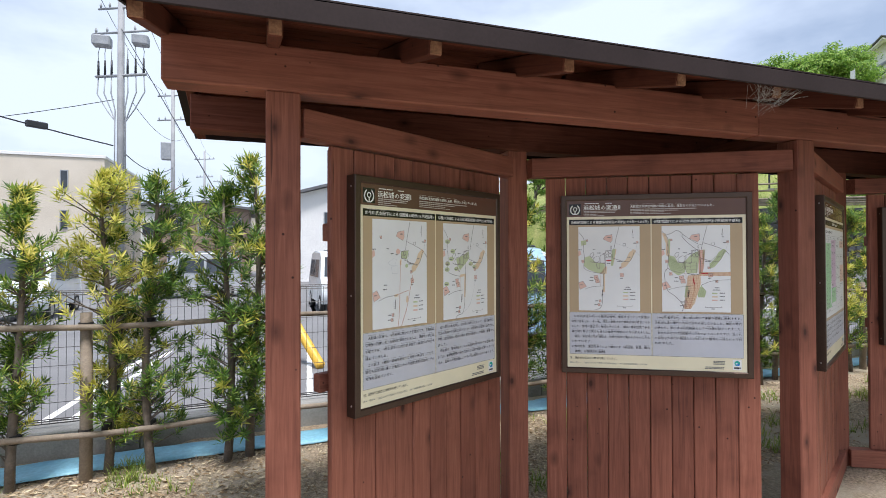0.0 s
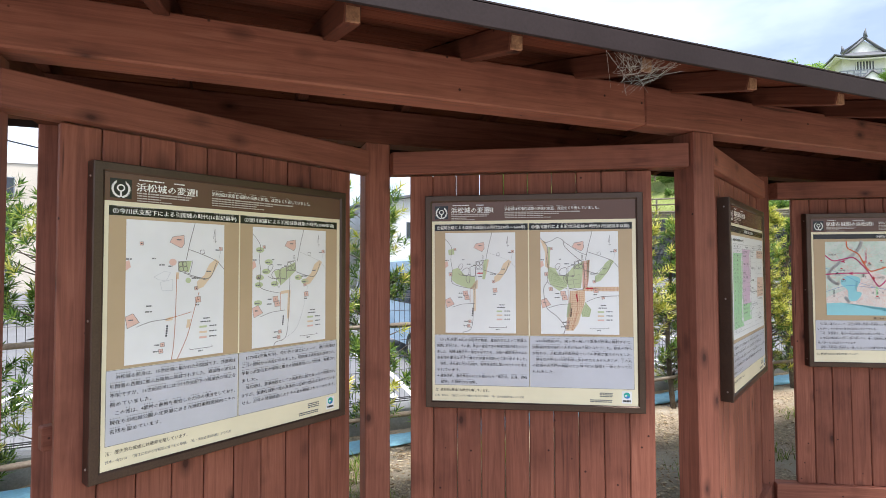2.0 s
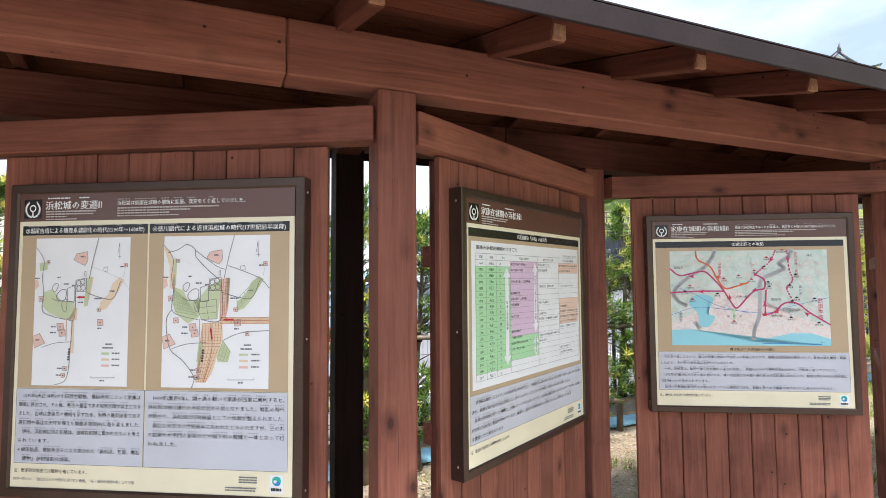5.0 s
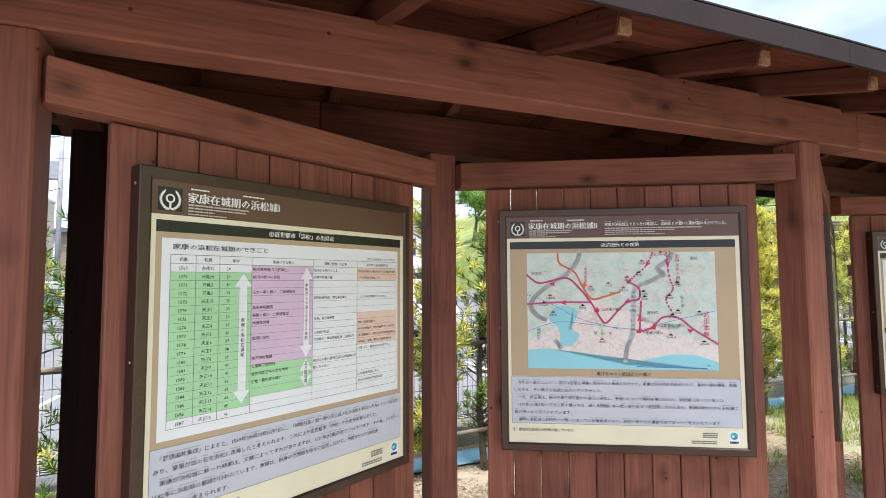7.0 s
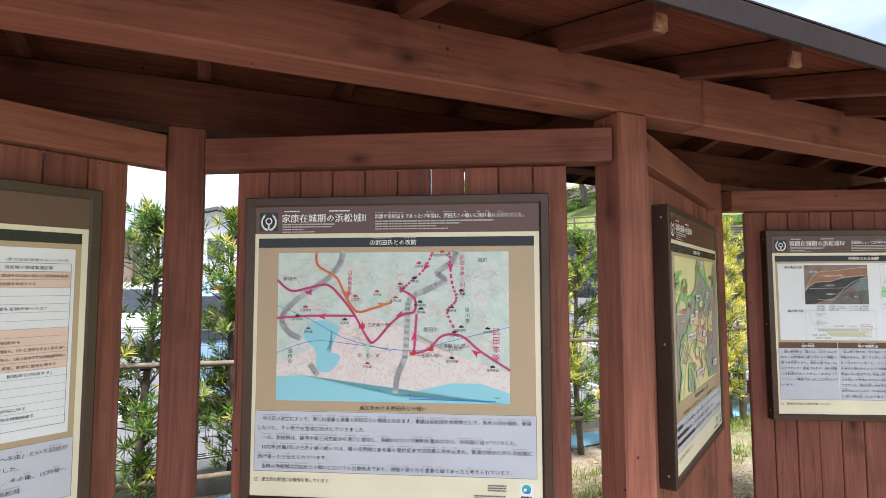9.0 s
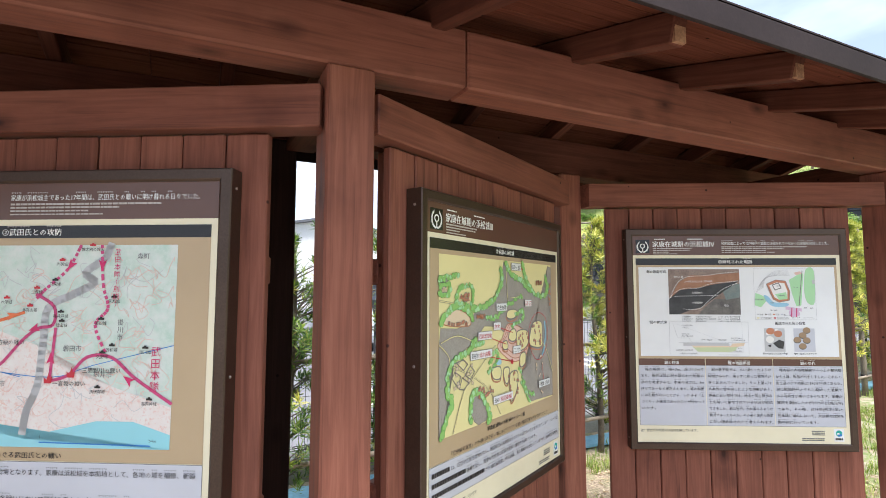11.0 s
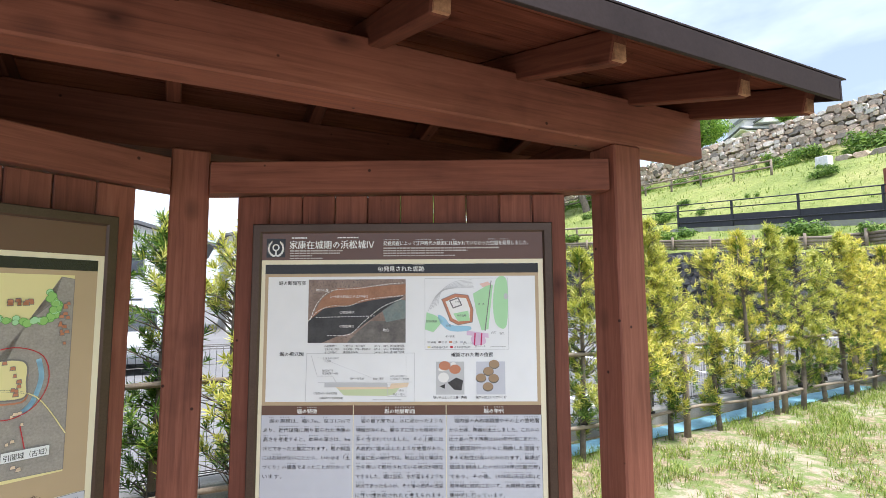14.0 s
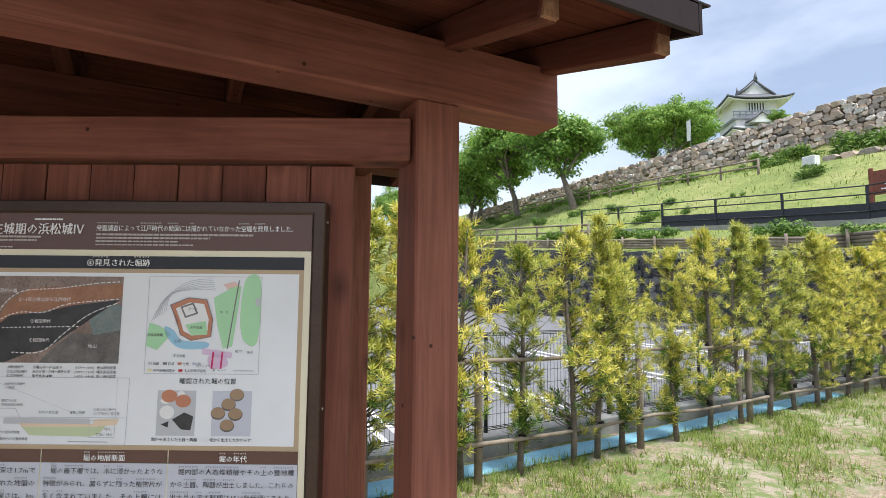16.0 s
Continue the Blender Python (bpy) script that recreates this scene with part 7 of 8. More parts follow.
def island_stone(name, stops, rough=0.9):
    m, n, l, b = material(name)
    geo = n.new("ShaderNodeNewGeometry")
    info = n.new("ShaderNodeObjectInfo")
    add = n.new("ShaderNodeMath")
    add.operation = "ADD"
    l.new(geo.outputs["Random Per Island"], add.inputs[0])
    l.new(info.outputs["Random"], add.inputs[1])
    fr = n.new("ShaderNodeMath")
    fr.operation = "FRACT"
    l.new(add.outputs["Value"], fr.inputs[0])
    r = ramp(n, stops)
    l.new(fr.outputs["Value"], r.inputs["Fac"])
    t = n.new("ShaderNodeTexCoord")
    f = tex_noise(n, l, t.outputs["Object"], 9.0, 5, 0.7)
    r2 = ramp(n, [(0.25, (0.55, 0.55, 0.55)), (0.75, (1.3, 1.28, 1.25))])
    l.new(f.outputs["Fac"], r2.inputs["Fac"])
    l.new(blend(n, l, 1.0, r.outputs["Color"], r2.outputs["Color"], "MULTIPLY"), b.inputs["Base Color"])
    b.inputs["Roughness"].default_value = rough
    bump(n, l, f.outputs["Fac"], b, 0.7, 0.05)
    return m


STONE_M = island_stone("castle_wall_stone", [(0.0, (0.22, 0.20, 0.18)), (0.25, (0.42, 0.36, 0.30)), (0.5, (0.52, 0.40, 0.30)), (0.75, (0.62, 0.52, 0.42)), (1.0, (0.74, 0.71, 0.67))])
DARK_M = island_stone("retaining_stone", [(0.0, (0.045, 0.046, 0.05)), (0.6, (0.10, 0.10, 0.105)), (1.0, (0.20, 0.20, 0.20))])
DARKGAP = speckled("wall_core", (0.12, 0.11, 0.09), (0.20, 0.18, 0.15), 4, 0.95, 30, 0.4)

castle_wall = thing("castle_stone_wall", "dry-laid castle wall of pale brown rough stones", "stone wall", m=pose(0, 0, 0), kind="structure")
rw = random.Random(12)


def wall_top(y):
    return 11.17 - 0.0133 * (y - 12.7)


bm = bmesh.new()
for i in range(60):
    y = 3.0 + 0.8 * i
    add_box(bm, 35.80, 36.30, y, y + 0.8, wall_top(y) - 3.4, wall_top(y) - 0.12)
part("wall_core", bm, DARKGAP, castle_wall)
far_bm, near_n = bmesh.new(), 0
row_h = 0.23
for r_ in range(15):
    y = 3.0 + 0.2 * (r_ % 2)
    while y < 50:
        w = rw.choice((rw.uniform(0.16, 0.34), rw.uniform(0.26, 0.48), rw.uniform(0.4, 0.7)))
        z = wall_top(y) - 3.30 + r_ * row_h + rw.uniform(-0.07, 0.07)
        h = row_h * rw.uniform(0.95, 1.6)
        x = 34.86 + 0.044 * r_ + rw.uniform(-0.05, 0.05)
        if z > hill_z(x, y) - 0.3:
            if 11 < y < 20 and near_n < 290:
                b_ = bmesh.new()
                stone_block(b_, x, y + w / 2, z, w * 1.12, h, rw, 0.55)
                part("stone", b_, STONE_M, castle_wall)
                near_n += 1
            else:
                stone_block(far_bm, x, y + w / 2, z, w * 1.12, h, rw, 0.55)
        y += w
tagged(part("stones", far_bm, STONE_M, castle_wall), kind="stuff")

retaining = thing("retaining_wall", "dark grey rough stone retaining wall beside the car park", "stone wall", m=pose(0, 0, 0), kind="structure")
bm = bmesh.new()
for i in range(34):
    y = 1.0 + 1.0 * i
    add_box(bm, 22.06, 22.5, y, y + 1.0, lot_z(22, y) - 0.5, hill_z(22.3, y) + 0.02)
part("wall_core", bm, DARKWALL, retaining)
bm = bmesh.new()
for r_ in range(9):
    y = 1.0 + 0.15 * (r_ % 2)
    while y < 34:
        w = rw.uniform(0.24, 0.42)
        z = lot_z(22, y) - 0.05 + r_ * 0.26
        if z < hill_z(22.3, y) - 0.05:
            stone_block(bm, 21.98, y + w / 2, z + 0.1, w, 0.30, rw, 0.2)
        y += w
tagged(part("stones", bm, DARK_M, retaining), kind="stuff")

logs = thing("log_edging", "low edging of stacked weathered logs on the grass bank", "fence", m=pose(0, 0, 0))
for k in range(4):
    for i in range(8):
        ya = 2.0 + 3.0 * i
        bm = bmesh.new()
        tube(bm, [(22.75 + 0.02 * rw.random(), ya + 3.0 * j / 3, hill_z(22.75, ya + 3.0 * j / 3) + 0.03 + 0.095 * k) for j in range(4)], [0.047] * 4, 7)
        part("log", bm, BAMBOO, logs)
for i in range(17):
    y = 2.0 + 1.5 * i
    bm = bmesh.new()
    tube(bm, [(22.66, y, hill_z(22.7, y) - 0.1), (22.66, y, hill_z(22.7, y) + 0.46)], [0.045, 0.042], 8)
    part("peg", bm, BAMBOO, logs)

railing = thing("steel_railing", "black steel railing with solid lower panels above a concrete edge", "railing", m=pose(0, 0, 0))
RY = [1.5 + 2.42 * i for i in range(9)]


def rz(y):
    return hill_z(25.4, y) + 0.16


bm = bmesh.new()
for a, b in zip(RY, RY[1:]):
    vs = [bm.verts.new(p) for p in ((25.35, a, rz(a) - 0.4), (25.7, a, rz(a) - 0.4), (25.7, a, rz(a)), (25.35, a, rz(a)), (25.35, b, rz(b) - 0.4), (25.7, b, rz(b) - 0.4), (25.7, b, rz(b)), (25.35, b, rz(b)))]
    for q in ((0, 3, 7, 4), (3, 2, 6, 7), (1, 5, 6, 2), (0, 1, 2, 3), (4, 7, 6, 5)):
        bm.faces.new([vs[i] for i in q])
part("concrete_edge", bm, CONCRETE, railing)
for y in RY:
    part("post", box(25.46, 25.53, y - 0.035, y + 0.035, rz(y) - 0.02, rz(y) + 1.02, 0.004), BLACK, railing)
for a, b in zip(RY, RY[1:]):
    for z in (1.0, 0.74, 0.24):
        bm = bmesh.new()
        tube(bm, [(25.45, a, rz(a) + z), (25.45, b, rz(b) + z)], [0.022, 0.022], 8)
        part("rail", bm, BLACK, railing)
    if a > 15:                                          # the last bays are open
        continue
    bm = bmesh.new()
    vs = [bm.verts.new(p) for p in ((25.49, a + 0.04, rz(a) + 0.02), (25.51, a + 0.04, rz(a) + 0.02), (25.51, a + 0.04, rz(a) + 0.48), (25.49, a + 0.04, rz(a) + 0.48), (25.49, b - 0.04, rz(b) + 0.02), (25.51, b - 0.04, rz(b) + 0.02), (25.51, b - 0.04, rz(b) + 0.48), (25.49, b - 0.04, rz(b) + 0.48))]
    for q in ((0, 3, 7, 4), (3, 2, 6, 7), (1, 5, 6, 2), (0, 1, 2, 3), (4, 7, 6, 5), (0, 4, 5, 1)):
        bm.faces.new([vs[i] for i in q])
    part("panel", bm, BLACK, railing)


def post_fence(x_of, y0, y1, gap, height, label, rails=(0.9, 0.5)):
    f = thing("wooden_fence", label, "fence", "wooden fences on the hill", pose(0, 0, 0))
    ys = [y0 + gap * i for i in range(int((y1 - y0) / gap) + 1)]
    for y in ys:
        bm = bmesh.new()
        z = hill_z(x_of(y), y)
        tube(bm, [(x_of(y), y, z - 0.2), (x_of(y), y, z + height)], [0.06, 0.055], 7)
        part("post", bm, BAMBOO, f)
    for a, b in zip(ys, ys[1:]):
        for k in rails:
            bm = bmesh.new()
            tube(bm, [(x_of(a) - 0.05, a, hill_z(x_of(a), a) + height * k), (x_of(b) - 0.05, b, hill_z(x_of(b), b) + height * k)], [0.045, 0.045], 6)
            part("rail", bm, BAMBOO, f)


post_fence(lambda y: 31.0 + 0.02 * y, 15.5, 48, 1.9, 0.75, "weathered brown post-and-rail fence across the grass slope")
post_fence(lambda y: 24.2, 19.0, 44, 1.9, 0.75, "low weathered post-and-rail fence on the lower bank", (0.9, 0.45))
marker = part("marker_block", box(-0.2, 0.2, -0.26, 0.26, -0.2, 0.42, 0.02), PLASTER, m=pose(31.2, 13.2, hill_z(31.2, 13.2)))
tagged(marker, "small white block standing on the grass slope", "block")
for i, (y, w) in enumerate(((12.9, 0.8), (12.2, 0.7), (11.5, 0.9), (10.7, 0.8), (9.9, 0.9), (9.0, 0.9))):
    bm = bmesh.new()
    stone_block(bm, 32.0, y, hill_z(32.0, y) + 0.1, w, 0.36, rw, 0.4)
    tagged(part("edging_stone", bm, STONE_M), "pale rough edging stone on the grass slope", "stone", "row of edging stones")
sign = thing("hill_notice", "small reddish-brown notice board on two posts", "sign", m=pose(26.2, 8.2, hill_z(26.2, 8.2)))
for yy in (-0.75, 0.75):
    part("post", box(-0.05, 0.05, yy - 0.05, yy + 0.05, -0.1, 1.45, 0.005), WOOD, sign)
part("panel", box(-0.03, 0.03, -0.70, 0.70, 0.62, 1.35, 0.005), WOOD, sign)
for k in range(4):
    part("text_line", box(-0.036, -0.031, -0.58, 0.5 - 0.1 * k, 0.76 + 0.14 * k, 0.80 + 0.14 * k), I_PALE, sign)


# ---------------------------------------------------------------- trees and shrubs
def leaf_cloud(verts, faces, centre, rad, count, size, r):
    for _ in range(count):
        d = Vector((r.gauss(0, 1), r.gauss(0, 1), r.gauss(0, 1))).normalized()
        p = centre + Vector((d.x * rad.x, d.y * rad.y, d.z * rad.z)) * (r.uniform(0.35, 1.05))
        nrm = (d + Vector((r.uniform(-0.8, 0.8), r.uniform(-0.8, 0.8), r.uniform(-0.2, 1.2)))).normalized()
        u = nrm.orthogonal().normalized()
        u.rotate(Matrix.Rotation(r.uniform(0, 6.28), 3, nrm))
        w = nrm.cross(u)
        s = size * r.uniform(0.6, 1.3)
        i = len(verts)
        verts += [p - u * s, p + w * s * 0.45 + nrm * s * 0.12, p + u * s, p - w * s * 0.45 + nrm * s * 0.12]
        faces.append((i, i + 1, i + 2, i + 3))


def tree_meshes(seed, H, spread, leaves, size, mat):
    r = random.Random(seed)
    tb = bmesh.new()
    tips = []

    def limb(p, d, L, rad, lev):
        pts = [p]
        q = p.copy()
        for k in range(4):
            d = (d + Vector((r.uniform(-0.2, 0.2), r.uniform(-0.2, 0.2), r.uniform(-0.05, 0.12)))).normalized()
            q = q + d * L / 4
            pts.append(q.copy())
        tube(tb, pts, [rad * (1 - 0.14 * k) for k in range(5)], 7 if lev < 2 else 5, False)
        if lev < 3:
            for k in range(3 if lev else 5):
                a = 6.28 * (k + r.uniform(-0.3, 0.3)) / (3 if lev else 5)
                nd = (d * 0.75 + Vector((math.cos(a), math.sin(a), r.uniform(0.15, 0.9))) * (0.95 if lev else 0.85)).normalized()
                limb(pts[3 + (k % 2)], nd, L * r.uniform(0.55, 0.75), rad * 0.5, lev + 1)
        tips.append((pts[-1], lev))
        if lev >= 1:
            tips.append((pts[2] - Vector((0, 0, 0.05 * L)), lev))

    limb(Vector((0, 0, -0.3)), Vector((r.uniform(-0.1, 0.1), r.uniform(-0.1, 0.1), 1)), H * 0.42, H * 0.032, 0)
    ends = [p for p, lev in tips if lev >= 1]
    zmax = max(p.z for p in ends)
    verts, faces = [], []
    k = H / (zmax + 0.10 * H)
    for p in ends:
        c = Vector((p.x * spread, p.y * spread, p.z)) + Vector((r.uniform(-1, 1), r.uniform(-1, 1), r.uniform(-0.9, 0.7))) * 0.07 * H
        leaf_cloud(verts, faces, c, Vector((0.13, 0.13, 0.060)) * H * r.uniform(0.45, 1.25), leaves // len(ends), size, r)
    for v in tb.verts:
        f = 1 + (spread - 1) * smoothstep(0.35 * H, 0.6 * H, v.co.z)
        v.co = Vector((v.co.x * f, v.co.y * f, v.co.z))
    tm = bpy.data.meshes.new("trunk")
    tb.to_mesh(tm)
    tb.free()
    cm = bpy.data.meshes.new("crown")
    cm.from_pydata([tuple(v) for v in verts], [], faces)
    return tm, cm


TREES = [tree_meshes(51 + k, 8.0, 1.12, 21000, 0.125, LEAF_T) for k in range(3)]


def place_tree(k, x, y, s, turn, label, group="trees on the hill", sunk=0.1):
    t = thing("tree", label, "tree", group, pose(x, y, hill_z(x, y) - sunk if x > 22 else -0.3, 0, 0, turn) @ Matrix.Scale(s, 4))
    put("trunk", TREES[k][0], BARK, t)
    put("crown", TREES[k][1], LEAF_T, t)


MAPLE = "broad green tree with spreading limbs on the grass hill"
for k, x, y, s, turn in ((0, 29.8, 26.3, 1.03, 20), (1, 29.8, 32.4, 1.10, 130), (2, 33.0, 43.8, 1.2, 250), (0, 29.0, 39.0, 0.95, 200), (1, 30.5, 45.0, 0.9, 60), (2, 25.0, 46.0, 0.9, 300), (0, 36.5, 46.0, 0.9, 90), (1, 20.0, 50.0, 0.95, 10)):
    place_tree(k, x, y, s, turn, MAPLE)
for k, x, y, s, turn in ((2, 46.5, 32.2, 1.02, 0), (0, 49.0, 36.0, 1.12, 70), (1, 51.0, 33.9, 0.92, 160), (1, 55.0, 42.0, 1.0, 210)):
    place_tree(k, x, y, s, turn, "dark green broad tree on the hilltop behind the wall", "trees on the hilltop", 1.4)


def bush_mesh(seed, n_lobe, leaves):
    r = random.Random(seed)
    verts, faces = [], []
    for _ in range(n_lobe):
        leaf_cloud(verts, faces, Vector((r.uniform(-0.5, 0.5), r.uniform(-0.8, 0.8), r.uniform(0.1, 0.45))), Vector((0.34, 0.42, 0.28)), leaves // n_lobe, 0.075, r)
    me = bpy.data.meshes.new("shrub")
    me.from_pydata([tuple(v) for v in verts], [], faces)
    return me


BUSH = [bush_mesh(71 + k, 7, 1100) for k in range(3)]
LEAF_B = leaf_material("shrub_leaf", [(0.0, (0.05, 0.11, 0.02)), (0.5, (0.12, 0.23, 0.035)), (1.0, (0.25, 0.38, 0.07))], 0.3, 0.7)
rb = random.Random(5)
for i in range(64):
    y = rb.uniform(5, 40)
    if i < 30:
        x = rb.uniform(33.2, 34.6)
    elif i < 46:
        x = rb.uniform(22.9, 24.6)
    else:
        x = rb.uniform(26.5, 31.5)
    s = rb.uniform(0.5, 1.3) * (1.15 if i < 30 else 0.7)
    tagged(put("shrub", BUSH[i % 3], LEAF_B, None, m=pose(x, y, hill_z(x, y) - 0.08, 0, 0, rb.uniform(0, 360)) @ Matrix.Scale(s, 4)), "low green shrub growing on the grassy hill", "shrub", "shrubs on the hill")
rb = random.Random(8)
verts, faces = [], []
for i in range(6500):                                  # rough grass on the bank
    y, x = rb.uniform(4, 42), rb.choice((rb.uniform(22.4, 25.3), rb.uniform(25.9, 34.8), rb.uniform(25.9, 34.8), rb.uniform(33.0, 35.8)))
    z = hill_z(x, y)
    for j in range(3):
        a, L, w = rb.uniform(0, 6.28), rb.uniform(0.06, 0.20), rb.uniform(0.010, 0.022)
        p = Vector((x + rb.uniform(-0.1, 0.1), y + rb.uniform(-0.1, 0.1), z - 0.03))
        s = Vector((-math.sin(a) * w, math.cos(a) * w, 0))
        k = len(verts)
        verts += [p - s, p + s, p + Vector((math.cos(a) * L * 0.5, math.sin(a) * L * 0.5, L))]
        faces.append((k, k + 1, k + 2))
me = bpy.data.meshes.new("hill_grass")
me.from_pydata([tuple(v) for v in verts], [], faces)
tagged(put("hill_grass", me, GRASS), "rough grass growing on the bank and slope", "grass", kind="stuff")

# ---------------------------------------------------------------- the castle turret
turret = thing("castle_turret", "white-plastered castle turret with grey tiled gabled roofs", "castle", m=pose(66.6, 38.2, 20.6, 0, 0, -32))
# local axes: the gable end faces -y, the ridge runs along y
part("lower_wall", box(-2.7, 2.7, -2.6, 3.0, -2.6, 0.6, 0.02), PLASTER, turret)
part("upper_wall", box(-2.25, 2.25, -2.0, 2.2, 0.3, 4.3, 0.02), PLASTER, turret)


def swept_roof(name, hx, hy0, hy1, z, ridge, lift, hipped, mat, parent):
    """A tiled roof with rising eave corners; hipped: how far the gable stands in from the eave."""
    b_ = bmesh.new()
    N = 10
    rows = []
    for i in range(N + 1):
        u = -1 + 2 * i / N
        row = []
        for j in range(N + 1):
            v = j / N
            y = hy0 + (hy1 - hy0) * v
            edge = min(1.0, min(y - hy0, hy1 - y) / hipped) if hipped else 1.0
            prof = (1 - abs(u)) ** 1.25
            h = min(prof * ridge, (edge ** 1.1) * ridge * 0.45 + (ridge if edge >= 0.999 else 0))
            row.append(b_.verts.new((hx * u, y, z + h + lift * abs(u) ** 3 * (2 * v - 1) ** 2)))
        rows.append(row)
    for a, c in zip(rows, rows[1:]):
        for j in range(N):
            b_.faces.new((a[j], c[j], c[j + 1], a[j + 1]))
    ob_ = part(name, b_, mat, parent)
    md = ob_.modifiers.new("thickness", "SOLIDIFY")
    md.thickness, md.offset = 0.14, -1
    return ob_


swept_roof("lower_roof", 3.35, -3.4, 3.7, 0.1, 0.8, 0.25, 1.5, TILE, turret)
swept_roof("soffit", 3.2, -3.25, 3.55, -0.1, 0.75, 0.25, 1.5, PLASTER, turret)
swept_roof("upper_roof", 3.6, -3.2, 3.4, 3.75, 2.1, 0.4, 1.4, TILE, turret)
swept_roof("soffit", 3.45, -3.05, 3.25, 3.52, 2.0, 0.4, 1.4, PLASTER, turret)
bm = bmesh.new()
gv = [bm.verts.new(p) for p in ((-2.0, -1.95, 4.35), (2.0, -1.95, 4.35), (0, -1.95, 5.85), (-2.0, -1.75, 4.35), (2.0, -1.75, 4.35), (0, -1.75, 5.85))]
for q in ((0, 1, 2), (5, 4, 3), (0, 3, 4, 1), (1, 4, 5, 2), (2, 5, 3, 0)):
    bm.faces.new([gv[i] for i in q])
part("gable", bm, PLASTER, turret)
for sg in (-1, 1):
    bm = bmesh.new()
    tube(bm, [(sg * 2.1, -2.1, 4.35), (sg * 1.0, -2.1, 5.2), (0, -2.1, 6.1)], [0.16, 0.15, 0.15], 6)
    part("barge", bm, TILE, turret)
bm = bmesh.new()
tube(bm, [(0, -2.3, 6.2), (0, 0, 6.12), (0, 2.4, 6.2)], [0.2, 0.18, 0.2], 8)
part("ridge", bm, TILE, turret)
for yy in (-2.2, 2.3):
    bm = bmesh.new()
    tube(bm, [(0, yy, 6.2), (0, yy * 0.97, 6.6), (0, yy * 1.05, 7.1)], [0.2, 0.15, 0.03], 6)
    part("finial", bm, TILE, turret)
part("balcony_floor", box(-2.75, 2.75, -2.5, 2.7, 1.55, 1.68, 0.01), DEVICE, turret)
for k in range(9):
    xx = -2.65 + 5.3 * k / 8
    part("baluster", box(xx - 0.05, xx + 0.05, -2.46, -2.38, 1.68, 2.4), DEVICE, turret)
for zz in (2.0, 2.4):
    part("balcony_rail", box(-2.75, 2.75, -2.47, -2.37, zz - 0.05, zz + 0.05), DEVICE, turret)
    part("balcony_rail", box(2.62, 2.72, -2.4, 2.6, zz - 0.05, zz + 0.05), DEVICE, turret)
part("window_opening", box(-1.0, 1.0, -2.02, -1.95, 2.5, 3.5), GLASS, turret)
for k in range(7):
    xx = -0.9 + 0.3 * k
    part("window_bar", box(xx - 0.07, xx + 0.07, -2.08, -2.03, 2.5, 3.5), PLASTER, turret)
bm = bmesh.new()
gv = [bm.verts.new(p) for p in ((-1.5, -3.3, 0.85), (1.5, -3.3, 0.85), (0, -3.3, 1.9), (-1.5, -2.2, 0.85), (1.5, -2.2, 0.85), (0, -2.2, 1.9))]
for q in ((0, 1, 2), (0, 3, 4, 1), (1, 4, 5, 2), (2, 5, 3, 0)):
    bm.faces.new([gv[i] for i in q])
part("dormer", bm, PLASTER, turret)
for sg in (-1, 1):
    bm = bmesh.new()
    tube(bm, [(sg * 1.8, -3.35, 0.75), (sg * 0.8, -3.35, 1.4), (0, -3.35, 2.05)], [0.14] * 3, 6)
    part("barge", bm, TILE, turret)
# a small shrub, made from a tree's meshes at a third of their size
turret_bush = thing("pine_tree", "small brownish shrub beside the castle turret", "tree", m=pose(63.5, 33.0, hill_z(63.5, 33.0) - 0.2) @ Matrix.Scale(0.34, 4))
put("trunk", TREES[1][0], BARK, turret_bush)
put("crown", TREES[1][1], LEAF_T, turret_bush)
flag = thing("banner_pole", "white banner on a thin pole on the hilltop", "banner", m=pose(42.6, 27.6, hill_z(42.6, 27.6) + 0.4))
bm = bmesh.new()
tube(bm, [(0, 0, -0.5), (0, 0, 2.6)], [0.03, 0.025], 6)
part("pole", bm, DEVICE, flag)
part("banner", box(-0.01, 0.01, 0.02, 0.32, 0.9, 2.5), PLASTER, flag)


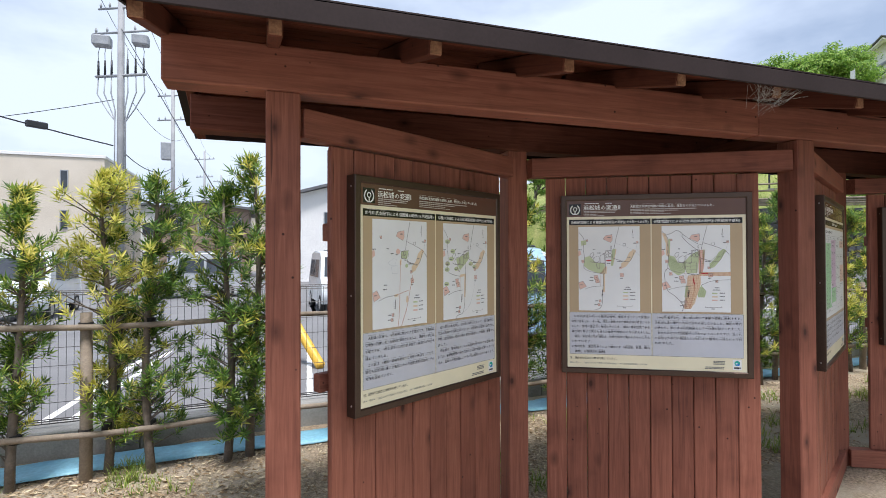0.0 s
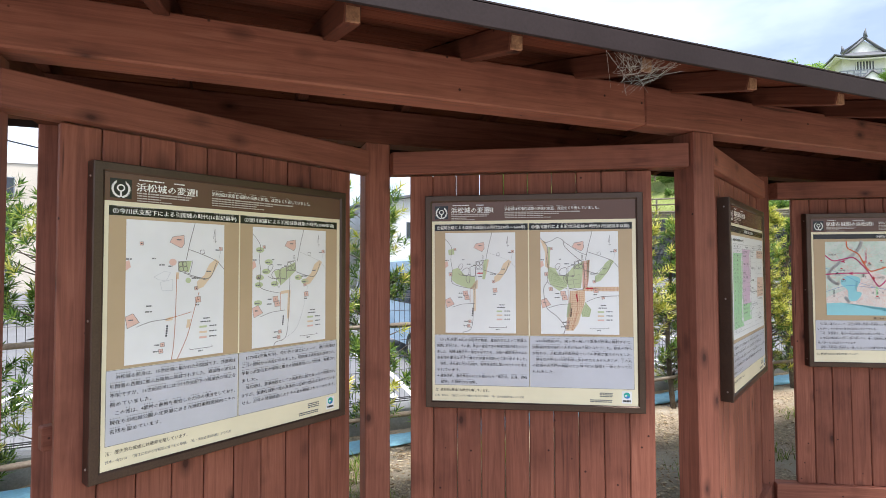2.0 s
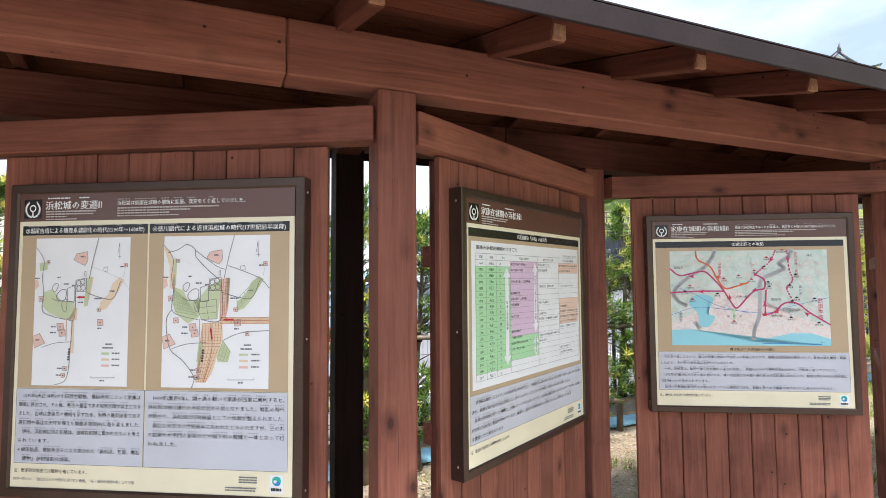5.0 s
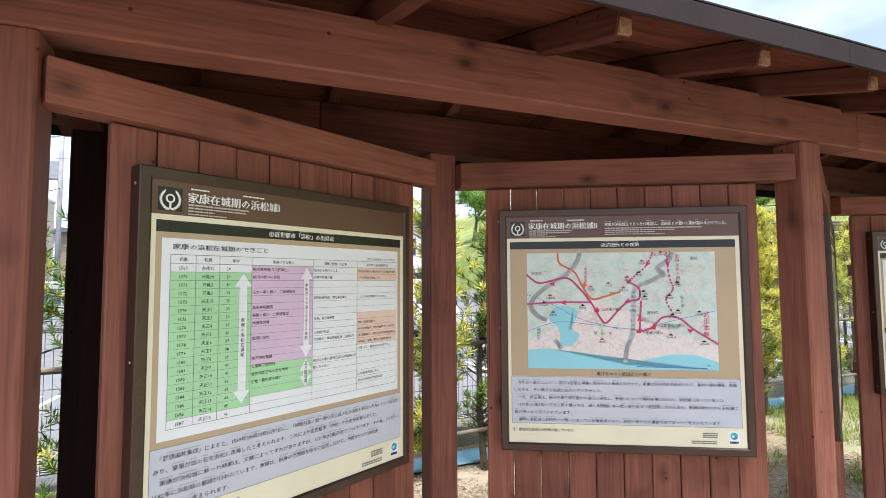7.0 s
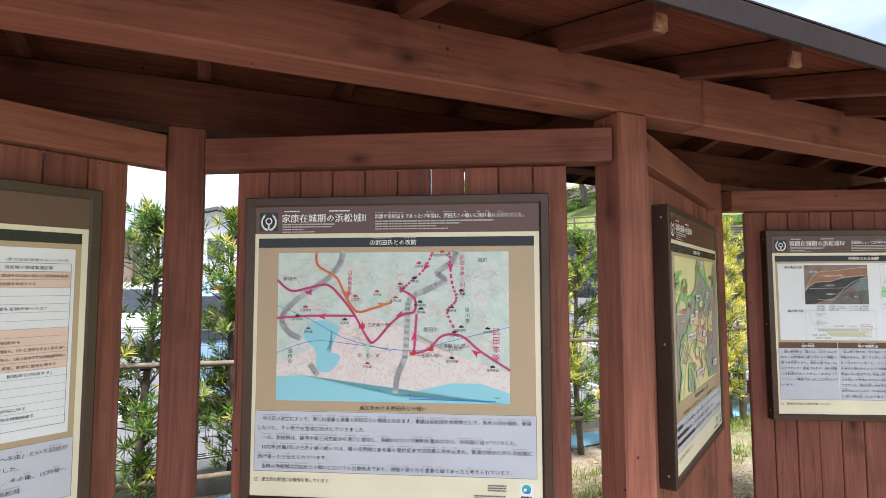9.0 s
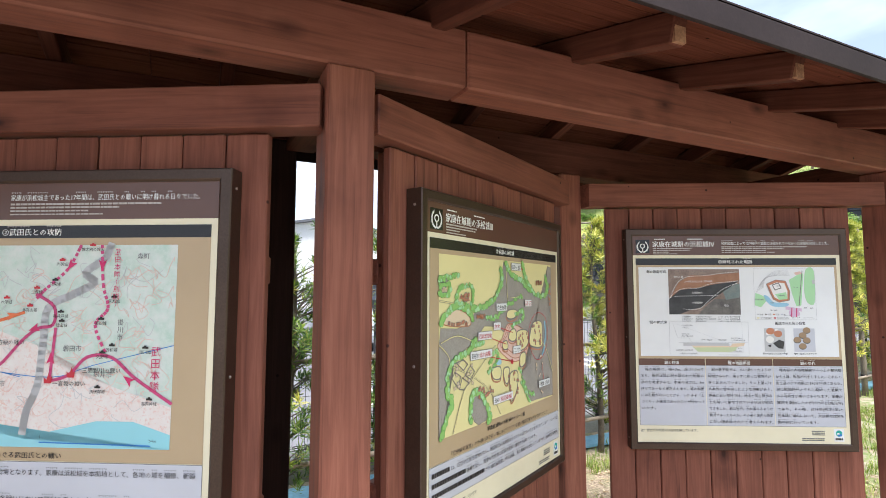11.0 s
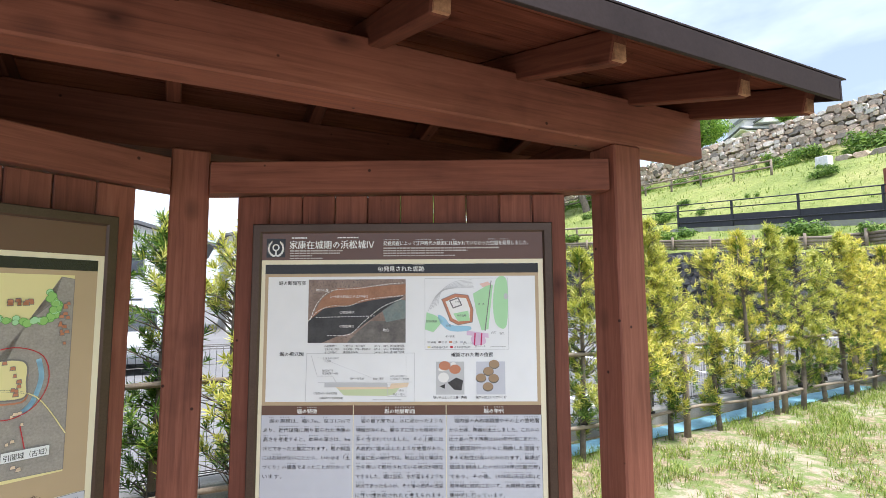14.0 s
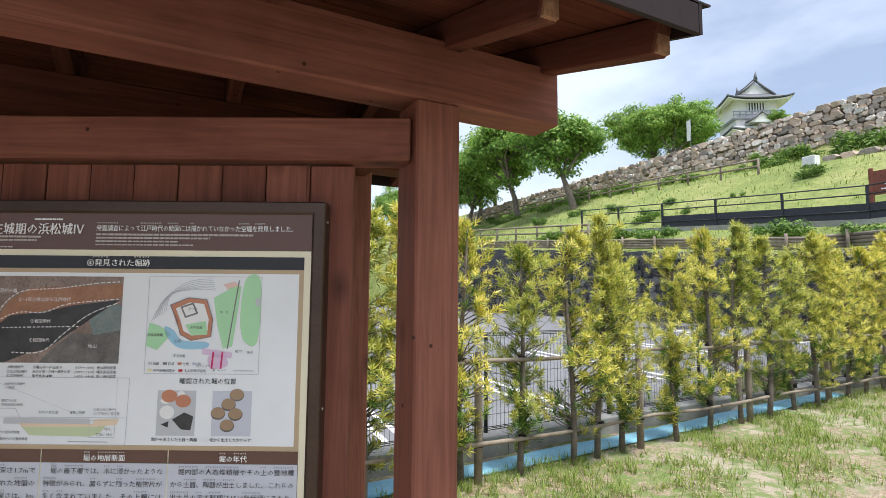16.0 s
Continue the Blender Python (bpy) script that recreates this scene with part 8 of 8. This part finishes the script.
# ---------------------------------------------------------------- houses beyond the car park
def house(name, x0, x1, y0, y1, z1, wall, roof, label, floors, cols, pitch=0.0, win=(0.9, 1.2)):
    h = thing(name, label, "building", "houses beyond the car park", pose((x0 + x1) / 2, (y0 + y1) / 2, -0.25))
    hx, hy, hz = (x1 - x0) / 2, (y1 - y0) / 2, z1 + 0.25
    part("wall", box(-hx, hx, -hy, hy, -0.2, hz, 0.02), wall, h)
    if pitch:
        b_ = bmesh.new()
        ex, ey, t = hx + 0.5, hy + 0.5, 0.18
        up = hx * pitch
        pr = [(-ex, hz - 0.15), (0, hz + up), (ex, hz - 0.15), (ex, hz - 0.15 + t), (0, hz + up + t), (-ex, hz - 0.15 + t)]
        va = [b_.verts.new((a, -ey, z)) for a, z in pr]
        vb = [b_.verts.new((a, ey, z)) for a, z in pr]
        b_.faces.new(va)
        b_.faces.new(vb[::-1])
        for i in range(6):
            b_.faces.new((va[i], vb[i], vb[(i + 1) % 6], va[(i + 1) % 6]))
        bmesh.ops.recalc_face_normals(b_, faces=b_.faces)
        part("roof", b_, roof, h)
        for ye in (-hy, hy - 0.12):
            b_ = bmesh.new()
            va = [b_.verts.new(p) for p in ((-hx, ye, hz - 0.02), (hx, ye, hz - 0.02), (0, ye, hz + up - 0.05))]
            vb = [b_.verts.new((v.co.x, ye + 0.12, v.co.z)) for v in va]
            b_.faces.new(va)
            b_.faces.new(vb[::-1])
            for i in range(3):
                b_.faces.new((va[i], vb[i], vb[(i + 1) % 3], va[(i + 1) % 3]))
            part("gable", b_, wall, h)
    else:
        part("parapet", box(-hx - 0.08, hx + 0.08, -hy - 0.08, hy + 0.08, hz, hz + 0.22, 0.02), roof, h)
    for f in range(floors):
        z = 0.9 + f * (hz - 0.3) / floors
        for c in range(cols):
            x = -hx + (c + 0.5) * 2 * hx / cols
            wnd = part("window", box(x - win[0] / 2 - 0.06, x + win[0] / 2 + 0.06, -hy - 0.05, -hy + 0.02, z - 0.06, z + win[1] + 0.06), DEVICE, h)
            part("pane", box(x - win[0] / 2, x + win[0] / 2, -hy - 0.058, -hy - 0.045, z, z + win[1]), GLASS, wnd)
        for c in range(2):
            y = -hy + (c + 0.5) * hy
            wnd = part("window", box(hx - 0.02, hx + 0.05, y - win[0] / 2 - 0.06, y + win[0] / 2 + 0.06, z - 0.06, z + win[1] + 0.06), DEVICE, h)
            part("pane", box(hx + 0.045, hx + 0.058, y - win[0] / 2, y + win[0] / 2, z, z + win[1]), GLASS, wnd)
    return h


house("apartment_building", -42, -11.3, 45, 57, 8.8, CREAMW, PLASTER, "three-storey cream rendered building with a flat roof", 3, 6, 0, (0.4, 1.3))
house("house", -7.5, -1.2, 44, 52, 5.2, speckled("brown_siding", (0.24, 0.17, 0.13), (0.32, 0.24, 0.19), 1, 0.85, 20, 0.1), TILE, "brown two-storey house with a low roof", 2, 3, 0.12)
house("house", 0.5, 8.0, 36, 45, 5.2, PLASTER, TILE, "white two-storey house with a grey gabled roof", 2, 3, 0.28)
house("house", 9.5, 17.5, 39, 48, 6.2, PLASTER, TILE, "white two-storey house with a low grey roof", 2, 3, 0.18)
house("house", -14, -8.5, 60, 70, 6.2, PLASTER, TILE, "far white house with a grey roof", 2, 3, 0.2)
house("house", -3, 4, 62, 70, 6.5, CREAMW, TILE, "far cream house with a grey roof", 2, 3, 0.2)


# ---------------------------------------------------------------- poles and wires
def crossarm(p, z, half, turn, name="crossarm", thick=0.045):
    c, s = math.cos(turn), math.sin(turn)
    b_ = bmesh.new()
    tube(b_, [(-half * c, -half * s, z), (half * c, half * s, z)], [thick, thick], 4)
    part(name, b_, DEVICE, p)


def utility_pole(x, y, H, arms, label, gear=()):
    p = thing("utility_pole", label, "utility pole", "poles along the street", pose(x, y, -0.25))
    b_ = bmesh.new()
    tube(b_, [(0, 0, 0), (0, 0, H * 0.5), (0, 0, H)], [0.135, 0.118, 0.095], 12)
    part("shaft", b_, POLE, p)
    turn = -0.45
    for z, half in arms:
        crossarm(p, z, half, turn)
        for k in (-0.9, -0.5, 0.5, 0.9):
            b_ = bmesh.new()
            q = (k * half * math.cos(turn), k * half * math.sin(turn))
            tube(b_, [(*q, z + 0.03), (*q, z + 0.10), (*q, z + 0.20)], [0.02, 0.045, 0.025], 6)
            part("insulator", b_, DEVICE, p)
    for z, side, w, hh in gear:
        c, s = math.cos(turn) * side, math.sin(turn) * side
        part("transformer", box(c - w / 2, c + w / 2, s - 0.2, s + 0.2, z - hh / 2, z + hh / 2, 0.04), DEVICE, p)
    return p


pole = utility_pole(-4.7, 20.6, 12.4, ((10.35, 0.85), (9.5, 1.05)), "tall grey utility pole with switch boxes and cable risers", ((9.22, -0.72, 0.56, 0.36), (9.16, 0.74, 0.50, 0.34)))
crossarm(pole, 8.0, 0.95, -0.45, "lower_crossarm", 0.055)
for k in (-0.85, -0.6, -0.35, 0.25, 0.55, 0.85):
    cx, cy = k * math.cos(-0.45), k * math.sin(-0.45)
    bm = bmesh.new()
    tube(bm, [(cx, cy, 8.05), (cx, cy, 8.55)], [0.04, 0.03], 6)
    part("cable_head", bm, BLACK, pole)
    bm = bmesh.new()
    tube(bm, [(cx, cy, 8.0), (cx * 1.05, cy * 1.05, 7.4), (cx * 0.6, cy * 0.6, 6.8), (0.16 if k > 0 else -0.16, -0.08, 6.4), (0.17 if k > 0 else -0.17, -0.08, 3.0)], [0.022] * 5, 6)
    part("riser_cable", bm, DEVICE, pole)
    bm = bmesh.new()
    tube(bm, [(cx, cy, 8.55), (cx * 1.02, cy * 1.02, 8.8), (cx * 0.95, cy * 0.95, 9.0)], [0.012] * 3, 5)
    part("jumper_cable", bm, DEVICE, pole)
utility_pole(-5.0, 33.4, 11.6, ((11.0, 0.95), (9.6, 0.95)), "grey utility pole with a transformer farther along the street", ((7.8, -0.4, 0.55, 1.0),))
utility_pole(-5.8, 58.0, 12.4, ((11.6, 1.1), (9.8, 0.9)), "distant grey utility pole with crossarms")
utility_pole(-6.0, 82.0, 13.5, ((12.6, 1.2), (10.6, 1.0)), "distant grey utility pole with crossarms")


def cable(a, b, sag, rad, label="black overhead cable between poles"):
    b_ = bmesh.new()
    a, b = Vector(a), Vector(b)
    tube(b_, [a.lerp(b, k / 12) - Vector((0, 0, sag * 4 * (k / 12) * (1 - k / 12))) for k in range(13)], [rad] * 13, 5)
    tagged(part("overhead_cable", b_, BLACK), label, "cable", "overhead cables")


cable((-14.0, 13.0, 7.2), (-4.9, 20.5, 5.3), 0.25, 0.022)
cable((-20.0, 22.0, 4.9), (-4.9, 20.6, 6.9), 0.5, 0.012)
cable((-4.7, 20.6, 5.2), (-5.0, 33.4, 6.6), 0.5, 0.018)
cable((-4.3, 20.4, 6.8), (-4.5, 33.2, 8.2), 0.5, 0.010)
for o in (-0.6, 0.6):
    cable((-4.7 + o, 20.6, 10.3), (-5.0 + o, 33.4, 11.0), 0.4, 0.010)
    cable((-5.0 + o, 33.4, 11.0), (-5.8 + o, 58.0, 11.6), 0.7, 0.010)
closure = thing("cable_closure", "black cable splice box on the overhead cable", "cable box", m=pose(-6.6, 19.1, 5.55, 0, 0, 40))
part("case", box(-0.28, 0.28, -0.09, 0.09, -0.1, 0.1, 0.03), BLACK, closure)

guy = thing("guy_wire", "steel guy wire with a yellow plastic cover near the ground", "guy wire", m=pose(0.83, 8.15, -0.2))
gd = Vector((-4.7 - 0.83, 20.6 - 8.15, 9.6))
bm = bmesh.new()
tube(bm, [(0, 0, -0.1), tuple(gd)], [0.012, 0.012], 6)
part("wire", bm, BLACK, guy)
gn = gd.normalized()
bm = bmesh.new()
tube(bm, [tuple(gn * 0.05), tuple(gn * 0.08), tuple(gn * 2.3), tuple(gn * 2.33)], [0.05, 0.075, 0.075, 0.05], 14)
part("yellow_cover", bm, YELLOWP, guy)


# ---------------------------------------------------------------- vans in the car park
def van(x, y, z, turn, paint, label, plate=""):
    """A small box van; its rear faces local -y."""
    v = thing("van", label, "van", "vehicles in the car park", pose(x, y, z, 0, 0, turn))
    W, L, H = 0.74, 3.35, 1.86
    b_ = bmesh.new()                                    # body, from a side profile swept across with tumblehome
    prof = [(0.0, 0.30), (0.02, 0.95), (0.10, 1.60), (0.28, 1.84), (0.6, 1.88), (2.3, 1.86), (2.62, 1.72), (2.98, 1.05), (3.30, 0.86), (3.36, 0.60), (3.34, 0.30)]
    cols_ = []
    for u in (-1.0, -0.93, 0.0, 0.93, 1.0):
        cols_.append([b_.verts.new((u * (W if zz < 1.0 else W - 0.10 * (zz - 1.0)), yy + (0.04 if abs(u) == 1 and yy < 1 else -0.04 if abs(u) == 1 else 0), zz - (0.05 if abs(u) == 1 and zz > 1.5 else 0))) for yy, zz in prof])
    for a, c in zip(cols_, cols_[1:]):
        for j in range(len(prof) - 1):
            b_.faces.new((a[j], a[j + 1], c[j + 1], c[j])).smooth = True
        b_.faces.new((a[-1], a[0], c[0], c[-1]))
    b_.faces.new(cols_[0][::-1])
    b_.faces.new(cols_[-1])
    bmesh.ops.recalc_face_normals(b_, faces=b_.faces)
    part("body", b_, paint, v)
    b_ = bmesh.new()
    vs = [b_.verts.new(p) for p in ((-0.60, 0.005, 1.02), (0.60, 0.005, 1.02), (0.56, 0.088, 1.62), (-0.56, 0.088, 1.62))]
    b_.faces.new(vs)
    part("rear_window", b_, GLASS, v)
    b_ = bmesh.new()
    vs = [b_.verts.new(p) for p in ((0.62, 2.97, 1.10), (-0.62, 2.97, 1.10), (-0.56, 2.66, 1.68), (0.56, 2.66, 1.68))]
    b_.faces.new(vs)
    part("windscreen", b_, GLASS, v)
    for sx in (-1, 1):
        for ya, yb in ((0.35, 1.35), (1.45, 2.45)):
            b_ = bmesh.new()
            q = ((ya, 1.05), (yb, 1.05), (yb - (0.0 if yb < 2 else 0.12), 1.60), (ya, 1.60))
            vs = [b_.verts.new((sx * (W - 0.10 * (zz - 1.0) + 0.004), yy, zz)) for yy, zz in q]
            b_.faces.new(vs if sx > 0 else vs[::-1])
            part("side_window", b_, GLASS, v)
        for yy in (0.55, 2.85):
            b_ = bmesh.new()
            tube(b_, [(sx * (W - 0.14), yy, 0.27), (sx * (W + 0.005), yy, 0.27)], [0.27, 0.27], 20)
            wh = part("wheel", b_, RUBBER, v)
            b_ = bmesh.new()
            tube(b_, [(sx * (W + 0.004), yy, 0.27), (sx * (W + 0.012), yy, 0.27)], [0.17, 0.15], 16)
            part("rim", b_, STEEL, wh)
        part("tail_light", box(sx * 0.64 - 0.055, sx * 0.64 + 0.055, -0.012, 0.06, 0.66, 1.0, 0.01), ink("tail_red", (0.55, 0.015, 0.015), 0.2) if "tail_red" not in bpy.data.materials else bpy.data.materials["tail_red"], v)
        part("headlight", box(sx * 0.56 - 0.12, sx * 0.56 + 0.12, 3.28, 3.345, 0.66, 0.84, 0.02), PLASTER, v)
    part("rear_bumper", box(-W - 0.01, W + 0.01, -0.05, 0.10, 0.26, 0.50, 0.03), paint, v)
    part("rear_skirt", box(-0.7, 0.7, -0.02, 0.10, 0.16, 0.27, 0.01), RUBBER, v)
    part("roof_lamp", box(-0.22, 0.22, 0.06, 0.12, 1.70, 1.75, 0.01), bpy.data.materials["tail_red"], v)
    pl = part("number_plate", box(-0.165, 0.165, -0.058, -0.046, 0.40, 0.565, 0.004), YELLOWP, v)
    if plate:
        cu = bpy.data.curves.new("plate_digits", "FONT")
        cu.body, cu.size, cu.align_x = plate, 0.12, "CENTER"
        tmp = bpy.data.objects.new("plate_digits", cu)
        scene.collection.objects.link(tmp)
        dg = bpy.context.evaluated_depsgraph_get()
        dg.update()
        me_ = bpy.data.meshes.new_from_object(tmp.evaluated_get(dg))
        bpy.data.objects.remove(tmp)
        put("digits", me_, BLACK, pl, m=pose(-0.0, -0.0595, 0.43, 90, 0, 0))
    return v


SKYBLUE, WHITECAR = car_paint("light_blue_paint", (0.36, 0.55, 0.72)), car_paint("white_car_paint", (0.72, 0.76, 0.78))
SILVER = car_paint("silver_car_paint", (0.42, 0.44, 0.46))
van(4.45, 8.7, lot_z(4.4, 9), 2, SKYBLUE, "light blue small van with a yellow number plate", "62")
van(2.2, 19.0, -0.2, 182, WHITECAR, "pale white small van parked across the lot")
van(-6.4, 20.0, -0.2, 182, WHITECAR, "pale white small van parked across the lot")
van(-1.0, 24.5, -0.2, 95, SILVER, "silver small van parked far across the lot")
van(5.6, 19.4, -0.2, 181, SILVER, "silver small van parked across the lot")
van(9.4, 19.2, lot_z(9.4, 19), 179, WHITECAR, "pale white small van parked across the lot")
van(13.6, 25.0, lot_z(13.6, 25), 92, BLACK, "black small van parked far across the lot")

# ---------------------------------------------------------------- cobweb under the eave
WEB = speckled("dusty_cobweb", (0.45, 0.43, 0.40), (0.62, 0.60, 0.57), 20, 0.9, 90, 0.0)
rc = random.Random(2)
bm = bmesh.new()
hub = Vector((2.06, 1.675, 2.225))
for k in range(64):
    a = Vector((2.06 + rc.uniform(-0.17, 0.17), 1.64 + rc.uniform(-0.004, 0.01), 2.205 + rc.uniform(-0.004, 0.05)))
    b = hub + Vector((rc.gauss(0, 0.04), rc.uniform(0.0, 0.08), rc.gauss(-0.035, 0.03)))
    tube(bm, [a, a.lerp(b, 0.5) - Vector((0, 0, rc.uniform(0, 0.02))), b], [0.0004, 0.00055, 0.0004], 3, False)
tagged(part("cobweb", bm, WEB), "dusty grey cobweb under the metal eave strip", "cobweb")
